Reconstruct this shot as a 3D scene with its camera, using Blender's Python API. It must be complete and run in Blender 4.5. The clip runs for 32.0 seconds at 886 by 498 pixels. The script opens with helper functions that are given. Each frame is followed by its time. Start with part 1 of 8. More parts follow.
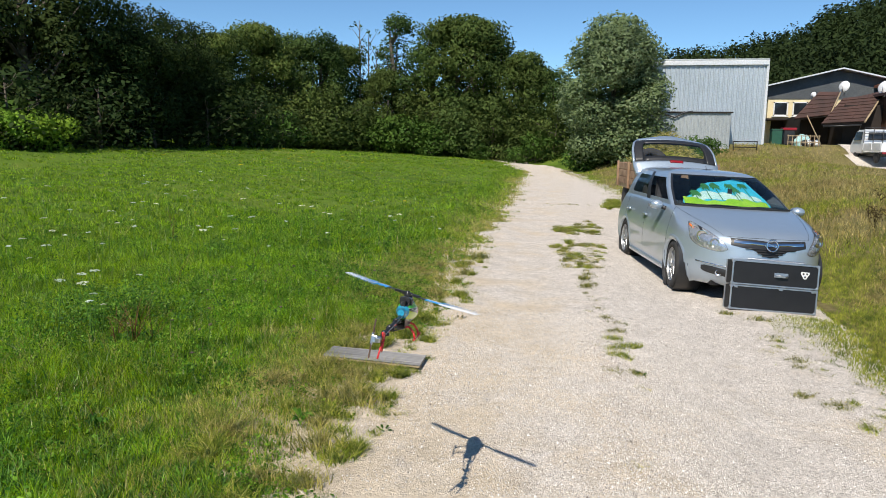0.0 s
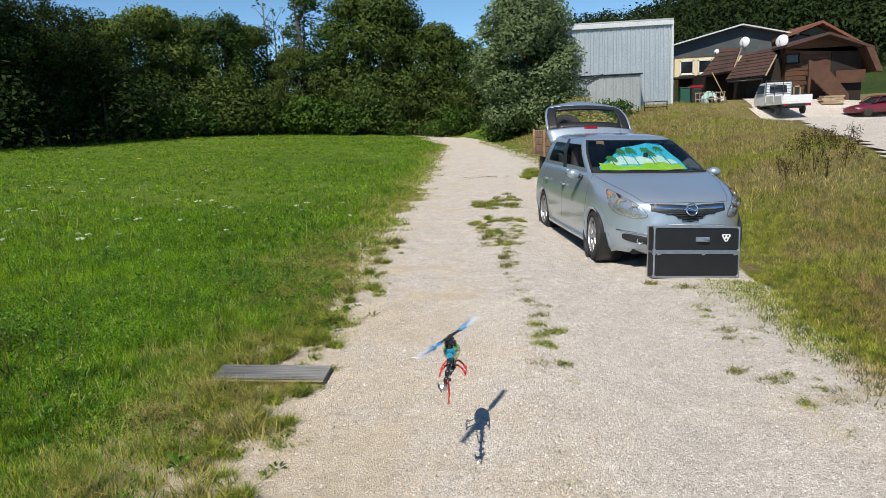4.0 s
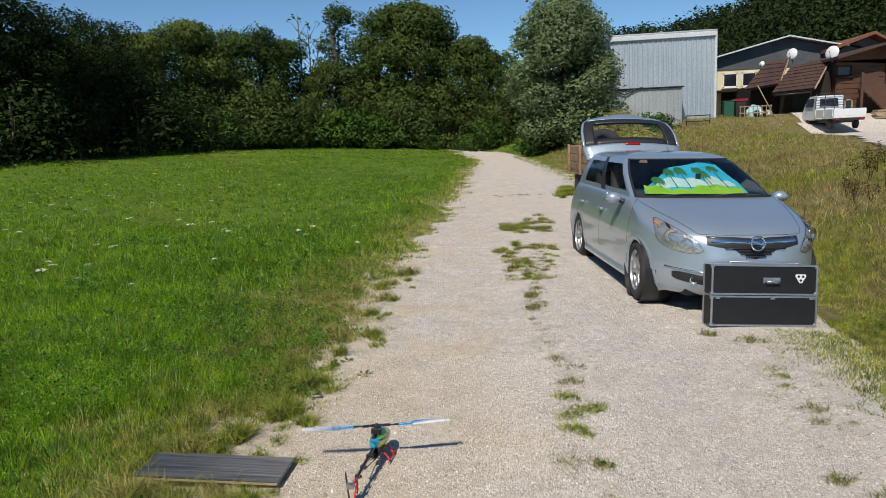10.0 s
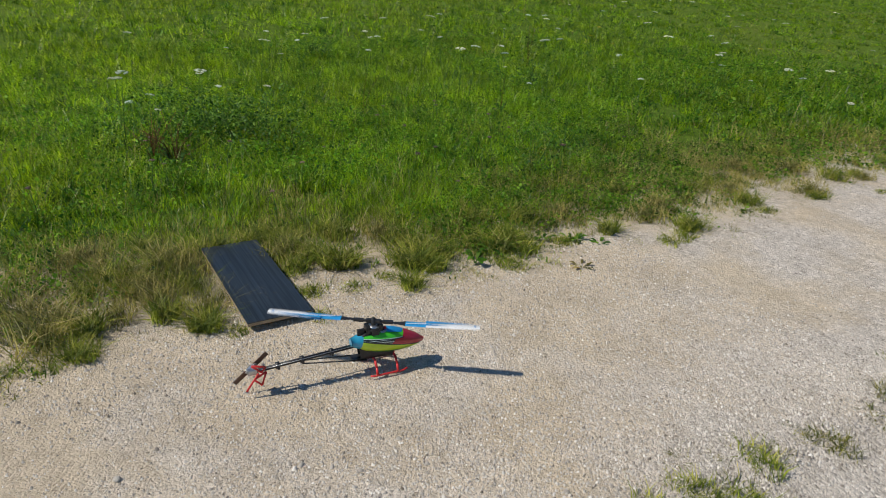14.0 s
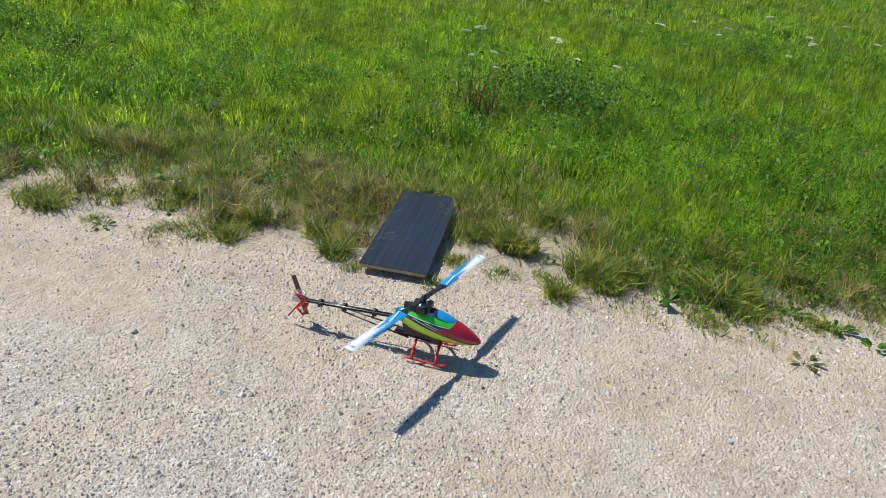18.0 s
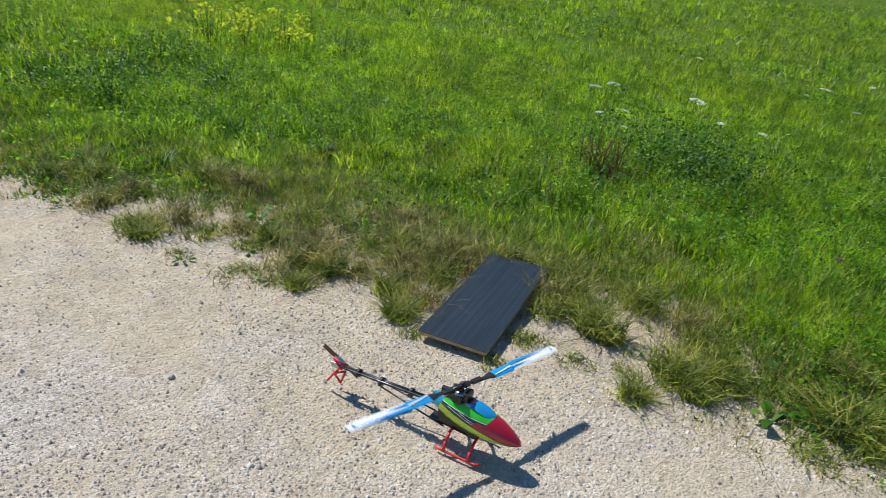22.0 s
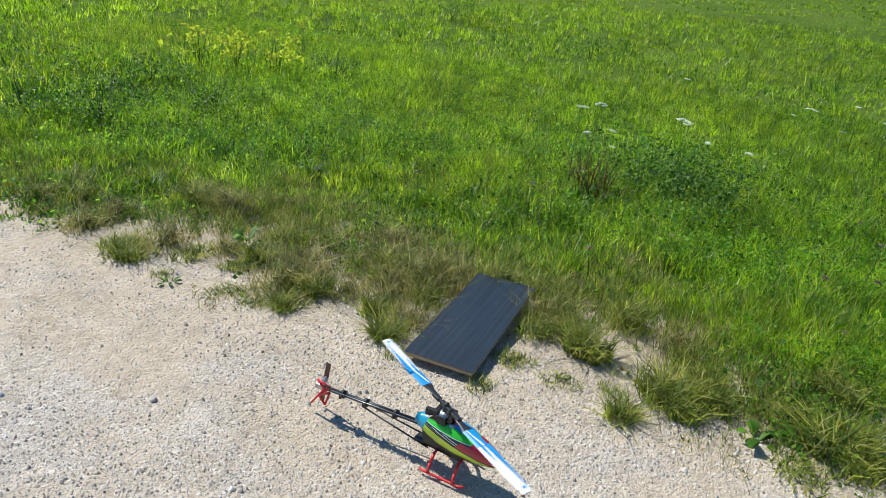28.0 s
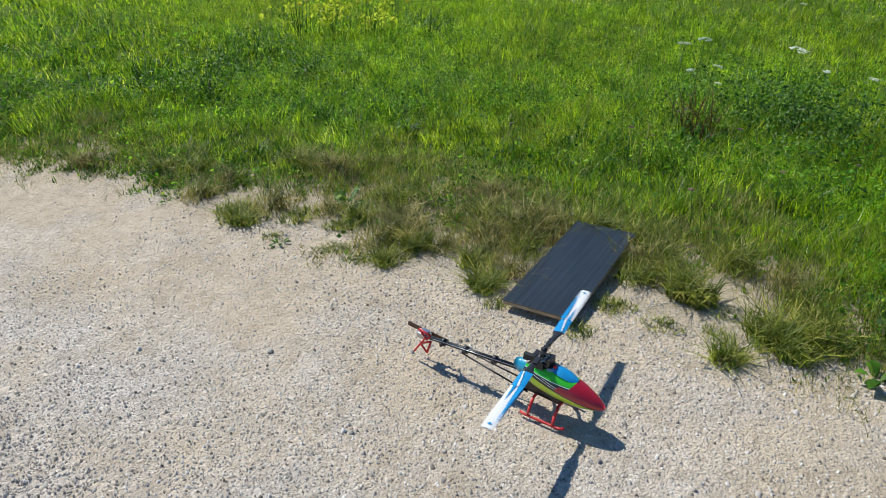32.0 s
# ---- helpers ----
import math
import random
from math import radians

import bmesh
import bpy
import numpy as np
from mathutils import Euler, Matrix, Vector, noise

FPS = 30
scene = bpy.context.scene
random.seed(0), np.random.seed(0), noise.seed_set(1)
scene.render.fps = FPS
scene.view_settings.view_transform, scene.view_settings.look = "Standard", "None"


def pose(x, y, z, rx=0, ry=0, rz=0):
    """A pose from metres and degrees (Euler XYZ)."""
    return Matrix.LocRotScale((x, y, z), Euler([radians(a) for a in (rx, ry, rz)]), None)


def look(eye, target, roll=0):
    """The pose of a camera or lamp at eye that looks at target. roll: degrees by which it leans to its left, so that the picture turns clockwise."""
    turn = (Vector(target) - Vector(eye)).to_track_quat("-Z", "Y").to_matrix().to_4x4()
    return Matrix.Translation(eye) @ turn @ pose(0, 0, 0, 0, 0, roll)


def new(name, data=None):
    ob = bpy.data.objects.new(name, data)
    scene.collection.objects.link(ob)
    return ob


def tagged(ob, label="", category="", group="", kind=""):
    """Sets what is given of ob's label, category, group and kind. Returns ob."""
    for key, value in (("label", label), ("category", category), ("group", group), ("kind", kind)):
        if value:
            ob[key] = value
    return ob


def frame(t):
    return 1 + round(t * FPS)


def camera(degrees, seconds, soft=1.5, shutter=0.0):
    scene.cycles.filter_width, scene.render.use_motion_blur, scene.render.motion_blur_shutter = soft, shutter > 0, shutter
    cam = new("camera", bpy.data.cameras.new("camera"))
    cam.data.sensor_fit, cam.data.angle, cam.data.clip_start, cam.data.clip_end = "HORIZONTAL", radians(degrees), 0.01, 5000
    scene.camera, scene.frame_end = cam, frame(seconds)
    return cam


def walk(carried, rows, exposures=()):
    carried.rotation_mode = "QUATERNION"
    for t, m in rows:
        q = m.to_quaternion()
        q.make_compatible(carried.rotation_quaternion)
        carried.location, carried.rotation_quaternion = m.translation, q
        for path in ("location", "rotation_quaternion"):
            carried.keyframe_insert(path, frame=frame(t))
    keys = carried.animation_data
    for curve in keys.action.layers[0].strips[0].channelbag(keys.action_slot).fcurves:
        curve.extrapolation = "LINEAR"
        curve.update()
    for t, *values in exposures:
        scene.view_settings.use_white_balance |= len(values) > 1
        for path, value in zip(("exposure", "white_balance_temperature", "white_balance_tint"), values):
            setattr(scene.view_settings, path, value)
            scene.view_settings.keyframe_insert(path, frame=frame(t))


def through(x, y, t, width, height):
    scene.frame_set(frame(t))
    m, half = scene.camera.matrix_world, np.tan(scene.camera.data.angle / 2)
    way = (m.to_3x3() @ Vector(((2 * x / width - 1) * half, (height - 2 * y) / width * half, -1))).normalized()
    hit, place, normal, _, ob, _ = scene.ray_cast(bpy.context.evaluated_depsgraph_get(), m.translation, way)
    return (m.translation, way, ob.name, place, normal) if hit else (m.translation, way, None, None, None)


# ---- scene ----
# ------------------------------------------------------------ camera
LENS = 64.44
cam = camera(LENS, 32.0, soft=0.5, shutter=0.2)
PATH = [
    (0, (0.741, -1.052, 1.634), (0.132, 1.852, 1.188), 0.8),
    (0.5, (0.754, -1.051, 1.616), (0.142, 1.839, 1.096), 1.3),
    (1, (0.736, -1.062, 1.615), (0.116, 1.809, 1.007), 2.1),
    (1.5, (0.717, -1.074, 1.610), (0.142, 1.793, 0.939), 3.1),
    (2, (0.707, -1.094, 1.628), (0.270, 1.806, 0.996), 4.4),
    (2.5, (0.806, -1.014, 1.626), (0.504, 1.926, 1.108), -0.2),
    (4.5, (0.827, -0.330, 1.666), (0.521, 2.601, 1.101), -2.8),
    (5, (0.786, -0.281, 1.668), (0.363, 2.629, 1.077), -0.4),
    (5.5, (0.767, -0.307, 1.661), (0.258, 2.579, 1.020), -0.5),
    (6, (0.778, -0.341, 1.657), (0.260, 2.545, 1.022), -0.3),
    (6.5, (0.778, -0.340, 1.662), (0.276, 2.548, 1.023), 0.1),
    (7, (0.791, -0.367, 1.658), (0.290, 2.523, 1.030), -0.0),
    (7.5, (0.797, -0.372, 1.653), (0.325, 2.522, 1.020), -0.1),
    (8, (0.815, -0.360, 1.644), (0.366, 2.539, 1.018), -1.6),
    (8.5, (0.882, -0.254, 1.628), (0.498, 2.643, 0.949), -5.0),
    (9, (0.992, 0.050, 1.650), (0.549, 2.914, 0.877), -7.6),
    (9.5, (0.938, 0.365, 1.644), (0.505, 3.271, 1.035), -3.5),
    (10, (0.894, 0.719, 1.659), (0.443, 3.644, 1.170), -2.6),
    (10.5, (0.932, 1.147, 1.626), (0.214, 3.968, 0.900), -0.4),
    (11, (0.872, 1.486, 1.598), (0.047, 4.204, 0.630), 1.9),
    (11.5, (0.924, 1.754, 1.588), (-0.020, 4.362, 0.446), 3.7),
    (12, (1.234, 1.958, 1.554), (-0.106, 4.377, 0.390), 3.7),
    (12.5, (1.440, 2.190, 1.499), (-0.127, 4.457, 0.314), 4.6),
    (13, (1.678, 2.552, 1.483), (-0.201, 4.495, 0.180), 3.6),
    (13.5, (1.945, 2.855, 1.446), (-0.212, 4.521, 0.191), 3.7),
    (15.5, (2.049, 4.086, 1.354), (-0.704, 4.656, 0.305), -0.9),
    (16, (1.917, 4.250, 1.348), (-0.861, 4.718, 0.318), 1.9),
    (16.5, (1.885, 4.378, 1.366), (-0.939, 4.194, 0.371), 5.7),
    (17, (1.835, 4.468, 1.310), (-0.863, 3.922, 0.117), -0.6),
    (17.5, (1.850, 4.454, 1.303), (-0.887, 4.053, 0.143), 0.3),
    (18, (1.858, 4.420, 1.300), (-0.794, 3.933, -0.016), 6.4),
    (18.5, (1.857, 4.411, 1.297), (-0.742, 3.847, -0.091), 5.0),
    (19, (1.825, 4.425, 1.312), (-0.764, 3.836, -0.086), 4.6),
    (19.5, (1.778, 4.449, 1.298), (-0.921, 3.965, 0.080), 4.8),
    (20, (1.776, 4.462, 1.305), (-0.904, 3.984, 0.044), 7.5),
    (20.5, (1.750, 4.545, 1.293), (-0.929, 4.156, 0.001), 4.3),
    (21, (1.630, 4.551, 1.313), (-1.088, 4.249, 0.078), 5.9),
    (21.5, (1.553, 4.531, 1.323), (-1.069, 3.795, 0.065), 9.9),
    (22, (1.535, 4.614, 1.335), (-0.966, 3.497, 0.113), 6.8),
    (22.5, (1.550, 4.639, 1.338), (-0.793, 3.246, 0.085), 1.5),
    (23, (1.559, 4.654, 1.334), (-0.893, 3.468, 0.076), 3.9),
    (23.5, (1.541, 4.655, 1.317), (-0.999, 3.604, 0.113), 1.9),
    (24, (1.527, 4.633, 1.338), (-1.079, 3.705, 0.178), 3.3),
    (24.5, (1.513, 4.632, 1.342), (-1.129, 3.683, 0.285), 4.1),
    (25, (1.513, 4.647, 1.347), (-1.116, 3.660, 0.291), 5.2),
    (25.5, (1.527, 4.650, 1.343), (-1.065, 3.563, 0.296), 5.0),
    (27.5, (1.517, 4.650, 1.336), (-1.045, 3.548, 0.230), 5.3),
    (28, (1.521, 4.642, 1.338), (-1.018, 3.523, 0.197), 6.6),
    (28.5, (1.518, 4.646, 1.332), (-0.988, 3.481, 0.165), 5.6),
    (29, (1.513, 4.658, 1.323), (-0.987, 3.491, 0.144), 6.1),
    (29.5, (1.517, 4.639, 1.328), (-0.997, 3.507, 0.147), 7.4),
    (30, (1.514, 4.639, 1.324), (-1.037, 3.524, 0.206), 8.7),
    (30.5, (1.518, 4.652, 1.328), (-1.035, 3.558, 0.193), 6.7),
    (31, (1.507, 4.662, 1.334), (-1.045, 3.564, 0.202), 4.1),
    (31.5, (1.522, 4.636, 1.315), (-0.798, 3.189, 0.082), 1.9),
    (32, (1.532, 4.697, 1.331), (-0.721, 3.229, 0.001), 0.1),
]
# seconds, stops, kelvin, tint
EXPOSURE = [(0, 0.2, 6800, 10), (2, 0.0, 6800, 10), (4.5, 0.04, 6850, 9), (7, 0.04, 6950, 10), (8, 0.03, 6950, 10), (10, -0.18, 6800, 10), (12, -0.32, 7100, 12), (13, -0.38, 7000, 10), (16, 0.07, 6500, 8),
            (18, 0.14, 6400, 8), (19, -0.12, 6450, 8), (20, -0.08, 6350, 8), (21, 0.03, 6350, 7), (23, 0.12, 6380, 7), (25, 0.2, 6350, 7), (28, 0.26, 6280, 7), (31, 0.24, 6280, 7), (32, 0.04, 6350, 7)]
walk(cam, [(t, look(eye, target, roll)) for t, eye, target, roll in PATH], EXPOSURE)

# ------------------------------------------------------------ light
SUN_AZ, SUN_EL = radians(14), radians(50)
SUN_WAY = Vector((-math.sin(SUN_AZ) * math.cos(SUN_EL), -math.cos(SUN_AZ) * math.cos(SUN_EL), math.sin(SUN_EL)))
world = bpy.data.worlds.new("sky")
scene.world = world
world.use_nodes = True
wn = world.node_tree.nodes
sky = wn.new("ShaderNodeTexSky")
sky.sky_type, sky.sun_disc = "NISHITA", False
sky.sun_elevation, sky.sun_rotation = SUN_EL, radians(180) + SUN_AZ
sky.air_density, sky.dust_density, sky.ozone_density, sky.altitude = 1.0, 0.0, 1.2, 3000
wn["Background"].inputs["Strength"].default_value = 0.125
tone = wn.new("ShaderNodeMix")
tone.data_type, tone.blend_type = "RGBA", "MULTIPLY"
tone.inputs[0].default_value = 1.0
tone.inputs[7].default_value = (0.63, 0.87, 1.0, 1)
world.node_tree.links.new(sky.outputs["Color"], tone.inputs[6])
world.node_tree.links.new(tone.outputs[2], wn["Background"].inputs["Color"])
sun = new("sun", bpy.data.lights.new("sun", "SUN"))
sun.data.energy, sun.data.angle, sun.data.color = 4.6, radians(0.55), (1.0, 0.95, 0.87)
sun.matrix_world = look(SUN_WAY * 50, (0, 0, 0))

# ------------------------------------------------------------ material helpers
def _new_mat(name):
    m = bpy.data.materials.new(name)
    m.use_nodes = True
    return m, m.node_tree.nodes, m.node_tree.links, m.node_tree.nodes["Principled BSDF"]


def _ramp(nodes, links, source, stops):
    r = nodes.new("ShaderNodeValToRGB")
    while len(r.color_ramp.elements) < len(stops):
        r.color_ramp.elements.new(0.5)
    for e, (p, c) in zip(r.color_ramp.elements, stops):
        e.position, e.color = p, (*c, 1)
    links.new(source, r.inputs["Fac"])
    return r.outputs["Color"]


def _noise(nodes, links, scale, detail=4.0, rough=0.55, coords=None, kind="Object"):
    n = nodes.new("ShaderNodeTexNoise")
    n.inputs["Scale"].default_value, n.inputs["Detail"].default_value, n.inputs["Roughness"].default_value = scale, detail, rough
    if coords is None:
        coords = nodes.new("ShaderNodeTexCoord").outputs[kind]
    links.new(coords, n.inputs["Vector"])
    return n.outputs["Fac"]


def _bump(nodes, links, bsdf, height, strength, distance):
    b = nodes.new("ShaderNodeBump")
    b.inputs["Strength"].default_value, b.inputs["Distance"].default_value = strength, distance
    links.new(height, b.inputs["Height"])
    links.new(b.outputs["Normal"], bsdf.inputs["Normal"])


def _mix(nodes, links, fac, a, b, blend="MIX"):
    n = nodes.new("ShaderNodeMix")
    n.data_type, n.blend_type = "RGBA", blend
    for sock, v in ((n.inputs[0], fac), (n.inputs[6], a), (n.inputs[7], b)):
        if isinstance(v, (int, float)):
            sock.default_value = v
        elif isinstance(v, tuple):
            sock.default_value = (*v, 1)
        else:
            links.new(v, sock)
    return n.outputs[2]


def surface(name, c1, c2, rough=0.6, metal=0.0, scale=6.0, fine=80.0, bump=0.15, depth=0.004, coat=0.0, spread=0.25):
    """Two tones at a large and a small scale, with a fine relief."""
    m, n, l, b = _new_mat(name)
    big = _noise(n, l, scale)
    small = _noise(n, l, fine, 3.0)
    base = _ramp(n, l, big, ((0.5 - spread, c1), (0.5 + spread, c2)))
    grain = _ramp(n, l, small, ((0.3, (0.82, 0.82, 0.82)), (0.7, (1.1, 1.1, 1.1))))
    l.new(_mix(n, l, 1.0, base, grain, "MULTIPLY"), b.inputs["Base Color"])
    b.inputs["Roughness"].default_value, b.inputs["Metallic"].default_value = rough, metal
    b.inputs["Coat Weight"].default_value = coat
    b.inputs["Coat Roughness"].default_value = 0.06
    if bump:
        _bump(n, l, b, small, bump, depth)
    return m


def foliage(name, stops, rough=0.55, through=0.3, patch=0.25, lift=0.0, dry=False):
    """Leaves and blades: each piece takes its own tone, patches of the stand differ, and light passes through."""
    m, n, l, b = _new_mat(name)
    g = n.new("ShaderNodeNewGeometry")
    tone = _ramp(n, l, g.outputs["Random Per Island"], stops)
    area = _ramp(n, l, _noise(n, l, patch, 3.0), ((0.3, (0.84, 0.78, 0.72) if lift else (0.74, 0.78, 0.72)), (0.7, (1.12, 1.16, 1.0))))
    clump = _ramp(n, l, _noise(n, l, patch * 11.0, 2.0), ((0.36, (0.4, 0.5, 0.46) if lift else (0.82, 0.85, 0.84)), (0.61, (1.34, 1.3, 1.08) if lift else (1.1, 1.08, 1.02))))
    colour = _mix(n, l, 1.0, _mix(n, l, 1.0, tone, area, "MULTIPLY"), clump, "MULTIPLY")
    if not lift:
        # no two plants of a kind have quite the same green
        own = n.new("ShaderNodeObjectInfo").outputs["Random"]
        colour = _mix(n, l, 1.0, colour, _ramp(n, l, own, ((0.0, (0.7, 0.78, 0.75)), (0.35, (1.05, 1.0, 0.9)), (0.7, (0.9, 1.0, 1.05)), (1.0, (1.45, 1.38, 1.25)))), "MULTIPLY")
    l.new(_mix(n, l, 1.0, colour, (0.8, 0.86, 0.88), "MULTIPLY") if lift and not dry else colour, b.inputs["Base Color"])
    b.inputs["Roughness"].default_value = rough
    b.inputs["Specular IOR Level"].default_value = 0.6 if rough < 0.4 else 0.3 if lift else 0.15
    if lift:
        # blades roll and curl: their broad sides share the light of the open sky
        up = n.new("ShaderNodeMix")
        up.data_type = "VECTOR"
        up.inputs[0].default_value = lift
        l.new(g.outputs["Normal"], up.inputs[4])
        up.inputs[5].default_value = (0, 0, 1)
        l.new(up.outputs[1], b.inputs["Normal"])
    t = n.new("ShaderNodeBsdfTranslucent")
    l.new(_mix(n, l, 1.0, colour, (1.14, 1.16, 0.93), "MULTIPLY") if lift and not dry else colour, t.inputs["Color"])
    mx = n.new("ShaderNodeMixShader")
    mx.inputs[0].default_value = through
    l.new(b.outputs[0], mx.inputs[1])
    l.new(t.outputs[0], mx.inputs[2])
    l.new(mx.outputs[0], n["Material Output"].inputs["Surface"])
    return m


def glass(name, tint=(0.9, 0.95, 0.95), rough=0.0, alpha=0.25):
    """A thin pane: mostly clear, glossy by its angle."""
    m, n, l, b = _new_mat(name)
    clear = n.new("ShaderNodeBsdfTransparent")
    clear.inputs[0].default_value = (*tint, 1)
    gloss = n.new("ShaderNodeBsdfGlossy")
    gloss.inputs["Roughness"].default_value = rough
    fres = n.new("ShaderNodeFresnel")
    fres.inputs[0].default_value = 1.5
    mx = n.new("ShaderNodeMixShader")
    l.new(fres.outputs[0], mx.inputs[0])
    l.new(clear.outputs[0], mx.inputs[1])
    l.new(gloss.outputs[0], mx.inputs[2])
    l.new(mx.outputs[0], n["Material Output"].inputs["Surface"])
    n.remove(b)
    return m


# ------------------------------------------------------------ materials
def gravel_material():
    """Rolled limestone: chips of several sizes bedded in fines, with patches of tan sand."""
    m, n, l, b = _new_mat("limestone_gravel")
    co = n.new("ShaderNodeTexCoord").outputs["Object"]
    sep = n.new("ShaderNodeSeparateXYZ")
    l.new(co, sep.inputs[0])
    wob = n.new("ShaderNodeTexNoise")
    wob.inputs["Scale"].default_value, wob.inputs["Detail"].default_value = 55.0, 3.0
    l.new(co, wob.inputs["Vector"])
    warp = n.new("ShaderNodeMix")
    warp.data_type = "VECTOR"
    warp.inputs[0].default_value = 0.03
    l.new(co, warp.inputs[4])
    l.new(wob.outputs["Color"], warp.inputs[5])

    def cells(scale):
        v = n.new("ShaderNodeTexVoronoi")
        v.inputs["Scale"].default_value = scale
        l.new(warp.outputs[1], v.inputs["Vector"])
        return v
    stone, chip = cells(92.0), cells(230.0)
    # the cells' grey tones: a few dark chips, many middling, some pale
    big = _ramp(n, l, stone.outputs["Color"], ((0.1, (0.16, 0.143, 0.128)), (0.34, (0.42, 0.386, 0.355)), (0.66, (0.57, 0.53, 0.492)), (0.93, (0.8, 0.762, 0.722))))
    small = _ramp(n, l, chip.outputs["Color"], ((0.08, (0.13, 0.116, 0.102)), (0.35, (0.43, 0.396, 0.36)), (0.7, (0.57, 0.53, 0.49)), (0.94, (0.78, 0.742, 0.7))))
    size = _ramp(n, l, _noise(n, l, 26.0, 4.0, 0.65, co), ((0.42, (0, 0, 0)), (0.58, (1, 1, 1))))
    tone = _mix(n, l, size, small, big)
    # dust and fines fill the bed between chips
    fines = _ramp(n, l, _noise(n, l, 240.0, 4.0, 0.7, co), ((0.28, (0.34, 0.305, 0.27)), (0.72, (0.6, 0.558, 0.512))))
    tone = _mix(n, l, _ramp(n, l, _noise(n, l, 11.0, 5.0, 0.7, co), ((0.4, (0.05, 0.05, 0.05)), (0.66, (0.7, 0.7, 0.7)))), tone, fines)
    sand = _ramp(n, l, _noise(n, l, 190.0, 4.0, 0.7, co), ((0.25, (0.37, 0.305, 0.215)), (0.75, (0.57, 0.48, 0.36))))
    # fine sand lies in patches, more of it towards the field
    patch = _noise(n, l, 1.3, 6.0, 0.68, co)
    side = n.new("ShaderNodeMapRange")
    l.new(sep.outputs["X"], side.inputs["Value"])
    side.inputs["From Min"].default_value, side.inputs["From Max"].default_value = -0.2, 1.5
    side.inputs["To Min"].default_value, side.inputs["To Max"].default_value = 0.17, -0.1
    along = n.new("ShaderNodeMapRange")
    l.new(sep.outputs["Y"], along.inputs["Value"])
    along.inputs["From Min"].default_value, along.inputs["From Max"].default_value = 4.4, 8.0
    along.inputs["To Min"].default_value, along.inputs["To Max"].default_value = 0.03, -0.17
    both = n.new("ShaderNodeMath")
    l.new(side.outputs[0], both.inputs[0])
    l.new(along.outputs[0], both.inputs[1])
    add = n.new("ShaderNodeMath")
    l.new(patch, add.inputs[0])
    l.new(both.outputs[0], add.inputs[1])
    fac = _ramp(n, l, add.outputs[0], ((0.46, (0.03, 0.03, 0.03)), (0.68, (0.78, 0.78, 0.78))))
    wash = _ramp(n, l, _noise(n, l, 3.5, 6.0, 0.7, co), ((0.28, (1.08, 1.06, 1.02)), (0.72, (1.46, 1.44, 1.4))))
    dirt = _ramp(n, l, _noise(n, l, 17.0, 5.0, 0.75, co), ((0.3, (0.8, 0.78, 0.75)), (0.55, (1.06, 1.05, 1.05))))
    col = _mix(n, l, 1.0, _mix(n, l, 1.0, _mix(n, l, fac, tone, sand), wash, "MULTIPLY"), dirt, "MULTIPLY")
    l.new(col, b.inputs["Base Color"])
    b.inputs["Roughness"].default_value = 0.95
    b.inputs["Specular IOR Level"].default_value = 0.2

    def sum_of(p, k, q):
        h = n.new("ShaderNodeMath")
        h.operation = "MULTIPLY_ADD"
        l.new(p, h.inputs[0])
        h.inputs[1].default_value = k
        l.new(q, h.inputs[2])
        return h.outputs[0]
    rel = sum_of(stone.outputs["Distance"], -0.65, _noise(n, l, 48.0, 9.0, 0.78, co))
    rel = sum_of(chip.outputs["Distance"], -0.2, rel)
    _bump(n, l, b, rel, 0.75, 0.013)
    return m


def field_soil_material():
    m, n, l, b = _new_mat("meadow_soil")
    co = n.new("ShaderNodeTexCoord").outputs["Object"]
    big = _ramp(n, l, _noise(n, l, 0.16, 5.0, 0.6, co), ((0.3, (0.08, 0.13, 0.018)), (0.5, (0.125, 0.21, 0.026)), (0.72, (0.175, 0.225, 0.042))))
    sep = n.new("ShaderNodeSeparateXYZ")
    l.new(co, sep.inputs[0])
    east = n.new("ShaderNodeMapRange")
    l.new(sep.outputs["X"], east.inputs["Value"])
    east.inputs["From Min"].default_value, east.inputs["From Max"].default_value = 0.8, 1.6
    dry = _ramp(n, l, _noise(n, l, 0.7, 4.0, 0.6, co), ((0.3, (0.16, 0.15, 0.05)), (0.7, (0.3, 0.24, 0.13))))
    big = _mix(n, l, east.outputs[0], big, dry)
    fine = _ramp(n, l, _noise(n, l, 14.0, 5.0, 0.7, co), ((0.3, (0.55, 0.55, 0.5)), (0.7, (1.25, 1.25, 1.2))))
    l.new(_mix(n, l, 1.0, big, fine, "MULTIPLY"), b.inputs["Base Color"])
    b.inputs["Roughness"].default_value = 1.0
    b.inputs["Specular IOR Level"].default_value = 0.1
    _bump(n, l, b, _noise(n, l, 22.0, 5.0, 0.7, co), 1.0, 0.05)
    return m


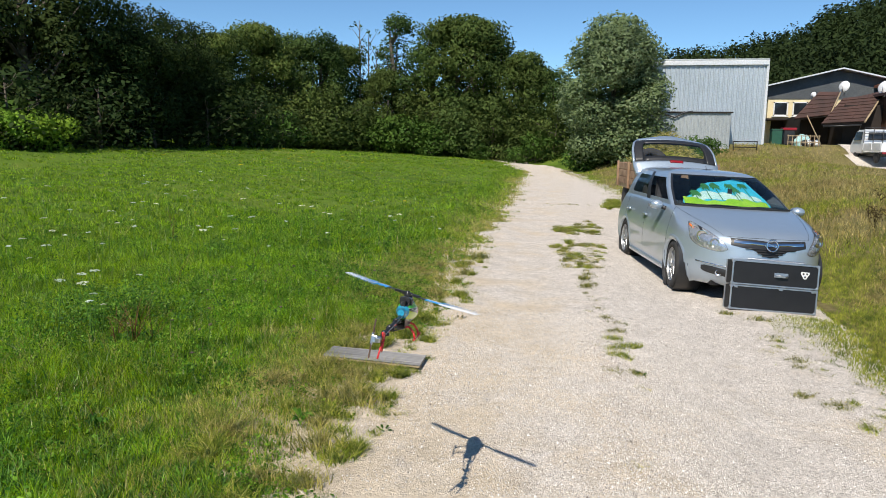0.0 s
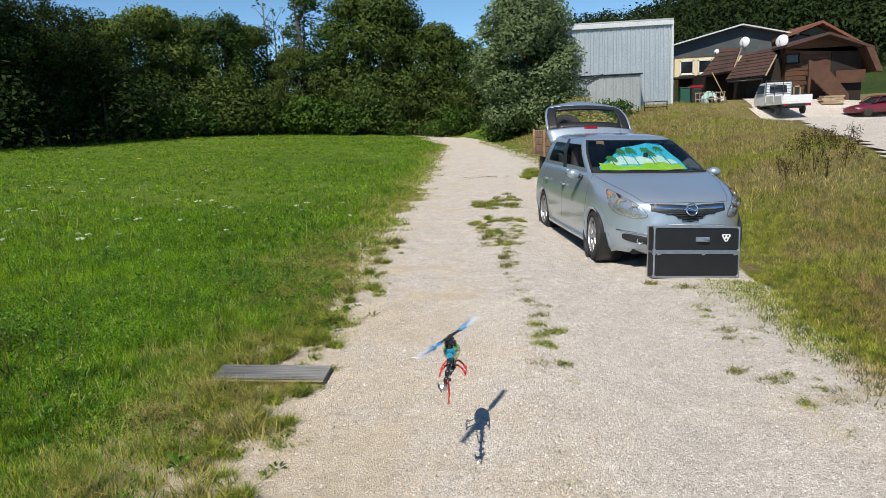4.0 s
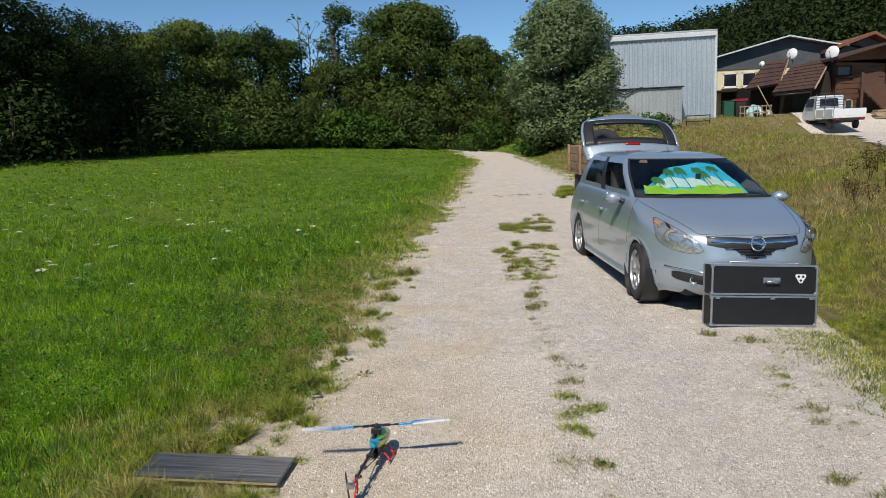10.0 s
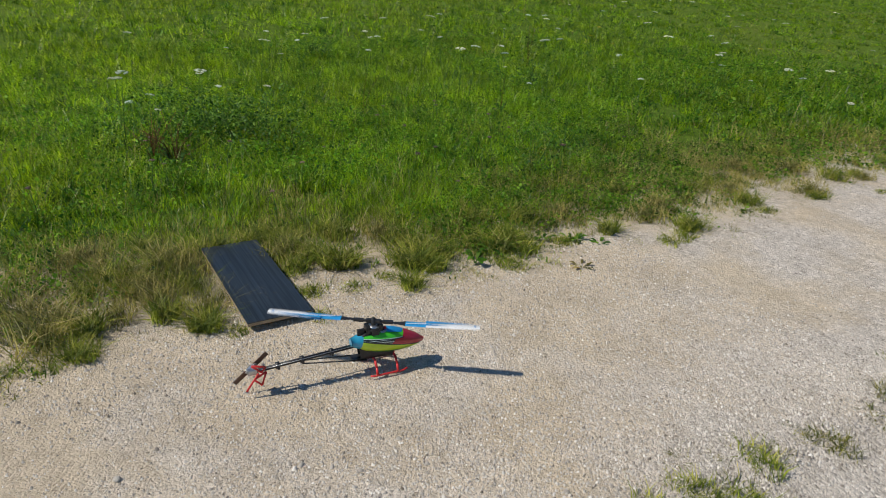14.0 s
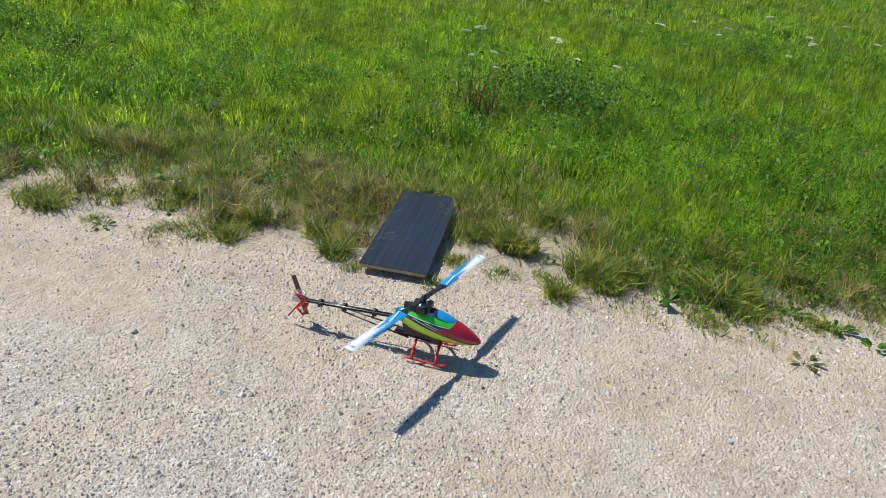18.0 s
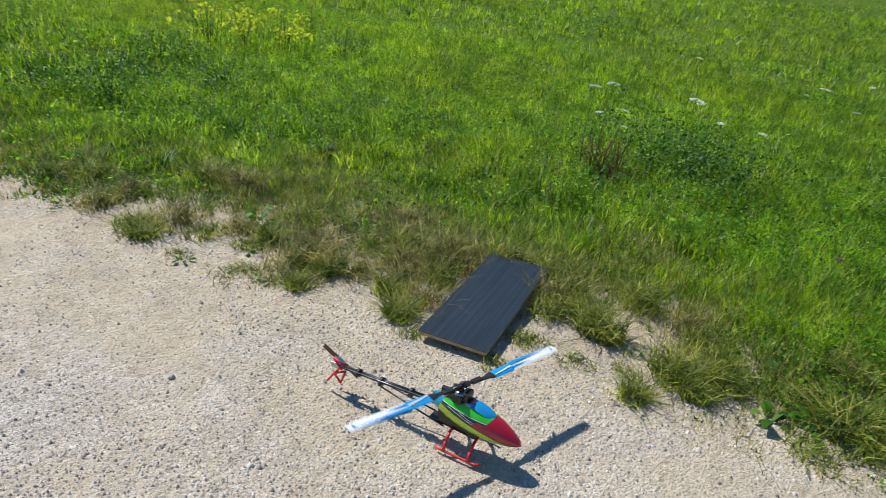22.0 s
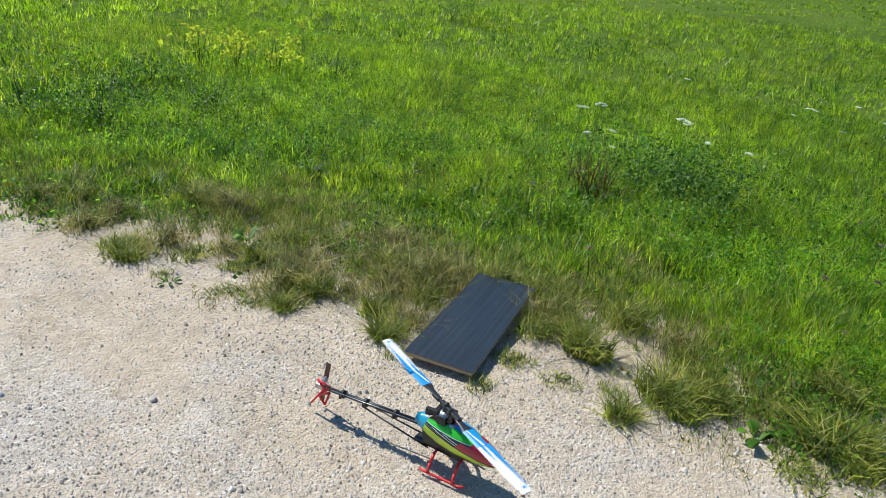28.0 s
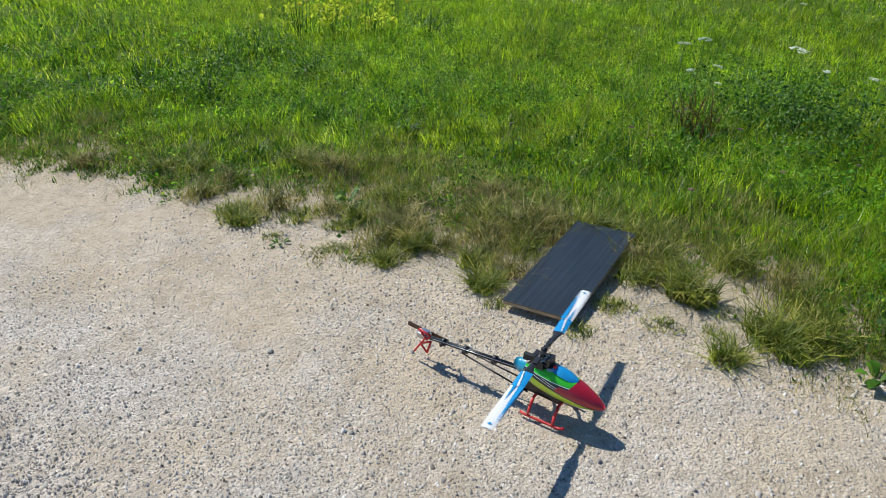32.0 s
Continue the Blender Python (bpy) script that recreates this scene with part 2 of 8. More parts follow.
def board_material():
    """Film-faced plywood: near black from above, its worn grain silvery at a flat angle."""
    m, n, l, b = _new_mat("weathered_dark_board")
    co = n.new("ShaderNodeTexCoord").outputs["Object"]
    mp = n.new("ShaderNodeMapping")
    mp.inputs["Scale"].default_value = (1.5, 60.0, 1.0)
    l.new(co, mp.inputs["Vector"])
    streak = _noise(n, l, 1.0, 5.0, 0.65, mp.outputs["Vector"])
    spot = _noise(n, l, 7.0, 4.0, 0.6, co)
    base = _ramp(n, l, spot, ((0.3, (0.011, 0.015, 0.018)), (0.75, (0.02, 0.026, 0.03))))
    l.new(base, b.inputs["Base Color"])
    b.inputs["Roughness"].default_value, b.inputs["Specular IOR Level"].default_value = 0.4, 0.4
    _bump(n, l, b, _noise(n, l, 130.0, 4.0, 0.6, co), 0.12, 0.001)
    # worn grain runs lengthwise: it shines across its run, not along it
    lw = n.new("ShaderNodeLayerWeight")
    lw.inputs["Blend"].default_value = 0.5
    k = n.new("ShaderNodeMath")
    k.operation, k.use_clamp = "MULTIPLY", True
    l.new(lw.outputs["Facing"], k.inputs[0])
    l.new(_ramp(n, l, streak, ((0.38, (0.05, 0.05, 0.05)), (0.62, (0.27, 0.27, 0.27)))), k.inputs[1])
    gl = n.new("ShaderNodeBsdfGlossy")
    gl.inputs["Color"].default_value, gl.inputs["Roughness"].default_value = (0.94, 0.91, 0.89, 1), 0.5
    gl.inputs["Anisotropy"].default_value = 0.6
    run = n.new("ShaderNodeCombineXYZ")
    run.inputs[0].default_value = 1.0
    l.new(run.outputs[0], gl.inputs["Tangent"])
    mx = n.new("ShaderNodeMixShader")
    l.new(k.outputs[0], mx.inputs[0])
    l.new(b.outputs[0], mx.inputs[1])
    l.new(gl.outputs[0], mx.inputs[2])
    l.new(mx.outputs[0], n["Material Output"].inputs["Surface"])
    return m


MAT = {
    "gravel": gravel_material(),
    "soil": field_soil_material(),
    "stone": surface("limestone_pebble", (0.36, 0.32, 0.27), (0.66, 0.62, 0.55), 0.9, scale=30, fine=300, bump=0.3),
    "grass": foliage("meadow_grass_blade", ((0.0, (0.055, 0.13, 0.006)), (0.25, (0.185, 0.315, 0.012)), (0.55, (0.35, 0.52, 0.02)), (0.85, (0.5, 0.65, 0.03)), (1.0, (0.62, 0.68, 0.2))), 0.34, 0.7, 0.5, 0.2),
    "clover": foliage("clover_leaflet", ((0.0, (0.025, 0.09, 0.01)), (0.35, (0.08, 0.22, 0.016)), (0.75, (0.2, 0.42, 0.035)), (1.0, (0.42, 0.62, 0.1))), 0.6, 0.62, 0.6, 0.4),
    "grass_dry": foliage("straw_blade", ((0.0, (0.18, 0.18, 0.04)), (0.4, (0.31, 0.28, 0.09)), (0.8, (0.44, 0.38, 0.16)), (1.0, (0.56, 0.49, 0.28))), 0.6, 0.3, 0.8, 0.4, dry=True),
    "bank_straw": foliage("bank_straw_blade", ((0.0, (0.15, 0.13, 0.045)), (0.45, (0.32, 0.255, 0.11)), (0.8, (0.46, 0.37, 0.19)), (1.0, (0.58, 0.48, 0.29))), 0.65, 0.4, 0.6, 0.4, dry=True),
    "bank_green": foliage("bank_grass_blade", ((0.0, (0.13, 0.17, 0.02)), (0.6, (0.3, 0.35, 0.045)), (1.0, (0.48, 0.47, 0.11))), 0.6, 0.45, 0.6, 0.4, dry=True),
    "grass_tuft": foliage("roadside_grass_blade", ((0.0, (0.12, 0.18, 0.02)), (0.5, (0.27, 0.33, 0.04)), (0.8, (0.42, 0.44, 0.09)), (1.0, (0.56, 0.5, 0.22))), 0.55, 0.4, 1.2, 0.5, dry=True),
    "mat_grass": foliage("mat_weed_blade", ((0.0, (0.09, 0.115, 0.025)), (0.5, (0.2, 0.215, 0.05)), (0.8, (0.33, 0.3, 0.11)), (1.0, (0.46, 0.4, 0.22))), 0.6, 0.35, 1.2, 0.4, dry=True),
    "herb": foliage("herb_leaf", ((0.0, (0.04, 0.12, 0.012)), (0.6, (0.12, 0.27, 0.025)), (1.0, (0.27, 0.44, 0.07))), 0.55, 0.4, 1.0, 0.4),
    "yellow_herb": foliage("yellow_green_leaf", ((0.0, (0.5, 0.6, 0.03)), (1.0, (0.8, 0.8, 0.1))), 0.5, 0.6, 1.0),
    "dock": foliage("withered_dock", ((0.0, (0.1, 0.05, 0.022)), (0.7, (0.22, 0.11, 0.05)), (1.0, (0.2, 0.17, 0.06))), 0.7, 0.2, 1.0),
    "brown_weed": foliage("withered_weed", ((0.0, (0.05, 0.035, 0.015)), (1.0, (0.13, 0.09, 0.04))), 0.75, 0.2, 1.0),
    "petal": foliage("white_umbel", ((0.0, (0.7, 0.72, 0.62)), (1.0, (0.85, 0.86, 0.8))), 0.6, 0.2, 1.0),
    "yellow": foliage("yellow_floret", ((0.0, (0.55, 0.42, 0.02)), (1.0, (0.75, 0.6, 0.04))), 0.6, 0.2, 1.0),
    "purple": foliage("faded_clover_head", ((0.0, (0.2, 0.12, 0.12)), (1.0, (0.32, 0.22, 0.2))), 0.7, 0.2, 1.0),
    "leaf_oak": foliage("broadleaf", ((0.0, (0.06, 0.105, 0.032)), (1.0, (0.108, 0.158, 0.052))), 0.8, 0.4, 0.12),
    "leaf_willow": foliage("willow_leaf", ((0.0, (0.08, 0.125, 0.035)), (1.0, (0.145, 0.185, 0.062))), 0.8, 0.45, 0.12),
    "leaf_silver": foliage("silver_willow_leaf", ((0.0, (0.19, 0.235, 0.12)), (0.6, (0.27, 0.32, 0.17)), (1.0, (0.42, 0.46, 0.29))), 0.6, 0.55, 0.2),
    # the wood's deep shade is put into this leaf's dark colour
    "leaf_dark": foliage("painted_shade_wood_leaf", ((0.0, (0.032, 0.055, 0.02)), (1.0, (0.062, 0.09, 0.03))), 0.85, 0.4, 0.1),
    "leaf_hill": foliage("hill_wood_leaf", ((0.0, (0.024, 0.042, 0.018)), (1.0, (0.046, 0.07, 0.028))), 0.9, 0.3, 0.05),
    "leaf_hedge": foliage("hedge_leaf", ((0.0, (0.05, 0.105, 0.022)), (1.0, (0.11, 0.19, 0.04))), 0.7, 0.35, 0.2),
    "leaf_lime": foliage("light_green_leaf", ((0.0, (0.14, 0.26, 0.03)), (1.0, (0.3, 0.44, 0.06))), 0.5, 0.35, 0.2),
    "bark": surface("bark", (0.09, 0.07, 0.05), (0.2, 0.17, 0.13), 0.95, scale=3, fine=25, bump=0.8, depth=0.03),
    "paint": surface("silver_car_paint", (0.41, 0.49, 0.57), (0.45, 0.53, 0.61), 0.36, 0.55, 2.0, 900, 0.0, coat=1.0),
    "rubber": surface("tyre_rubber", (0.02, 0.02, 0.02), (0.045, 0.043, 0.04), 0.85, scale=9, fine=120, bump=0.2),
    "plastic": surface("black_plastic", (0.014, 0.014, 0.015), (0.028, 0.028, 0.03), 0.45, scale=15, fine=200, bump=0.05),
    "alloy": surface("wheel_silver", (0.42, 0.43, 0.44), (0.55, 0.56, 0.57), 0.35, 0.8, 20, 200, 0.05),
    "chrome": surface("chrome", (0.72, 0.73, 0.75), (0.8, 0.81, 0.83), 0.12, 1.0, 20, 300, 0.0),
    "reflector": surface("lamp_reflector", (0.3, 0.33, 0.37), (0.92, 0.94, 0.96), 0.2, 0.75, 42, 90, 0.5, 0.004),
    "orange": surface("orange_indicator", (0.6, 0.14, 0.03), (0.75, 0.2, 0.04), 0.3, scale=40, fine=200, bump=0.1),
    "red_lamp": surface("red_lamp", (0.22, 0.006, 0.012), (0.34, 0.012, 0.02), 0.25, scale=40, fine=200, bump=0.1),
    "cabin": surface("dark_upholstery", (0.02, 0.02, 0.023), (0.05, 0.05, 0.055), 0.9, scale=12, fine=200),
    "glass_car": glass("car_glass", (0.72, 0.78, 0.76)),
    "glass_lamp": glass("lamp_glass", (0.95, 0.96, 0.97)),
    "case_black": surface("black_case_laminate", (0.006, 0.006, 0.007), (0.013, 0.013, 0.014), 0.55, scale=8, fine=180, bump=0.1, depth=0.002),
    "alu": surface("aluminium_edge", (0.42, 0.43, 0.45), (0.62, 0.63, 0.65), 0.35, 0.85, 12, 150, 0.1),
    "label": surface("white_sticker", (0.75, 0.75, 0.74), (0.82, 0.82, 0.8), 0.5, scale=20, fine=200, bump=0.0),
    "ply_top": board_material(),
    "scuff": surface("pale_scuff", (0.1, 0.11, 0.12), (0.16, 0.17, 0.18), 0.7, scale=40, fine=300, bump=0.0),
    "ply_edge": surface("raw_plywood_edge", (0.3, 0.22, 0.13), (0.48, 0.38, 0.26), 0.85, scale=12, fine=200, bump=0.4),
    "corrugated": surface("galvanised_sheet", (0.37, 0.43, 0.48), (0.47, 0.53, 0.58), 0.5, 0.25, 0.35, 14, 0.05),
    "corrugated_old": surface("weathered_grey_sheet", (0.32, 0.35, 0.36), (0.42, 0.45, 0.46), 0.6, 0.2, 0.5, 14, 0.05),
    "flashing": surface("pale_metal_flashing", (0.62, 0.64, 0.66), (0.72, 0.74, 0.76), 0.45, 0.2, 1, 20, 0.05),
    "cream": surface("cream_plaster", (0.72, 0.6, 0.36), (0.8, 0.69, 0.44), 0.9, scale=0.8, fine=25, bump=0.2),
    "slate": surface("grey_shingle_gable", (0.06, 0.068, 0.075), (0.1, 0.11, 0.115), 0.8, scale=1.2, fine=12, bump=0.3),
    "tile_brown": surface("brown_roof_tile", (0.045, 0.027, 0.022), (0.1, 0.048, 0.036), 0.85, scale=1.0, fine=12, bump=0.3),
    "tile_red": surface("red_roof_tile", (0.17, 0.06, 0.035), (0.26, 0.1, 0.06), 0.85, scale=1.0, fine=12, bump=0.3),
    "timber": surface("brown_stained_timber", (0.065, 0.03, 0.018), (0.125, 0.056, 0.03), 0.75, scale=1.5, fine=20, bump=0.3),
    "timber_dark": surface("dark_timber", (0.014, 0.01, 0.008), (0.03, 0.02, 0.015), 0.85, scale=1.5, fine=20, bump=0.3),
    "wood_raw": surface("weathered_raw_wood", (0.27, 0.19, 0.11), (0.46, 0.35, 0.22), 0.85, scale=3, fine=40, bump=0.4),
    "rust": surface("weathered_trailer_board", (0.16, 0.09, 0.05), (0.44, 0.29, 0.18), 0.85, scale=5, fine=60, bump=0.4),
    "white_paint": surface("white_vehicle_paint", (0.7, 0.71, 0.72), (0.78, 0.79, 0.8), 0.35, scale=2, fine=50, bump=0.0, coat=0.4),
    "maroon": surface("maroon_car_paint", (0.13, 0.012, 0.025), (0.17, 0.018, 0.035), 0.4, scale=2, fine=50, bump=0.0, coat=0.2),
    "pane_dark": surface("dark_window_pane", (0.012, 0.014, 0.017), (0.03, 0.033, 0.038), 0.12, scale=0.6, fine=6, bump=0.0),
    "dish": surface("white_dish", (0.74, 0.74, 0.74), (0.8, 0.8, 0.8), 0.5, scale=3, fine=40, bump=0.0),
    "green_bin": surface("green_plastic", (0.012, 0.075, 0.045), (0.02, 0.1, 0.06), 0.5, scale=4, fine=40, bump=0.0),
    "tarp": surface("turquoise_tarpaulin", (0.25, 0.5, 0.5), (0.45, 0.65, 0.65), 0.5, scale=4, fine=15, bump=0.5, depth=0.05),
    "carbon": surface("black_carbon", (0.012, 0.012, 0.013), (0.03, 0.03, 0.032), 0.35, scale=60, fine=500, bump=0.1, depth=0.001),
    "steel": surface("bright_steel", (0.4, 0.41, 0.43), (0.6, 0.61, 0.63), 0.3, 0.9, 60, 500, 0.0),
    "red_plastic": surface("red_plastic", (0.62, 0.028, 0.03), (0.75, 0.05, 0.05), 0.4, scale=40, fine=300, bump=0.0),
    "tail_brown": surface("tail_blade_brown", (0.1, 0.05, 0.03), (0.15, 0.075, 0.045), 0.4, scale=40, fine=300, bump=0.0),
    "blade_white": surface("white_blade", (0.78, 0.79, 0.8), (0.84, 0.85, 0.86), 0.35, scale=30, fine=300, bump=0.0),
    "blade_blue": surface("blue_blade_stripe", (0.01, 0.26, 0.6), (0.02, 0.32, 0.7), 0.35, scale=30, fine=300, bump=0.0),
}

# ------------------------------------------------------------ mesh helpers
def part(name, bm, material, parent=None, label="", m=None):
    """One mesh object from a bmesh, under a thing or a part."""
    me = bpy.data.meshes.new(name)
    bm.to_mesh(me)
    bm.free()
    me.materials.append(material)
    ob = new(name, me)
    if parent is not None:
        ob.parent = parent
    if m is not None:
        ob.matrix_basis = m
    if label:
        ob["label"] = label
    return ob


def sheet(name, verts, faces, material, parent=None, smooth=False, normals=None):
    """One mesh object from arrays of corners and faces that all have the same number of corners."""
    verts, faces = np.asarray(verts, np.float32), np.asarray(faces, np.int32)
    me = bpy.data.meshes.new(name)
    k = faces.shape[1]
    me.vertices.add(len(verts))
    me.vertices.foreach_set("co", verts.ravel())
    me.loops.add(faces.size)
    me.loops.foreach_set("vertex_index", faces.ravel())
    me.polygons.add(len(faces))
    me.polygons.foreach_set("loop_start", np.arange(0, faces.size, k, dtype=np.int32))
    if smooth:
        me.polygons.foreach_set("use_smooth", np.ones(len(faces), bool))
    me.update(calc_edges=True)
    if normals is not None:
        me.normals_split_custom_set_from_vertices(np.asarray(normals, np.float32).tolist())
    me.materials.append(material)
    ob = new(name, me)
    if parent is not None:
        ob.parent = parent
    return ob


def thing(name, m=None, label="", category="", group="", kind=""):
    """The Empty at a thing's base."""
    ob = new(name)
    if m is not None:
        ob.matrix_basis = m
    return tagged(ob, label, category, group, kind)


def box(bm, c, s, m=None, bevel=0.0):
    """A box of size s at c."""
    r = bmesh.ops.create_cube(bm, size=1.0)
    vs = r["verts"]
    bmesh.ops.scale(bm, vec=s, verts=vs)
    if bevel:
        es = list({e for v in vs for e in v.link_edges})
        out = bmesh.ops.bevel(bm, geom=es, offset=bevel, segments=2, affect="EDGES", profile=0.6)
        vs = list({v for f in out["faces"] for v in f.verts} | {v for v in vs if v.is_valid})
    bmesh.ops.translate(bm, vec=c, verts=vs)
    if m is not None:
        bmesh.ops.transform(bm, matrix=m, verts=vs)
    return bm


def tube(bm, points, radii, seg=8, cap=True):
    """A round bar through points, with a radius at each."""
    rings = []
    pts = [Vector(p) for p in points]
    for i, p in enumerate(pts):
        d = (pts[min(i + 1, len(pts) - 1)] - pts[max(i - 1, 0)]).normalized()
        a = d.orthogonal().normalized()
        if abs(d.z) < 0.95:
            a = d.cross(Vector((0, 0, 1))).normalized()
        b = d.cross(a)
        rings.append([bm.verts.new(p + radii[i] * (math.cos(t) * a + math.sin(t) * b)) for t in np.arange(seg) * 2 * math.pi / seg])
    for r0, r1 in zip(rings, rings[1:]):
        for i in range(seg):
            f = bm.faces.new((r0[i], r0[(i + 1) % seg], r1[(i + 1) % seg], r1[i]))
            f.smooth = True
    if cap:
        bm.faces.new(rings[0][::-1])
        bm.faces.new(rings[-1])
    return bm


def lathe(bm, profile, seg=28, m=None):
    """A profile of (radius, height) turned about z."""
    rings = []
    for r, h in profile:
        ring = []
        for t in np.arange(seg) * 2 * math.pi / seg:
            v = Vector((r * math.cos(t), r * math.sin(t), h))
            ring.append(bm.verts.new(m @ v if m is not None else v))
        rings.append(ring)
    for a, b in zip(rings, rings[1:]):
        for i in range(seg):
            f = bm.faces.new((a[i], a[(i + 1) % seg], b[(i + 1) % seg], b[i]))
            f.smooth = True
    return bm


def plate(bm, corners, thick, way):
    """A flat piece with the given corners, thickened along way."""
    lo = [bm.verts.new(c) for c in corners]
    hi = [bm.verts.new(Vector(c) + Vector(way) * thick) for c in corners]
    bm.faces.new(lo[::-1])
    bm.faces.new(hi)
    k = len(lo)
    for i in range(k):
        bm.faces.new((lo[i], lo[(i + 1) % k], hi[(i + 1) % k], hi[i]))
    return bm


def B():
    return bmesh.new()


# ------------------------------------------------------------ lie of the land
L_Y = [-40, -5, 0, 1.5, 2.4, 3.2, 4.1, 4.7, 5.4, 6.1, 7, 8.5, 13.5, 20, 26, 40, 52, 70]
L_X = [-0.2, -0.15, -0.2, -0.42, -0.57, -0.55, -0.66, -0.56, -0.62, -0.68, -0.7, -0.68, -0.98, -1.38, -1.8, -2.7, -4.4, -9.0]
R_Y = [-40, -5, 2, 3.5, 4.9, 5.7, 6.3, 8, 11, 16, 23, 30, 40, 52, 70]
R_X = [3.4, 3.3, 3.1, 2.75, 2.5, 2.5, 2.55, 2.6, 2.3, 1.75, 1.25, 0.45, -0.9, -2.8, -7.2]


def road_left(y):
    return np.interp(y, L_Y, L_X)


def road_right(y):
    return np.interp(y, R_Y, R_X)


def land(x, y):
    """Height of the ground: flat track, meadow that rises far off, a bank beside the track."""
    x, y = np.asarray(x, float), np.asarray(y, float)
    d = x - road_right(y)
    top = np.interp(y, [-20, 0, 10, 28, 42, 45, 70], [0.3, 0.3, 0.45, 0.7, 1.12, 1.8, 2.2]) - 0.07 * np.clip(x - 17, 0, 8) - 0.42 * np.clip((x - 11.5) / 2, 0, 1) * np.clip((y - 30) / 8, 0, 1) * np.clip((46.5 - y) / 2, 0, 1)
    up = np.clip((d - 1.2) / 5.0, 0, 1)
    bank = top * up * up * (3 - 2 * up)
    dip = -0.1 * np.clip((x - 1.0) / 0.8, 0, 1) * np.clip((14 - y) / 4, 0, 1) - 0.04 * np.clip(x - 1.8, 0, 2.5) * np.clip((14 - y) / 4, 0, 1)
    dip *= np.clip((y + 6) / 8, 0, 1)
    meadow = 0.06 * np.clip(-x - 6, 0, 40)
    wave = 0.02 * np.sin(x * 0.9 + 0.7 * y) + 0.03 * np.sin(0.35 * x - 0.5 * y + 1)
    e = np.clip(np.maximum(road_left(y) - x - 0.5, d - 1) / 2.0, 0, 1)
    meadow = meadow + 0.14 * np.clip(-x - 26, 0, 110) * np.clip((6 - y) / 25, 0, 1)
    far = np.clip((np.hypot(x, y - 20) - 60) / 60, 0, 1) * np.clip((y + 40) / 40, 0, 1)
    return (bank + meadow) * (1 - far) + 2.2 * far + dip + wave * e + 0.03 * np.clip((road_left(y) - x) / 0.5, 0, 1)


def grid_lines(lo, hi, near_lo, near_hi, fine):
    near = np.arange(near_lo, near_hi + 1e-6, fine)
    k = np.geomspace(fine, 400, 34)
    a = near_lo - np.cumsum(k)
    b = near_hi + np.cumsum(k)
    return np.r_[a[a > lo][::-1], near, b[b < hi]]


def build_ground():
    gx, gy = grid_lines(-1500, 1500, -7, 7, 0.16), grid_lines(-1500, 1500, -3, 14, 0.16)
    gx, gy = np.unique(np.r_[gx, np.arange(7.5, 32, 0.75)]), np.unique(np.r_[gy, np.arange(14.5, 50, 0.75)])
    X, Y = np.meshgrid(gx, gy)
    Z = land(X, Y)
    under = (X > road_left(Y) - 0.85) & (X < road_right(Y) + 0.75) & (Y > -30) & (Y < 69)
    Z = Z - 0.05 * under
    n, k = len(gx), len(gy)
    idx = np.arange(n * k).reshape(k, n)
    faces = np.stack([idx[:-1, :-1], idx[:-1, 1:], idx[1:, 1:], idx[1:, :-1]], -1).reshape(-1, 4)
    ob = sheet("ground", np.stack([X, Y, Z], -1).reshape(-1, 3), faces, MAT["soil"], smooth=True)
    tagged(ob, "meadow soil with green growth beside the gravel track", "ground", kind="structure")


def build_road():
    ys = np.r_[np.arange(-30, -2, 0.5), np.arange(-2, 13, 0.06), np.arange(13, 69, 0.5)]
    rng = np.random.RandomState(3)
    wob = lambda s: 0.07 * np.sin(ys * 1.9 + s) + 0.05 * np.sin(ys * 4.7 + 2 * s) + 0.02 * rng.randn(len(ys))
    left, right = road_left(ys) + 2.2 * wob(0.3) - 1.1, road_right(ys) + 2.2 * wob(1.7) + 1.0
    u = np.r_[0, 0.03, np.linspace(0.06, 0.94, 26), 0.97, 1]
    X = left[:, None] + (right - left)[:, None] * u
    Y = np.repeat(ys[:, None], len(u), 1)
    rut = 0.012 * np.cos(4 * np.pi * (X - road_left(Y)) / (road_right(Y) - road_left(Y))) + 0.003 * np.sin(3 * X + 2 * Y) * np.cos(1.7 * Y)
    edge = -0.075 * (np.minimum(u, 1 - u) < 0.01)[None] - 0.012 * (np.abs(np.minimum(u, 1 - u) - 0.03) < 0.01)[None]
    Z = land(X, Y) * 1.0 - 0.022 * np.clip((road_left(Y) - X) / 0.5, 0, 1) + rut * np.clip(1 + (X - road_left(Y)) / 0.3, 0, 1) + edge
    idx = np.arange(X.size).reshape(X.shape)
    faces = np.stack([idx[:-1, :-1], idx[:-1, 1:], idx[1:, 1:], idx[1:, :-1]], -1).reshape(-1, 4)
    ob = sheet("road", np.stack([X, Y, Z], -1).reshape(-1, 3), faces, MAT["gravel"], smooth=True)
    tagged(ob, "pale gravel track with sandy patches", "track", kind="structure")


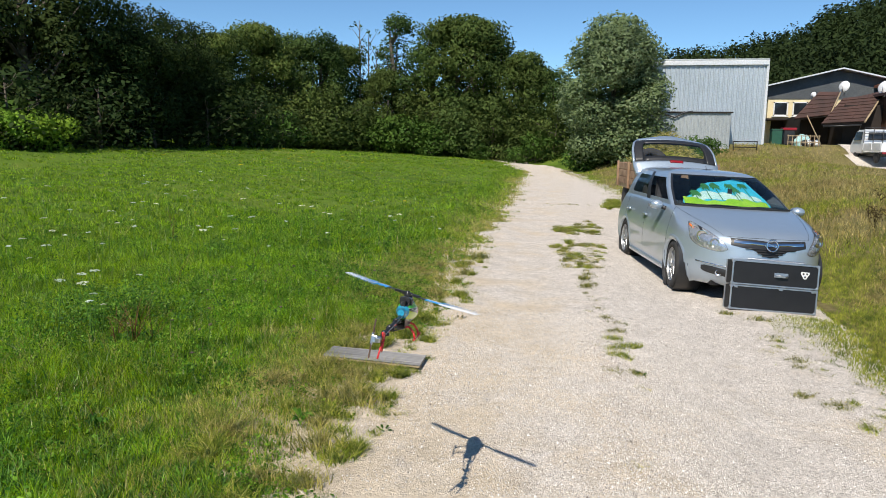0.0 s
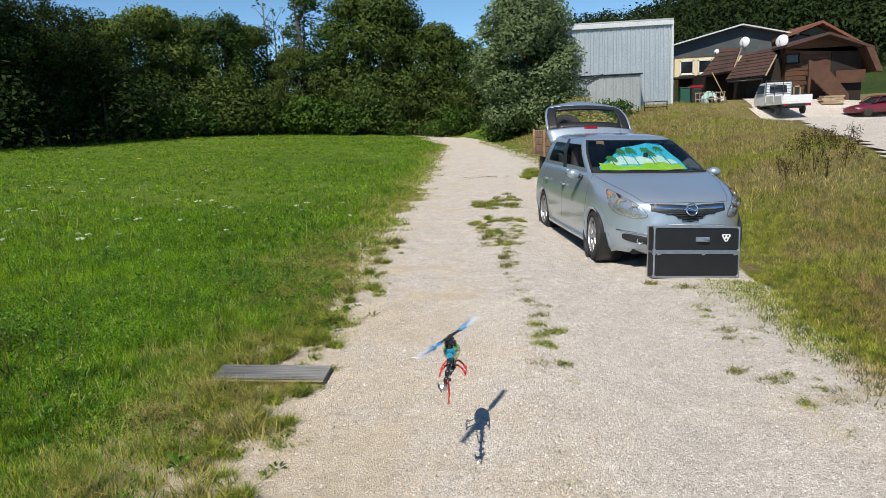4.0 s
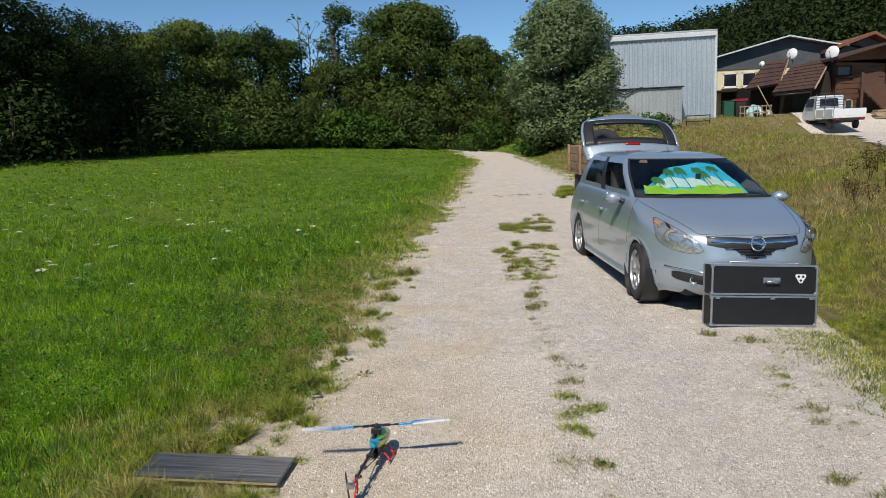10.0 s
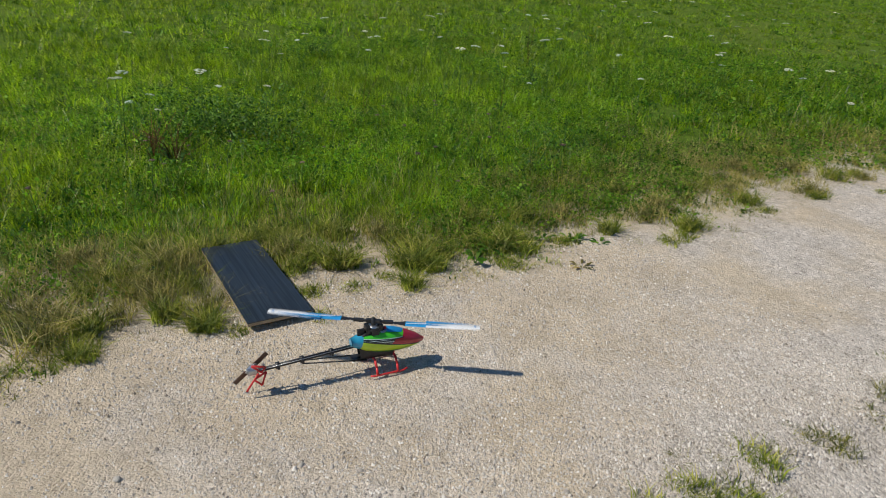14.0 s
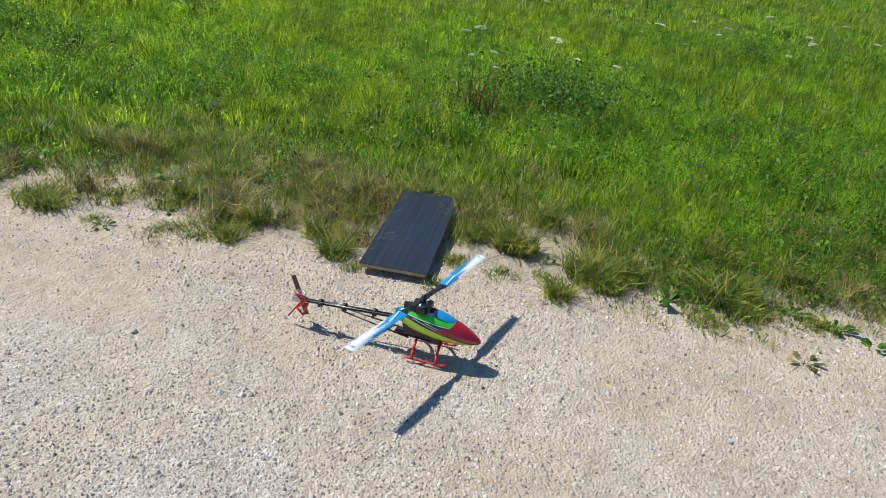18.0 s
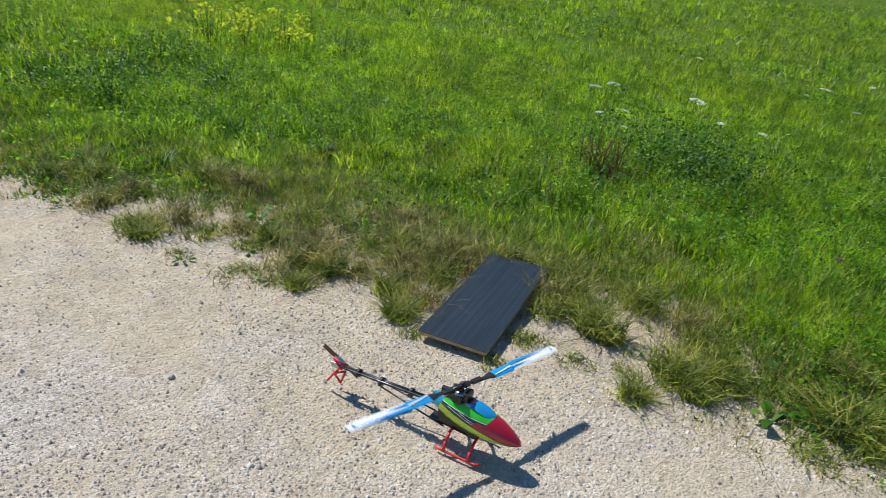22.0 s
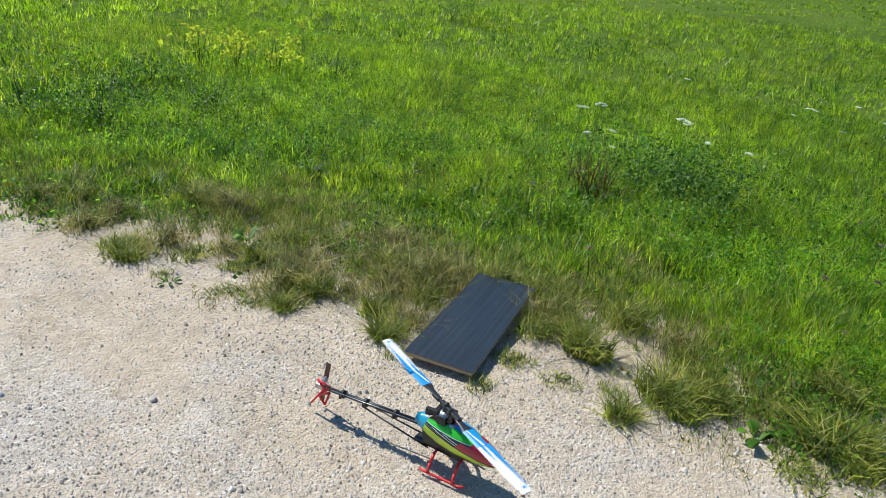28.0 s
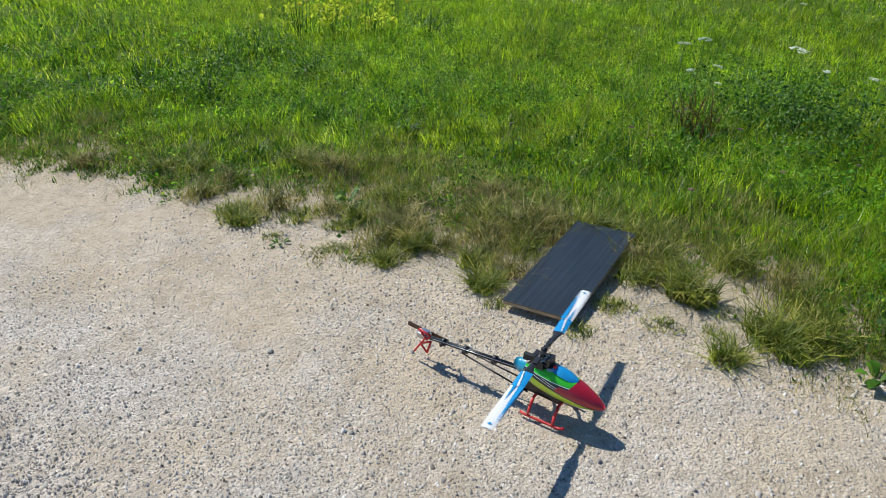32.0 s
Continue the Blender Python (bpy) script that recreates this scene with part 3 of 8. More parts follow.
def build_yard():
    """Gravel yard before the chalet, laid on the bank."""
    poly = [(15.0, 43), (14.4, 37), (12.0, 28), (10.6, 23), (9.5, 19), (8.6, 16), (7.4, 12), (9, 6), (70, 6), (70, 47), (15.4, 47)]
    px, py = np.array(poly).T
    xs, ys = np.r_[np.arange(7, 20, 0.3), np.arange(20, 71, 1.0)], np.arange(6, 47.1, 0.4)
    X, Y = np.meshgrid(xs, ys)
    inside = np.zeros(X.shape, bool)
    for i in range(len(poly)):
        x0, y0, x1, y1 = px[i - 1], py[i - 1], px[i], py[i]
        cross = ((y0 > Y) != (y1 > Y)) & (X < (x1 - x0) * (Y - y0) / (y1 - y0 + 1e-9) + x0)
        inside ^= cross
    Z = land(X, Y) + 0.05
    idx = np.arange(X.size).reshape(X.shape)
    f = np.stack([idx[:-1, :-1], idx[:-1, 1:], idx[1:, 1:], idx[1:, :-1]], -1)
    f = f[inside[:-1, :-1] & inside[1:, 1:]]
    ob = sheet("yard", np.stack([X, Y, Z], -1).reshape(-1, 3), f.reshape(-1, 4), MAT["gravel"])
    tagged(ob, "pale gravel yard before the wooden chalet", "yard", kind="structure")


build_ground()
build_road()
build_yard()


# ------------------------------------------------------------ silver hatchback
def outline(yf, yr, w, fx=0.5, fy=0.42, bow=0.05, rx=0.3, ry=0.22):
    """Half a plan outline, from the middle of the nose round to the middle of the tail."""
    pts = [(x, yf + bow * (x / w) ** 2 * 0.5) for x in np.linspace(0, w - fx, 9)]
    y0 = pts[-1][1]
    pts += [(w - fx + fx * math.sin(a), y0 + fy - fy * math.cos(a)) for a in np.linspace(0, math.pi / 2, 13)[1:]]
    ya, yb = y0 + fy, yr - ry
    pts += [(w, y) for y in np.linspace(ya, yb, 62)[1:-1]]
    pts += [(w - rx + rx * math.cos(a), yb + ry * math.sin(a)) for a in np.linspace(0, math.pi / 2, 9)]
    pts += [(x, yr) for x in np.linspace(w - rx, 0, 6)[1:]]
    return pts


def levels(table, n):
    t = np.array(table)
    z = np.linspace(t[0, 0], t[-1, 0], n)
    return [(zz, *[np.interp(zz, t[:, 0], t[:, k]) for k in range(1, t.shape[1])]) for zz in z]


def loft(bm, rows, i0, i1, side, drop=None, push=0.0):
    """Skin between plan outlines, from outline point i0 to i1, on one side (1 or -1)."""
    grid = []
    for z, yf, yr, w, *rest in rows:
        pts = outline(yf, yr, w, *rest)[i0:i1 + 1]
        grid.append([Vector((side * x, y, z)) for x, y in pts])
    if push:
        mid = Vector((0, 1.2, 0.6))
        for r in grid:
            for k, p in enumerate(r):
                d = p - mid
                d.y *= 0.35
                r[k] = p + d.normalized() * push
    vs = {}

    def vert(a, b):
        if (a, b) not in vs:
            p = grid[a][b].copy()
            if drop:
                for cy, cz, rad in drop:
                    d = Vector((p.y - cy, p.z - cz))
                    if d.length < rad and abs(p.x) > 0.5:
                        d = d.normalized() * rad if d.length > 1e-6 else Vector((0, rad))
                        p.y, p.z = cy + d.x, cz + d.y
            vs[a, b] = bm.verts.new(p)
        return vs[a, b]
    for a in range(len(grid) - 1):
        for b in range(len(grid[0]) - 1):
            quad = (grid[a][b] + grid[a][b + 1] + grid[a + 1][b] + grid[a + 1][b + 1]) / 4
            if drop and abs(quad.x) > 0.5 and any(math.hypot(quad.y - cy, quad.z - cz) < rad for cy, cz, rad in drop):
                continue
            ring = [vert(a, b), vert(a, b + 1), vert(a + 1, b + 1), vert(a + 1, b)]
            f = bm.faces.new(ring if side > 0 else ring[::-1])
            f.smooth = True
    return bm


LOWER = [(0.17, -0.66, 3.05, 0.78, 0.62, 0.8), (0.22, -0.75, 3.14, 0.815, 0.64, 0.82), (0.32, -0.80, 3.18, 0.838, 0.66, 0.85), (0.45, -0.81, 3.19, 0.85, 0.67, 0.86),
         (0.56, -0.80, 3.18, 0.853, 0.67, 0.88), (0.66, -0.79, 3.17, 0.85, 0.66, 0.88), (0.73, -0.755, 3.15, 0.842, 0.65, 0.82), (0.79, -0.655, 3.13, 0.832, 0.62, 0.7),
         (0.85, -0.43, 3.11, 0.818, 0.56, 0.5), (0.91, -0.12, 3.09, 0.802, 0.48, 0.3), (0.96, 0.13, 3.07, 0.785, 0.43, 0.2), (0.995, 0.32, 3.05, 0.765, 0.42, 0.16)]
HOUSE = [(0.99, 0.33, 3.05, 0.762, 0.42, 0.16), (1.091, 0.54, 3.03, 0.738, 0.40, 0.15), (1.2, 0.77, 3.0, 0.703, 0.38, 0.15), (1.301, 0.98, 2.96, 0.655, 0.36, 0.15), (1.37, 1.14, 2.92, 0.605, 0.34, 0.15)]
ROOF = [(1.37, 1.14, 2.92, 0.605, 0.34, 0.15), (1.39, 1.185, 2.89, 0.58, 0.34, 0.15), (1.41, 1.25, 2.84, 0.54, 0.33, 0.15), (1.428, 1.35, 2.77, 0.47, 0.29, 0.15), (1.441, 1.5, 2.66, 0.36, 0.22, 0.13), (1.449, 1.75, 2.48, 0.18, 0.11, 0.1)]
CAR = pose(2.55, 8.055, -0.13, 0, 2.4, 10.5)
ARCH = ((0.0, 0.3, 0.335), (2.511, 0.3, 0.335))


def wheel(car, x, y, side, steer=0.0):
    w = new("wheel")
    w.parent = car
    w.matrix_basis = pose(x, y, 0.3, 0, 0, steer) @ pose(0, 0, 0, 0, 90 * side, 0)
    part("tyre", lathe(B(), [(0.20, -0.09), (0.27, -0.096), (0.292, -0.08), (0.302, -0.045), (0.302, 0.045), (0.292, 0.08), (0.27, 0.096), (0.205, 0.09), (0.2, -0.09)], 40), MAT["rubber"], w)
    rim = B()
    lathe(rim, [(0.205, 0.09), (0.2, 0.06), (0.19, -0.03), (0.02, -0.02)], 40)
    for a in range(7):
        t = a * 2 * math.pi / 7
        r = Matrix.Rotation(t, 4, "Z")
        box(rim, (0.115, 0, 0.055), (0.16, 0.042, 0.022), r, 0.006)
    lathe(rim, [(0.0, 0.078), (0.04, 0.074), (0.05, 0.05)], 20)
    lathe(rim, [(0.185, 0.06), (0.2, 0.072), (0.207, 0.07)], 40)
    part("rim", rim, MAT["alloy"], w, "silver wheel cover with spokes")
    disc = B()
    lathe(disc, [(0.0, 0.0), (0.13, 0.0), (0.13, 0.02), (0.0, 0.02)], 24)
    part("brake_disc", disc, MAT["steel"], w)


def build_car():
    car = thing("hatchback_car", CAR, "silver five-door hatchback with its tailgate open on the gravel", "car")
    body = B()
    rows = levels(LOWER, 26)
    for s in (1, -1):
        loft(body, rows, 0, 105, s, ARCH)
    deck = [Vector((x, y, 0.994)) for x, y in outline(*LOWER[-1][1:])]
    f = [body.verts.new(p) for p in deck] + [body.verts.new((-p.x, p.y, p.z)) for p in deck[-2:0:-1]]
    body.faces.new(f)
    bmesh.ops.remove_doubles(body, verts=body.verts, dist=0.0004)
    shell = part("body", body, MAT["paint"], car)
    liner = B()
    for cy, cz, rad in ARCH:
        for s in (1, -1):
            lathe(liner, [(rad + 0.002, 0), (rad + 0.002, 0.3), (0.05, 0.3)], 30, pose(s * 0.845, cy, cz, 0, -90 * s, 0))
    box(liner, (0, 1.2, 0.2), (1.1, 3.6, 0.06))
    part("wheel_arch_liner", liner, MAT["plastic"], car)
    def side_x(y, z):
        pts = outline(*[r for r in levels(LOWER, 120) if r[0] >= min(z, 0.99)][0][1:])[8:82]
        return float(np.interp(y, [p[1] for p in pts], [p[0] for p in pts]))
    for cy, cz, rad in ARCH:
        for s in (1, -1):
            lip, ring = B(), []
            for t in np.linspace(-18, 198, 40):
                row = []
                for k, out in ((rad - 0.03, -0.03), (rad - 0.024, 0.004), (rad + 0.02, 0.008), (rad + 0.035, -0.002)):
                    yy, zz = cy + k * math.cos(radians(t)), cz + k * math.sin(radians(t))
                    row.append(lip.verts.new((s * (side_x(yy, max(zz, 0.2)) + out), yy, zz)))
                ring.append(row)
            for p, q in zip(ring, ring[1:]):
                for i in range(3):
                    lip.faces.new((p[i], p[i + 1], q[i + 1], q[i])).smooth = True
            part("wheel_arch", lip, MAT["paint"], car)
    for x, y, s in ((-0.745, 0, -1), (0.745, 0, 1), (-0.745, 2.511, -1), (0.745, 2.511, 1)):
        wheel(car, x, y, s, -4 if y == 0 else 0)
    hr = levels(HOUSE, 8)
    pil, gls = B(), B()
    # outline points 0-8 nose, 8-20 corner, 20-80 side, 80-89 tail corner, 89-94 tail
    for s in (1, -1):
        loft(pil, hr, 17, 22, s)
        loft(pil, hr, 47, 50, s)
        loft(pil, hr, 74, 91, s)
        loft(pil, hr[:2], 17, 91, s, push=0.001)
        loft(pil, hr[-2:], 17, 91, s, push=0.001)
    part("pillar_frame", pil, MAT["paint"], car)
    for s in (1, -1):
        part("door_pillar_trim", loft(B(), hr, 46, 51, s, push=0.002), MAT["plastic"], car, "black door pillar trim")
    ws = B()
    for s in (1, -1):
        loft(ws, hr, 0, 17, s)
    bmesh.ops.remove_doubles(ws, verts=ws.verts, dist=0.0005)
    part("windscreen", ws, MAT["glass_car"], car, "raked windscreen").visible_shadow = False
    seal = B()
    for s in (1, -1):
        for z0, lo, hi in ((hr[0], -0.012, 0.026), (hr[-1], -0.012, 0.002)):
            loft(seal, [(z0[0] + lo, *z0[1:]), (z0[0] + hi, *z0[1:])], 0, 17, s, push=0.004)
        loft(seal, hr, 16, 17, s, push=0.003)
    part("windscreen_seal", seal, MAT["plastic"], car)
    for s, i0, i1 in ((1, 22, 47), (1, 50, 74), (-1, 50, 74)):
        part("side_window", loft(B(), hr[1:-1], i0, i1, s), MAT["glass_car"], car).visible_shadow = False
    roof = B()
    rr = levels(ROOF, 10)
    for s in (1, -1):
        loft(roof, rr, 0, 94, s)
    top = [Vector((x, y, ROOF[-1][0])) for x, y in outline(*ROOF[-1][1:])]
    roof.faces.new([roof.verts.new(p) for p in top] + [roof.verts.new((-p.x, p.y, p.z)) for p in top[-2:0:-1]])
    part("roof", roof, MAT["paint"], car)
    # cabin
    cab = B()
    box(cab, (0, 1.75, 0.55), (1.36, 2.5, 0.1))
    box(cab, (0, 0.72, 0.93), (1.3, 0.5, 0.12), None, 0.04)
    part("dashboard", cab, MAT["cabin"], car)
    for x in (-0.36, 0.36):
        seat = B()
        box(seat, (x, 1.55, 0.7), (0.5, 0.5, 0.2), None, 0.06)
        box(seat, (x, 1.84, 1.0), (0.48, 0.16, 0.6), pose(0, 0, 0), 0.06)
        box(seat, (x, 1.88, 1.36), (0.24, 0.1, 0.14), None, 0.04)
        part("seat", seat, MAT["cabin"], car)
    bench = B()
    box(bench, (0, 2.55, 0.85), (1.2, 0.2, 0.6), None, 0.06)
    part("rear_bench", bench, MAT["cabin"], car)
    # nose
    nose = lambda z0, z1, n: levels([r for r in LOWER], 60)[int((z0 - 0.17) / 0.825 * 59):int((z1 - 0.17) / 0.825 * 59) + 1]
    rows_fine = levels(LOWER, 166)

    def skin(i, z, s, out=0.0):
        """A point on the lower body at outline point i (may fall between two) and height z."""
        r = rows_fine[int(np.clip((z - 0.17) / 0.005, 0, 165))]
        pts = outline(*r[1:])
        k = int(i)
        q = Vector(pts[k]).lerp(Vector(pts[k + 1]), i - k)
        d = Vector((q.x, q.y - 0.9)).normalized() * out
        return Vector((s * (q.x + d.x), q.y + d.y, z))

    def lamp_patch(s, i0, i1, lo, hi, out, nu=10, nv=6, round_off=0.0):
        """A patch of the nose between outline points, its lower and upper edge given at both ends."""
        bm = B()
        g = []
        for u in np.linspace(0, 1, nu):
            a, b = lo[0] + (lo[1] - lo[0]) * u ** 1.3, hi[0] + (hi[1] - hi[0]) * u ** 0.7
            if round_off:
                w, mid = (1 - abs(2 * u - 1) ** 3.2) ** 0.5 * 0.5 * (b - a), (a + b) / 2 + 0.1 * (b - a) * (2 * u - 1)
                w = round_off * w + (1 - round_off) * 0.5 * (b - a)
                a, b = mid - w, mid + w
            g.append([bm.verts.new(skin(i0 + (i1 - i0) * u, a + (b - a) * v, s, out + 0.01 * math.sin(u * 3.14) * math.sin(v * 3.14))) for v in np.linspace(0, 1, nv)])
        for a in range(nu - 1):
            for b in range(nv - 1):
                ring = (g[a][b], g[a + 1][b], g[a + 1][b + 1], g[a][b + 1])
                bm.faces.new(ring if s > 0 else ring[::-1]).smooth = True
        return bm
    for s in (1, -1):
        lamp = new("headlight")
        lamp.parent = car
        part("surround", lamp_patch(s, 11.05, 16.32, (0.57, 0.615), (0.672, 0.885), 0.002, 22, 6, 0.95), MAT["plastic"], lamp)
        part("reflector", lamp_patch(s, 11.1, 16.27, (0.573, 0.619), (0.669, 0.881), 0.004, 22, 6, 0.95), MAT["reflector"], lamp)
        part("lens", lamp_patch(s, 11.05, 16.3, (0.571, 0.616), (0.671, 0.884), 0.013, 22, 6, 0.95), MAT["glass_lamp"], lamp).visible_shadow = False
        part("indicator", lamp_patch(s, 15.35, 15.95, (0.79, 0.80), (0.825, 0.84), 0.009, 9, 4, 0.9), MAT["orange"], lamp, "orange indicator")
        for ii, zz, rad in ((12.6, 0.67, 0.046), (14.2, 0.725, 0.062), (15.2, 0.8, 0.03)):
            c = skin(ii, zz, s, 0.006)
            part("lamp_bowl", lathe(B(), [(0.0, -0.02), (rad * 0.5, -0.004), (rad, 0.012), (rad * 1.05, 0.01)], 18, pose(c.x, c.y, c.z, 90, 0, s * 32)), MAT["chrome"], lamp)
            part("lamp_rim", lathe(B(), [(rad * 1.0, 0.008), (rad * 1.02, 0.014), (rad * 1.07, 0.012), (rad * 1.07, 0.004)], 20, pose(c.x, c.y, c.z, 90, 0, s * 32)), MAT["chrome"], lamp)
    grille = B()
    for s in (1, -1):
        half = lamp_patch(s, 0.0, 10.7, (0.545, 0.665), (0.722, 0.742), 0.004, 12, 5)
        me = bpy.data.meshes.new("half")
        half.to_mesh(me)
        half.free()
        grille.from_mesh(me)
    part("grille", grille, MAT["plastic"], car, "black grille")
    for z in (0.566, 0.592, 0.618, 0.642):
        bar = B()
        row = [r for r in levels(LOWER, 200) if r[0] >= z][0]
        k = int(np.interp(z, [0.545, 0.665], [2, 10])) + 2
        pts = outline(*row[1:])[:k]
        line = [(-x, y - 0.012, z) for x, y in pts[:0:-1]] + [(x, y - 0.012, z) for x, y in pts]
        tube(bar, line, [0.008] * len(line), 6)
        part("grille_bar", bar, MAT["plastic"], car)
    bar = B()
    for s in (1, -1):
        half = lamp_patch(s, 0.0, 10.3, (0.672, 0.694), (0.706, 0.722), 0.012, 12, 5)
        me = bpy.data.meshes.new("half")
        half.to_mesh(me)
        half.free()
        bar.from_mesh(me)
    part("chrome_bar", bar, MAT["chrome"], car, "broad chrome grille bar")
    ring = B()
    for t in range(28):
        a0, a1 = t * 2 * math.pi / 28, (t + 1) * 2 * math.pi / 28
        tube(ring, [(0.062 * math.cos(a0), 0, 0.062 * math.sin(a0)), (0.062 * math.cos(a1), 0, 0.062 * math.sin(a1))], [0.009, 0.009], 6, False)
    box(ring, (0, 0, 0), (0.1, 0.01, 0.014), Matrix.Rotation(0.35, 4, "Y"), 0.003)
    part("emblem", ring, MAT["chrome"], car, "round chrome emblem", pose(0, -0.83, 0.69, -10, 0, 0))
    intake = B()
    for s in (1, -1):
        loft(intake, nose(0.25, 0.36, 5), 0, 9, s, push=0.004)
    part("lower_intake", intake, MAT["plastic"], car)
    for s in (1, -1):
        part("fog_recess", lamp_patch(s, 8.6, 14.2, (0.285, 0.315), (0.345, 0.405), 0.006, 16, 5, 0.5), MAT["plastic"], car)
        row = [r for r in levels(LOWER, 200) if r[0] >= 0.33][0]
        x, y = outline(*row[1:])[12]
        part("fog_lamp", lathe(B(), [(0, 0.0), (0.024, 0.003), (0.032, 0.01), (0.036, 0.004)], 18, pose(s * x, y - 0.005, 0.33, 90, 0, s * 28)), MAT["reflector"], car)
        pts = outline(*row[1:])
        tube_pts = [(s * pts[i][0] * 1.01, pts[i][1] - 0.012, 0.40 + 0.006 * (i - 9)) for i in range(9, 16)]
        part("bumper_trim", tube(B(), tube_pts, [0.008] * 7, 6), MAT["chrome"], car)
    # joints between bonnet and wings, and the bonnet's front edge
    for s in (1, -1):
        line = [skin(i, z, s, 0.0015) for i, z in zip(np.linspace(11.4, 16.6, 22), np.interp(np.linspace(0, 1, 22), [0, 0.25, 0.6, 1], [0.755, 0.85, 0.925, 0.985]))]
        part("bonnet_seam", tube(B(), line, [0.0014] * len(line), 4), MAT["plastic"], car)
    line = [skin(i, 0.752, -1, 0.002) for i in np.linspace(11.3, 0.05, 14)] + [skin(i, 0.752, 1, 0.002) for i in np.linspace(0.05, 11.3, 14)]
    part("bonnet_seam", tube(B(), line, [0.0018] * len(line), 4), MAT["plastic"], car)
    plate_ob = B()
    box(plate_ob, (0, -0.828, 0.43), (0.52, 0.012, 0.11), None, 0.003)
    part("number_plate", plate_ob, MAT["label"], car, "blank white number plate")
    # doors: seams, handles, mirrors
    row = [r for r in levels(LOWER, 200) if r[0] >= 0.6][0]
    for s in (1, -1):
        for idx in (24, 48, 72):
            line = []
            for r in levels(LOWER, 20)[3:]:
                x, y = outline(*r[1:])[idx]
                base = outline(*row[1:])[idx][1]
                line.append((s * (np.interp(r[0], [q[0] for q in LOWER], [q[3] for q in LOWER]) + 0.0005), base + 0.05 * (0.6 - r[0]) * (1 if idx == 24 else 0.3), r[0]))
            part("door_seam", tube(B(), line, [0.0016] * len(line), 4), MAT["plastic"], car)
        for y in (1.35, 2.3):
            h = B()
            box(h, (s * 0.862, y, 0.79), (0.03, 0.17, 0.028), None, 0.01)
            part("door_handle", h, MAT["paint"], car)
        sill = B()
        box(sill, (s * 0.80, 1.25, 0.2), (0.08, 1.8, 0.06), None, 0.02)
        part("sill", sill, MAT["paint"], car)
        mir = new("mirror")
        mir.parent = car
        mir.matrix_basis = pose(s * 0.915, 0.60, 0.98)
        hs = B()
        bmesh.ops.create_uvsphere(hs, u_segments=18, v_segments=12, radius=1.0)
        for v in hs.verts:
            v.co = Vector((v.co.x * 0.085, v.co.y * (0.075 if v.co.y < 0 else 0.03), v.co.z * 0.062))
        for f in hs.faces:
            f.smooth = True
        part("mirror_shell", hs, MAT["paint"], mir)
        part("mirror_arm", tube(B(), [(-s * 0.07, 0.0, -0.03), (-s * 0.2, 0.03, -0.07)], [0.025, 0.03], 8), MAT["plastic"], mir)
        mg = B()
        lathe(mg, [(0, 0.0), (1, 0.0)], 18, Matrix.Diagonal((0.1, 1, 0.062, 1)) @ pose(0, 0.031, 0, -90, 0, 0))
        part("mirror_glass", mg, MAT["chrome"], mir)
    for x0, x1 in ((-0.5, 0.05), (0.08, 0.55)):
        part("wiper", tube(B(), [(x0, 0.36 + 0.1 * x0 * x0, 1.012), ((x0 + x1) / 2, 0.375, 1.03), (x1, 0.375 + 0.1 * x1 * x1, 1.025)], [0.009, 0.007, 0.005], 6), MAT["plastic"], car)
    ant = B()
    tube(ant, [(0, 1.5, 1.425), (0, 1.6, 1.5)], [0.006, 0.002], 6)
    part("roof_aerial", ant, MAT["plastic"], car)
    build_tailgate(car)


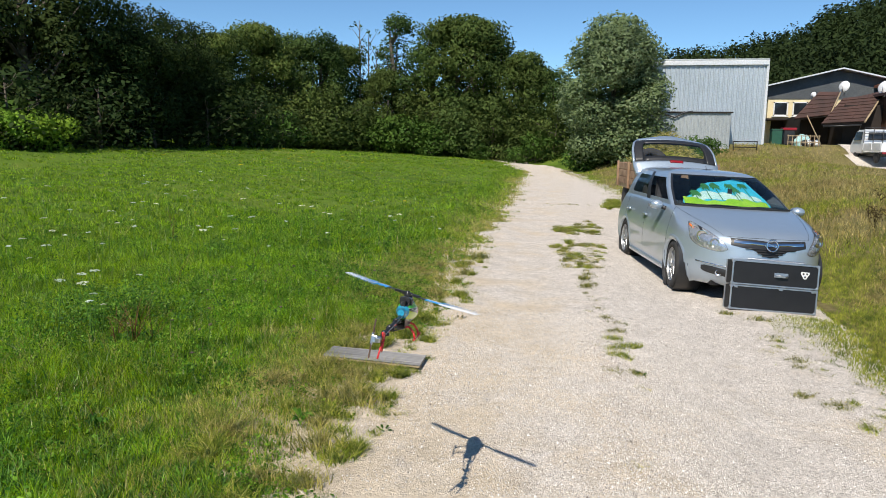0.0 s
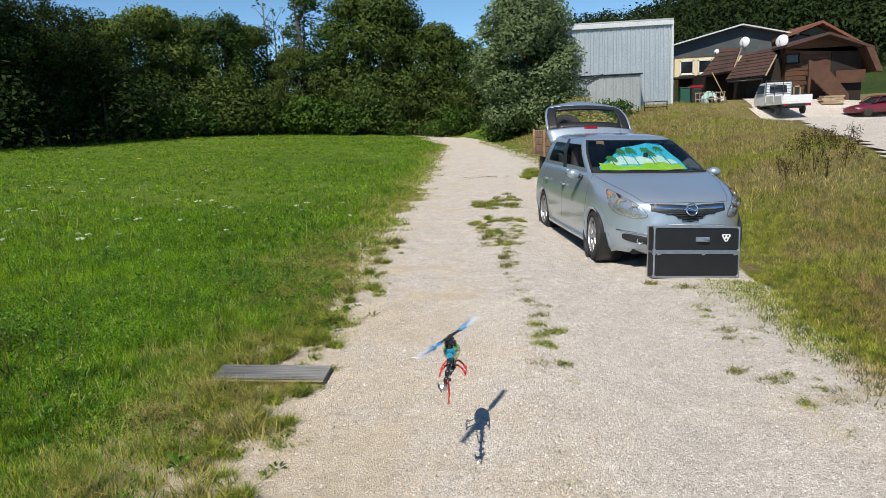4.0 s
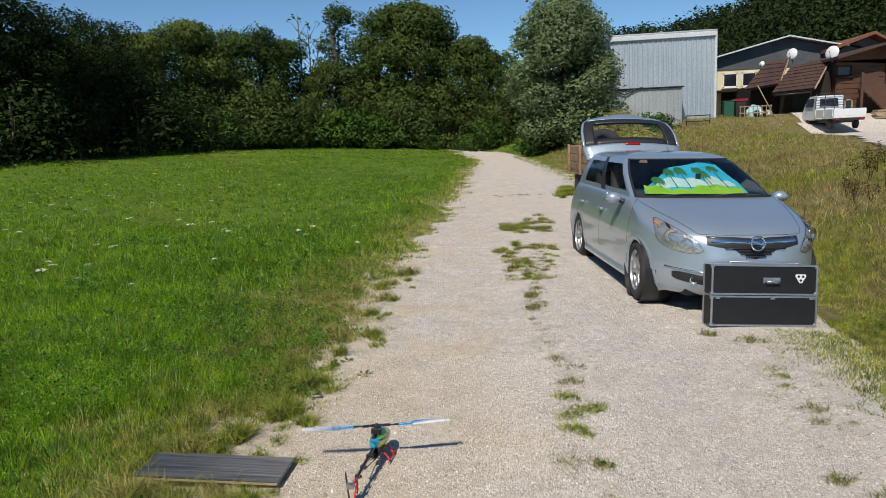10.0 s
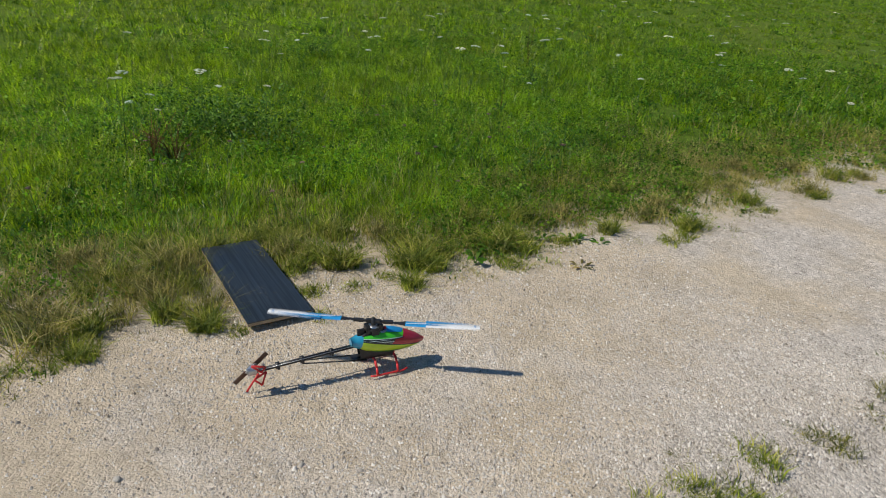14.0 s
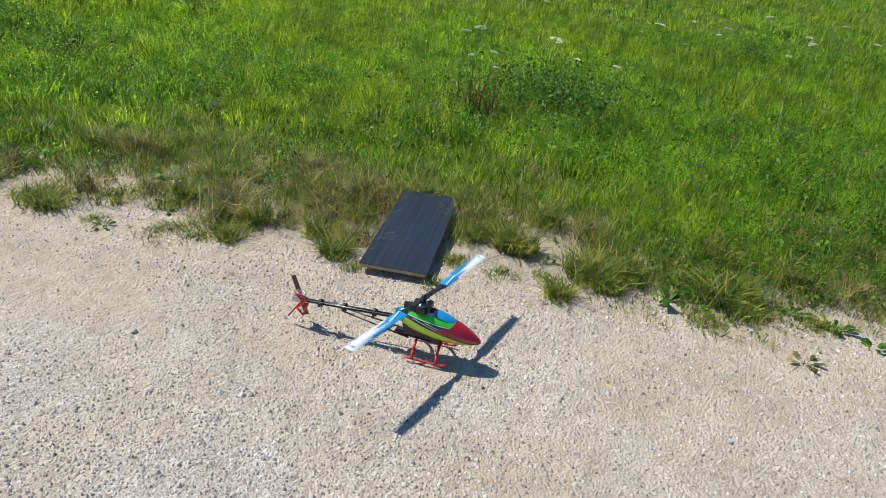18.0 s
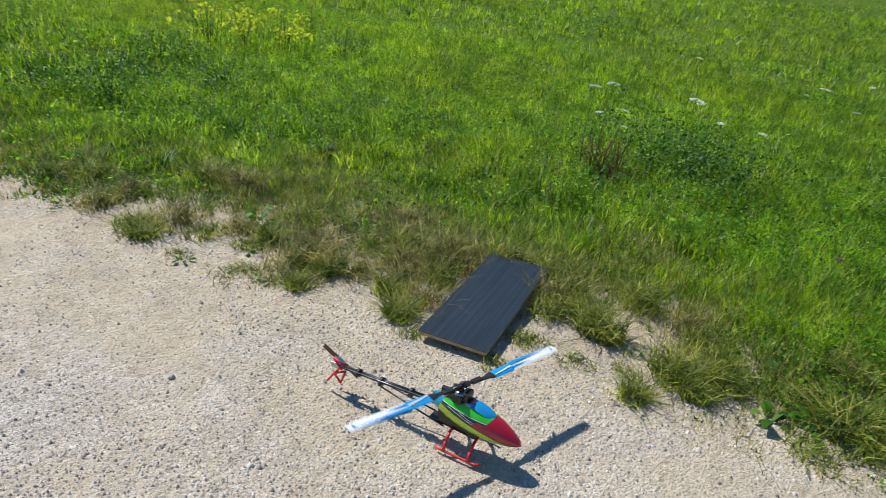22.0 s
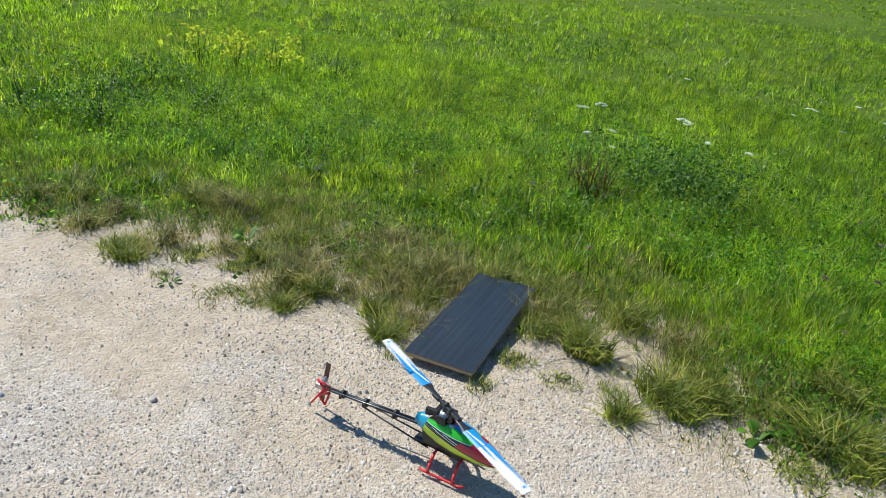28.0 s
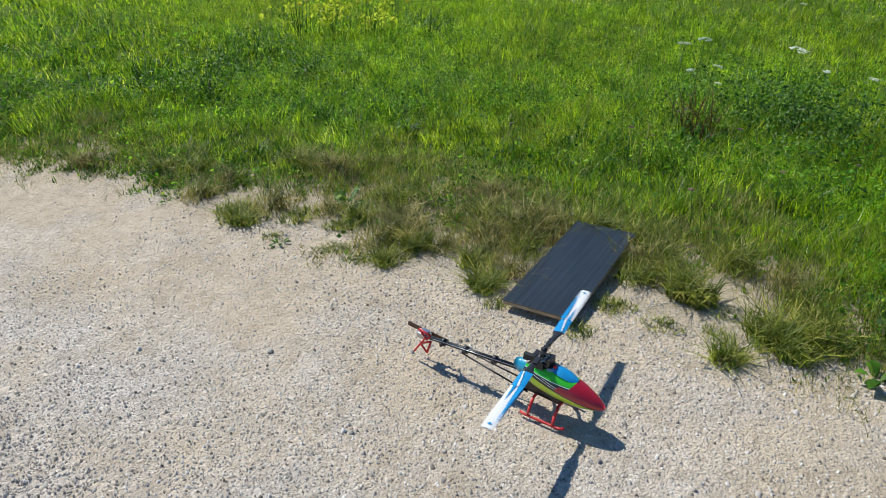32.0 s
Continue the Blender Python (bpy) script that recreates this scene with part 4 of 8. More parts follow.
def build_tailgate(car):
    """The raised tailgate: its outer face looks up and over the roof."""
    gate = new("tailgate")
    gate.parent = car
    gate.matrix_basis = pose(0, 2.86, 1.385, 39, 0, 0)

    def half(s):
        return np.interp(s, [0, 0.15, 0.5, 0.75, 0.9, 1.0], [0.66, 0.69, 0.68, 0.62, 0.5, 0.26])

    def at(u, s, lift=0.0):
        w = half(s)
        y = s * 0.92 - 0.05 * (u * u) * (s < 0.02) + 0.03 * u * u * s
        z = 0.06 * math.sin(s * math.pi) * 1.2 - 0.07 * u * u + lift - 0.1 * max(0, s - 0.7)
        return Vector((u * w, y, z))

    def patch(u0, u1, s0, s1, nu=14, ns=8, lift=0.0, thick=0.03, single=False):
        bm = B()
        g = [[at(u, s, lift) for u in np.linspace(u0, u1, nu)] for s in np.linspace(s0, s1, ns)]
        up = [[bm.verts.new(p) for p in r] for r in g]
        lo = [[bm.verts.new(p - Vector((0, 0, thick))) for p in r] for r in g]
        for a in range(ns - 1):
            for b in range(nu - 1):
                f = bm.faces.new((up[a][b], up[a][b + 1], up[a + 1][b + 1], up[a + 1][b]))
                f.smooth = True
                if not single:
                    bm.faces.new((lo[a][b], lo[a + 1][b], lo[a + 1][b + 1], lo[a][b + 1]))
        if single:
            for r in lo:
                for v in r:
                    bm.verts.remove(v)
            return bm
        for a in range(ns - 1):
            bm.faces.new((up[a][0], up[a + 1][0], lo[a + 1][0], lo[a][0]))
            bm.faces.new((up[a][-1], lo[a][-1], lo[a + 1][-1], up[a + 1][-1]))
        for b in range(nu - 1):
            bm.faces.new((up[0][b], lo[0][b], lo[0][b + 1], up[0][b + 1]))
            bm.faces.new((up[-1][b], up[-1][b + 1], lo[-1][b + 1], lo[-1][b]))
        return bm
    part("spoiler", patch(-1, 1, 0.0, 0.2), MAT["paint"], gate)
    for s in (-1, 1):
        part("window_surround", patch(min(s * 0.74, s * 0.95), max(s * 0.74, s * 0.95), 0.2, 0.8, 6), MAT["plastic"], gate)
        part("gate_rim", patch(min(s * 0.95, s), max(s * 0.95, s), 0.2, 0.8, 3), MAT["paint"], gate)
    part("window_surround", patch(-0.74, 0.74, 0.2, 0.31, 14, 3), MAT["plastic"], gate)
    part("window_surround", patch(-0.74, 0.74, 0.66, 0.8, 14, 3), MAT["plastic"], gate)
    part("rear_window", patch(-0.74, 0.74, 0.31, 0.66, 14, 6, 0.0, 0.004, True), MAT["glass_lamp"], gate).visible_shadow = False
    part("lower_panel", patch(-1, 1, 0.8, 1.0), MAT["paint"], gate)
    part("brake_lamp", patch(-0.15, 0.15, 0.155, 0.2, 8, 3, 0.012, 0.02), MAT["red_lamp"], gate, "red high brake lamp")
    for s in (-1, 1):
        part("gas_strut", tube(B(), [(s * 0.52, 0.42, -0.03), (s * 0.55, 0.1, -0.42)], [0.011, 0.014], 8), MAT["plastic"], gate)


def build_sunshade():
    """Folding sunshade with a printed beach, behind the windscreen."""
    base = thing("sunshade", CAR, "sunshade printed with palms, sky and green meadow behind the windscreen", "sunshade")

    def on(u, v, lift=0.0):
        """u across, v up, on the rake of the glass."""
        z = 1.018 + 0.325 * v
        y = np.interp(z, [0.99, 1.09, 1.2, 1.3], [0.33, 0.54, 0.77, 0.98]) + 0.13 + 0.05 * v + 0.12 * u * u - lift
        return Vector((u * (0.61 - 0.07 * v), y, z))

    def shape(name, outline_uv, mname, lift, colour):
        bm = B()
        vs = [bm.verts.new(on(u, v, lift)) for u, v in outline_uv]
        bm.faces.new(vs)
        bmesh.ops.triangulate(bm, faces=bm.faces[:])
        part(name, bm, mname, base, colour)
    cyan = surface("printed_sky", (0.02, 0.42, 0.72), (0.05, 0.55, 0.8), 0.5, scale=3, fine=60, bump=0.0)
    white = surface("printed_cloud", (0.4, 0.68, 0.76), (0.66, 0.8, 0.8), 0.5, scale=6, fine=60, bump=0.0)
    green = surface("printed_meadow", (0.2, 0.5, 0.02), (0.4, 0.65, 0.05), 0.5, scale=8, fine=60, bump=0.0)
    palm = surface("printed_palm", (0.02, 0.14, 0.04), (0.06, 0.25, 0.08), 0.5, scale=12, fine=60, bump=0.0)
    bm = B()
    back = []
    us = np.linspace(-0.92, 0.95, 24)
    tops = np.interp(us, [-0.92, -0.6, -0.25, 0.1, 0.5, 0.78, 0.95], [0.12, 0.45, 0.8, 0.86, 1.0, 0.95, 0.3])
    for u, t in zip(us, tops):
        back.append([bm.verts.new(on(u, v * t)) for v in np.linspace(0, 1, 6)])
    for a in range(len(back) - 1):
        for b in range(5):
            bm.faces.new((back[a][b], back[a + 1][b], back[a + 1][b + 1], back[a][b + 1]))
    part("printed_sky", bm, cyan, base, "bright blue printed sky")
    top = lambda u: float(np.interp(u, us, tops))
    for k, (u0, u1, lo, hi) in enumerate(((-0.75, -0.45, 0.16, 0.3), (-0.5, -0.1, 0.2, 0.52), (-0.15, 0.3, 0.2, 0.46), (0.28, 0.6, 0.2, 0.5), (0.58, 0.84, 0.2, 0.4))):
        uu = np.linspace(u0, u1, 9)
        shape("printed_cloud", [(u, lo) for u in uu] + [(u, min(top(u) - 0.03, hi - (0.1 * abs(2 * (u - u0) / (u1 - u0) - 1) ** 2) + 0.03 * math.sin(9 * u + k))) for u in uu[::-1]], white, 0.004, "")
    uu = np.linspace(-0.9, 0.9, 24)
    shape("printed_meadow", [(u, 0.0) for u in uu] + [(u, 0.2 + 0.06 * math.sin(5 * u) + 0.03 * math.sin(17 * u)) for u in uu[::-1]], green, 0.008, "")
    rng = random.Random(5)
    for u, h in ((-0.62, 0.36), (-0.34, 0.62), (-0.1, 0.66), (0.27, 0.7), (0.34, 0.55), (0.62, 0.74)):
        bmp = B()

        def strip(p, q, w0, w1):
            d = Vector((q[0] - p[0], (q[1] - p[1]) * 0.6))
            nrm = Vector((-d.y, d.x)).normalized()
            vs = [bmp.verts.new(on(p[0] + nrm.x * w0, p[1] + nrm.y * w0 * 1.6, 0.011)), bmp.verts.new(on(p[0] - nrm.x * w0, p[1] - nrm.y * w0 * 1.6, 0.011)),
                  bmp.verts.new(on(q[0] - nrm.x * w1, q[1] - nrm.y * w1 * 1.6, 0.011)), bmp.verts.new(on(q[0] + nrm.x * w1, q[1] + nrm.y * w1 * 1.6, 0.011))]
            bmp.faces.new(vs)
        strip((u + 0.02, 0.18), (u, h), 0.012, 0.008)
        for a in range(15):
            t = math.pi * (a / 14.0) * 1.5 - 0.78
            L = rng.uniform(0.09, 0.14)
            m1 = (u + 0.6 * L * math.cos(t), h + 0.11 * math.sin(t) + 0.03)
            strip((u, h), m1, 0.01, 0.016)
            strip(m1, (u + L * math.cos(t), m1[1] - 0.07), 0.016, 0.004)
        part("printed_palm", bmp, palm, base)
    clip = B()
    box(clip, tuple(on(0.17, 0.45, 0.012)), (0.06, 0.01, 0.11), None, 0.004)
    part("strap", clip, MAT["plastic"], base, "black fastening strap")


build_car()
build_sunshade()


# ------------------------------------------------------------ flight case before the car
def build_case():
    m = pose(2.714, 6.97, float(land(2.714, 6.97)) + 0.012, -7, 4.0, 12)
    case = thing("flight_case", m, "black flight case with aluminium edges leaning at the car's bumper", "case")
    w, d = 0.95, 0.16
    for name, z0, z1, dy in (("lower_half", 0.0, 0.264, -0.025), ("upper_half", 0.272, 0.535, 0.0)):
        half = new(name)
        half.parent = case
        bm = B()
        box(bm, (0, d / 2, (z0 + z1) / 2), (w - 0.012, d, z1 - z0 - 0.012))
        part("panel", bm, MAT["case_black"], half)
        for z in (z0, z1):
            e = B()
            zz = z + (0.007 if z == z0 else -0.007)
            box(e, (0, -0.001, zz), (w, 0.012, 0.016), None, 0.002)
            box(e, (0, d / 2, z + (0.002 if z == z0 else -0.002)), (w, d, 0.006), None, 0.001)
            part("edge_strip", e, MAT["alu"], half)
        for s in (-1, 1):
            e = B()
            box(e, (s * (w / 2 - 0.007), -0.002, (z0 + z1) / 2), (0.015, 0.012, z1 - z0), None, 0.002)
            box(e, (s * (w / 2 - 0.003), d - 0.008, (z0 + z1) / 2), (0.012, 0.016, z1 - z0), None, 0.002)
            part("edge_strip", e, MAT["alu"], half)
            for z in (z0, z1):
                c = B()
                bmesh.ops.create_uvsphere(c, u_segments=10, v_segments=8, radius=0.02)
                bmesh.ops.translate(c, vec=(s * (w / 2 - 0.014), 0.012, z + (0.014 if z == z0 else -0.014)), verts=c.verts)
                part("corner_cap", c, MAT["alu"], half)
    grip = B()
    tube(grip, [(0.0, -0.012, 0.385), (0.0, -0.04, 0.395), (0.12, -0.04, 0.395), (0.12, -0.012, 0.385)], [0.007] * 4, 8)
    box(grip, (0.06, -0.006, 0.4), (0.15, 0.008, 0.05), None, 0.002)
    part("handle", grip, MAT["alu"], case, "folding metal handle")
    badge = B()
    plate(badge, [(0.278, -0.0035, 0.457), (0.362, -0.0035, 0.457), (0.37, -0.0035, 0.441), (0.332, -0.0035, 0.38), (0.308, -0.0035, 0.38), (0.27, -0.0035, 0.441)], 0.003, (0, -1, 0))
    part("badge", badge, MAT["label"], case, "pale triangular badge")
    for x, z in ((0.3, 0.437), (0.34, 0.437), (0.32, 0.403)):
        part("badge_mark", lathe(B(), [(0, 0.0), (0.011, 0.0), (0.011, 0.0015)], 14, pose(x, -0.0068, z, 90, 0, 0)), MAT["plastic"], case)
    for x in (-0.2, 0.05, 0.3):
        lt = B()
        box(lt, (x, d / 2, 0.522), (0.09, 0.05, 0.018), None, 0.004)
        part("latch", lt, MAT["alu"], case)
    for x in (-0.42, 0.07, 0.42):
        lt = B()
        box(lt, (x, -0.011, 0.25), (0.035, 0.008, 0.03), None, 0.002)
        part("latch", lt, MAT["alu"], case)
    tr = B()
    tube(tr, [(-0.3, 0.05, 0.527), (-0.29, 0.05, 0.554), (0.33, 0.05, 0.554), (0.34, 0.05, 0.527)], [0.008] * 4, 8)
    part("carrying_bar", tr, MAT["alu"], case)


build_case()


# ------------------------------------------------------------ board at the track's edge
def build_board():
    m = pose(-0.785, 3.80, 0.054, 0, 2.2, 2.5)
    b = thing("plywood_board", m, "dark film-faced plywood board lying in the grass", "board")
    top = B()
    box(top, (0, 0, 0.009), (0.735, 0.262, 0.004), None, 0.0012)
    part("film_face", top, MAT["ply_top"], b, "dark smooth face")
    core = B()
    box(core, (0, 0, 0), (0.731, 0.259, 0.014), None, 0.001)
    part("plywood_core", core, MAT["ply_edge"], b, "raw layered edge")
    rng = random.Random(2)
    for k in range(9):
        sc = B()
        x, y = rng.gauss(0.12, 0.03), rng.gauss(0.01, 0.016)
        plate(sc, [(x, y, 0.0112), (x + 0.01, y + 0.001, 0.0112), (x + 0.011, y + 0.0026, 0.0112), (x + 0.002, y + 0.0026, 0.0112)], 0.0003, (0, 0, 1))
        part("scratch", sc, MAT["scuff"], b)


build_board()


# ------------------------------------------------------------ model helicopter
def canopy_material():
    """Painted canopy: lime and green flanks, red nose, blue tail, dark swooshes."""
    m, n, l, b = _new_mat("painted_canopy")
    co = n.new("ShaderNodeTexCoord").outputs["Object"]
    sep = n.new("ShaderNodeSeparateXYZ")
    fit = n.new("ShaderNodeVectorMath")
    fit.operation = "SCALE"
    fit.inputs["Scale"].default_value = 1 / 1.04
    l.new(co, fit.inputs[0])
    l.new(fit.outputs[0], sep.inputs[0])
    y, z = sep.outputs["Y"], sep.outputs["Z"]

    def lin(a, b_, c):
        """a*y + b*z + c"""
        p = n.new("ShaderNodeMath")
        p.operation = "MULTIPLY_ADD"
        l.new(y, p.inputs[0])
        p.inputs[1].default_value, p.inputs[2].default_value = a, c
        q = n.new("ShaderNodeMath")
        q.operation = "MULTIPLY_ADD"
        l.new(z, q.inputs[0])
        q.inputs[1].default_value = b_
        l.new(p.outputs[0], q.inputs[2])
        return q.outputs[0]

    def step(v, edge=0.0015):
        r = n.new("ShaderNodeMapRange")
        l.new(v, r.inputs["Value"])
        r.inputs["From Min"].default_value, r.inputs["From Max"].default_value = -edge, edge
        return r.outputs[0]
    black, white, red, green, lime = (0.012, 0.02, 0.016), (0.75, 0.82, 0.78), (0.46, 0.01, 0.03), (0.06, 0.6, 0.03), (0.52, 0.72, 0.02)
    c = black
    for k in (0.1165, 0.1225, 0.1285):
        c = _mix(n, l, step(lin(0.26, 1.0, -k), 0.0005), c, white)
        c = _mix(n, l, step(lin(0.26, 1.0, -k - 0.0016), 0.0005), c, black)
    c = _mix(n, l, step(lin(1.0, -1.1, 0.062)), c, red)
    c = _mix(n, l, step(lin(0.1, 1.0, -0.1265), 0.0005), c, black)
    c = _mix(n, l, step(lin(0.1, 1.0, -0.1295), 0.0005), c, white)
    c = _mix(n, l, step(lin(0.1, 1.0, -0.131), 0.0005), c, green)
    c = _mix(n, l, step(lin(1.0, -0.9, 0.012)), c, red)
    c = _mix(n, l, step(lin(-0.24, -1.0, 0.1185), 0.0005), c, black)
    c = _mix(n, l, step(lin(-0.24, -1.0, 0.1145), 0.0005), c, lime)
    c = _mix(n, l, step(lin(-0.12, -1.0, 0.083), 0.001), c, (0.03, 0.18, 0.02))
    c = _mix(n, l, step(lin(-1.0, 0.3, -0.083)), c, (0.02, 0.3, 0.48))
    l.new(c, b.inputs["Base Color"])
    b.inputs["Roughness"].default_value, b.inputs["Coat Weight"].default_value = 0.3, 0.7
    return m


CANOPY = canopy_material()


def build_helicopter():
    heli = thing("model_helicopter", pose(-0.01, 4.03, 0.0), "radio-controlled model helicopter with lime, red and blue canopy", "model helicopter")
    # canopy: oval sections from the nose back to the boom
    st = [(0.19, 0.079, 0.004, 0.004), (0.182, 0.081, 0.012, 0.01), (0.16, 0.086, 0.024, 0.021), (0.125, 0.093, 0.034, 0.033), (0.085, 0.1, 0.039, 0.042), (0.045, 0.106, 0.04, 0.046),
          (0.0, 0.111, 0.037, 0.041), (-0.035, 0.115, 0.031, 0.033), (-0.062, 0.118, 0.023, 0.023), (-0.082, 0.119, 0.014, 0.014)]
    bm, rings = B(), []
    for y, z, w, h in st:
        rings.append([bm.verts.new((w * math.cos(t) * (1 if abs(math.sin(t)) < 0.6 else 0.96), y, z + h * math.sin(t) * (1.0 if math.sin(t) > 0 else 1.05))) for t in np.arange(28) * 2 * math.pi / 28])
    for a, b in zip(rings, rings[1:]):
        for i in range(28):
            f = bm.faces.new((a[i], a[(i + 1) % 28], b[(i + 1) % 28], b[i]))
            f.smooth = True
    bm.faces.new(rings[0])
    bm.faces.new(rings[-1][::-1])
    part("canopy", bm, CANOPY, heli, "glossy painted canopy")
    win = B()
    rows = []
    for y, z, w in ((0.108, 0.1335, 0.009), (0.098, 0.138, 0.017), (0.08, 0.144, 0.022), (0.058, 0.1495, 0.023), (0.036, 0.1535, 0.019)):
        rows.append([win.verts.new((w * u, y, z - 0.008 * u * u + 0.002)) for u in np.linspace(-1, 1, 7)])
    for a, b in zip(rows, rows[1:]):
        for i in range(6):
            f = win.faces.new((a[i], a[i + 1], b[i + 1], b[i]))
            f.smooth = True
    part("canopy_window", win, MAT["blade_blue"], heli, "blue cockpit window")
    fr = B()
    for s in (-1, 1):
        plate(fr, [(s * 0.015, -0.05, 0.055), (s * 0.015, 0.07, 0.046), (s * 0.015, 0.07, 0.062), (s * 0.015, 0.025, 0.158), (s * 0.015, -0.025, 0.16), (s * 0.015, -0.058, 0.12)], 0.002, (1, 0, 0))
    box(fr, (0, -0.02, 0.055), (0.034, 0.12, 0.006))
    part("side_frame", fr, MAT["carbon"], heli, "black carbon frame")
    mo = B()
    lathe(mo, [(0, 0.0), (0.02, 0.0), (0.021, 0.03), (0, 0.032)], 18, pose(0, 0.03, 0.12))
    part("motor", mo, MAT["steel"], heli)
    for x, y, z in ((0.02, 0.0, 0.155), (-0.02, 0.0, 0.155), (0.0, -0.045, 0.15)):
        sv = B()
        box(sv, (x, y, z), (0.012, 0.026, 0.024), None, 0.001)
        part("servo", sv, MAT["plastic"], heli)
    top = B()
    rows_o = []
    for yy, zz, ww in ((0.048, 0.1515, 0.012), (0.03, 0.153, 0.019), (-0.005, 0.1515, 0.021), (-0.035, 0.148, 0.018), (-0.058, 0.1415, 0.011)):
        rows_o.append([top.verts.new((ww * u, yy, zz - 0.006 * u * u + 0.0015)) for u in (-1, -0.5, 0, 0.5, 1)])
    for a, b in zip(rows_o, rows_o[1:]):
        for i in range(4):
            top.faces.new((a[i], a[i + 1], b[i + 1], b[i])).smooth = True
    part("canopy_opening", top, MAT["plastic"], heli, "black opening round the mast")
    for yy, zz in ((0.022, 0.166), (-0.022, 0.163)):
        blk = B()
        box(blk, (0, yy, zz), (0.036, 0.014, 0.02), None, 0.002)
        part("bearing_block", blk, MAT["carbon"], heli)
    gear = B()
    lathe(gear, [(0, 0.157), (0.026, 0.157), (0.027, 0.162), (0.0, 0.163)], 24)
    part("main_gear", gear, MAT["plastic"], heli)
    follow = B()
    for sgn in (-1, 1):
        tube(follow, [(sgn * 0.006, 0.006, 0.172), (sgn * 0.012, 0.016, 0.18), (sgn * 0.006, 0.008, 0.19)], [0.0014] * 3, 5)
    part("follower_arm", follow, MAT["steel"], heli)
    pod = B()
    lathe(pod, [(0, 0.0), (0.005, 0.0), (0.0055, 0.008), (0.0, 0.009)], 14, pose(0.006, 0.04, 0.15))
    part("motor_cap", pod, MAT["red_plastic"], heli, "small red motor cap")
    part("mast", tube(B(), [(0, 0, 0.1), (0, 0, 0.19)], [0.004, 0.004], 10), MAT["steel"], heli)
    sw = B()
    lathe(sw, [(0.004, 0.163), (0.02, 0.163), (0.022, 0.167), (0.012, 0.172), (0.004, 0.172)], 20)
    part("swashplate", sw, MAT["steel"], heli)
    for s in (-1, 1):
        part("pushrod", tube(B(), [(s * 0.02, 0, 0.15), (s * 0.018, 0.004, 0.172)], [0.0015, 0.0015], 6), MAT["steel"], heli)
    # boom and tail
    part("tail_boom", tube(B(), [(0, -0.055, 0.104), (0, -0.405, 0.084)], [0.0072, 0.0068], 14), MAT["carbon"], heli, "black tail boom")
    for s in (-1, 1):
        part("boom_brace", tube(B(), [(s * 0.02, -0.03, 0.05), (s * 0.01, -0.25, 0.082)], [0.0025, 0.0025], 8), MAT["carbon"], heli)
    part("tail_pushrod", tube(B(), [(0.014, -0.05, 0.114), (0.012, -0.39, 0.092)], [0.0012, 0.0012], 6), MAT["steel"], heli)
    for y in (-0.15, -0.25, -0.33):
        cl = B()
        lathe(cl, [(0.0, -0.006), (0.0125, -0.006), (0.0125, 0.006), (0, 0.006)], 12, pose(0, y, 0.107 + 0.057 * y, 90, 0, 0))
        box(cl, (0.012, y, 0.107 + 0.057 * y), (0.014, 0.008, 0.012), None, 0.001)
        part("boom_clamp", cl, MAT["carbon"], heli)
    box_t = B()
    box(box_t, (0, -0.412, 0.084), (0.017, 0.03, 0.018), None, 0.003)
    part("tail_gearbox", box_t, MAT["steel"], heli, "bright metal tail gearbox")
    # open red fin, its lower arm reaching back and down
    fin = B()
    for p in (((0.012, -0.385, 0.082), (0.012, -0.415, 0.112)), ((0.012, -0.415, 0.112), (0.012, -0.372, 0.1)), ((0.012, -0.372, 0.1), (0.012, -0.385, 0.082)),
              ((0.012, -0.395, 0.08), (0.012, -0.435, 0.022)), ((0.012, -0.37, 0.082), (0.012, -0.385, 0.035)), ((0.012, -0.385, 0.035), (0.012, -0.41, 0.06)), ((0.012, -0.41, 0.06), (0.012, -0.37, 0.082))):
        tube(fin, p, [0.0034, 0.0034], 6)
    part("tail_fin", fin, MAT["red_plastic"], heli, "open red tail fin")
    # landing gear
    for s in (-1, 1):
        part("skid", tube(B(), [(s * 0.058, -0.03, 0.007), (s * 0.06, -0.015, 0.005), (s * 0.06, 0.09, 0.005), (s * 0.058, 0.105, 0.01)], [0.0036] * 4, 8), MAT["red_plastic"], heli, "red skid")
    for y in (-0.005, 0.07):
        arch = B()
        pts = [(-0.06, y, 0.006), (-0.05, y, 0.03), (-0.03, y, 0.05), (0.03, y, 0.05), (0.05, y, 0.03), (0.06, y, 0.006)]
        for a, b in zip(pts, pts[1:]):
            tube(arch, [a, b], [0.0046, 0.0046], 6)
        part("gear_strut", arch, MAT["red_plastic"], heli, "red landing gear strut")
    # rotors
    rotor = new("main_rotor")
    rotor.parent = heli
    rotor.matrix_basis = pose(0, 0, 0.186)
    hubm = B()
    box(hubm, (0, 0, 0), (0.05, 0.013, 0.013), None, 0.002)
    tube(hubm, [(-0.055, 0, 0), (0.055, 0, 0)], [0.005, 0.005], 10)
    lathe(hubm, [(0, 0.012), (0.008, 0.01), (0.009, -0.012)], 14)
    part("rotor_head", hubm, MAT["carbon"], rotor)
    for s in (-1, 1):
        grip = B()
        box(grip, (s * 0.05, 0, 0), (0.034, 0.014, 0.01), None, 0.002)
        part("blade_grip", grip, MAT["carbon"], rotor)
        blade = new("blade")
        blade.parent = rotor
        prof = [(-0.5, 0.0), (-0.3, 0.09), (0.0, 0.1), (0.3, 0.06), (0.5, 0.0), (0.0, -0.05)]

        def section(r, c, off):
            return [Vector((s * r, s * (off + u * c), v * c * 0.8 + 0.006 * ((r - 0.06) / 0.3) ** 2)) for u, v in prof]

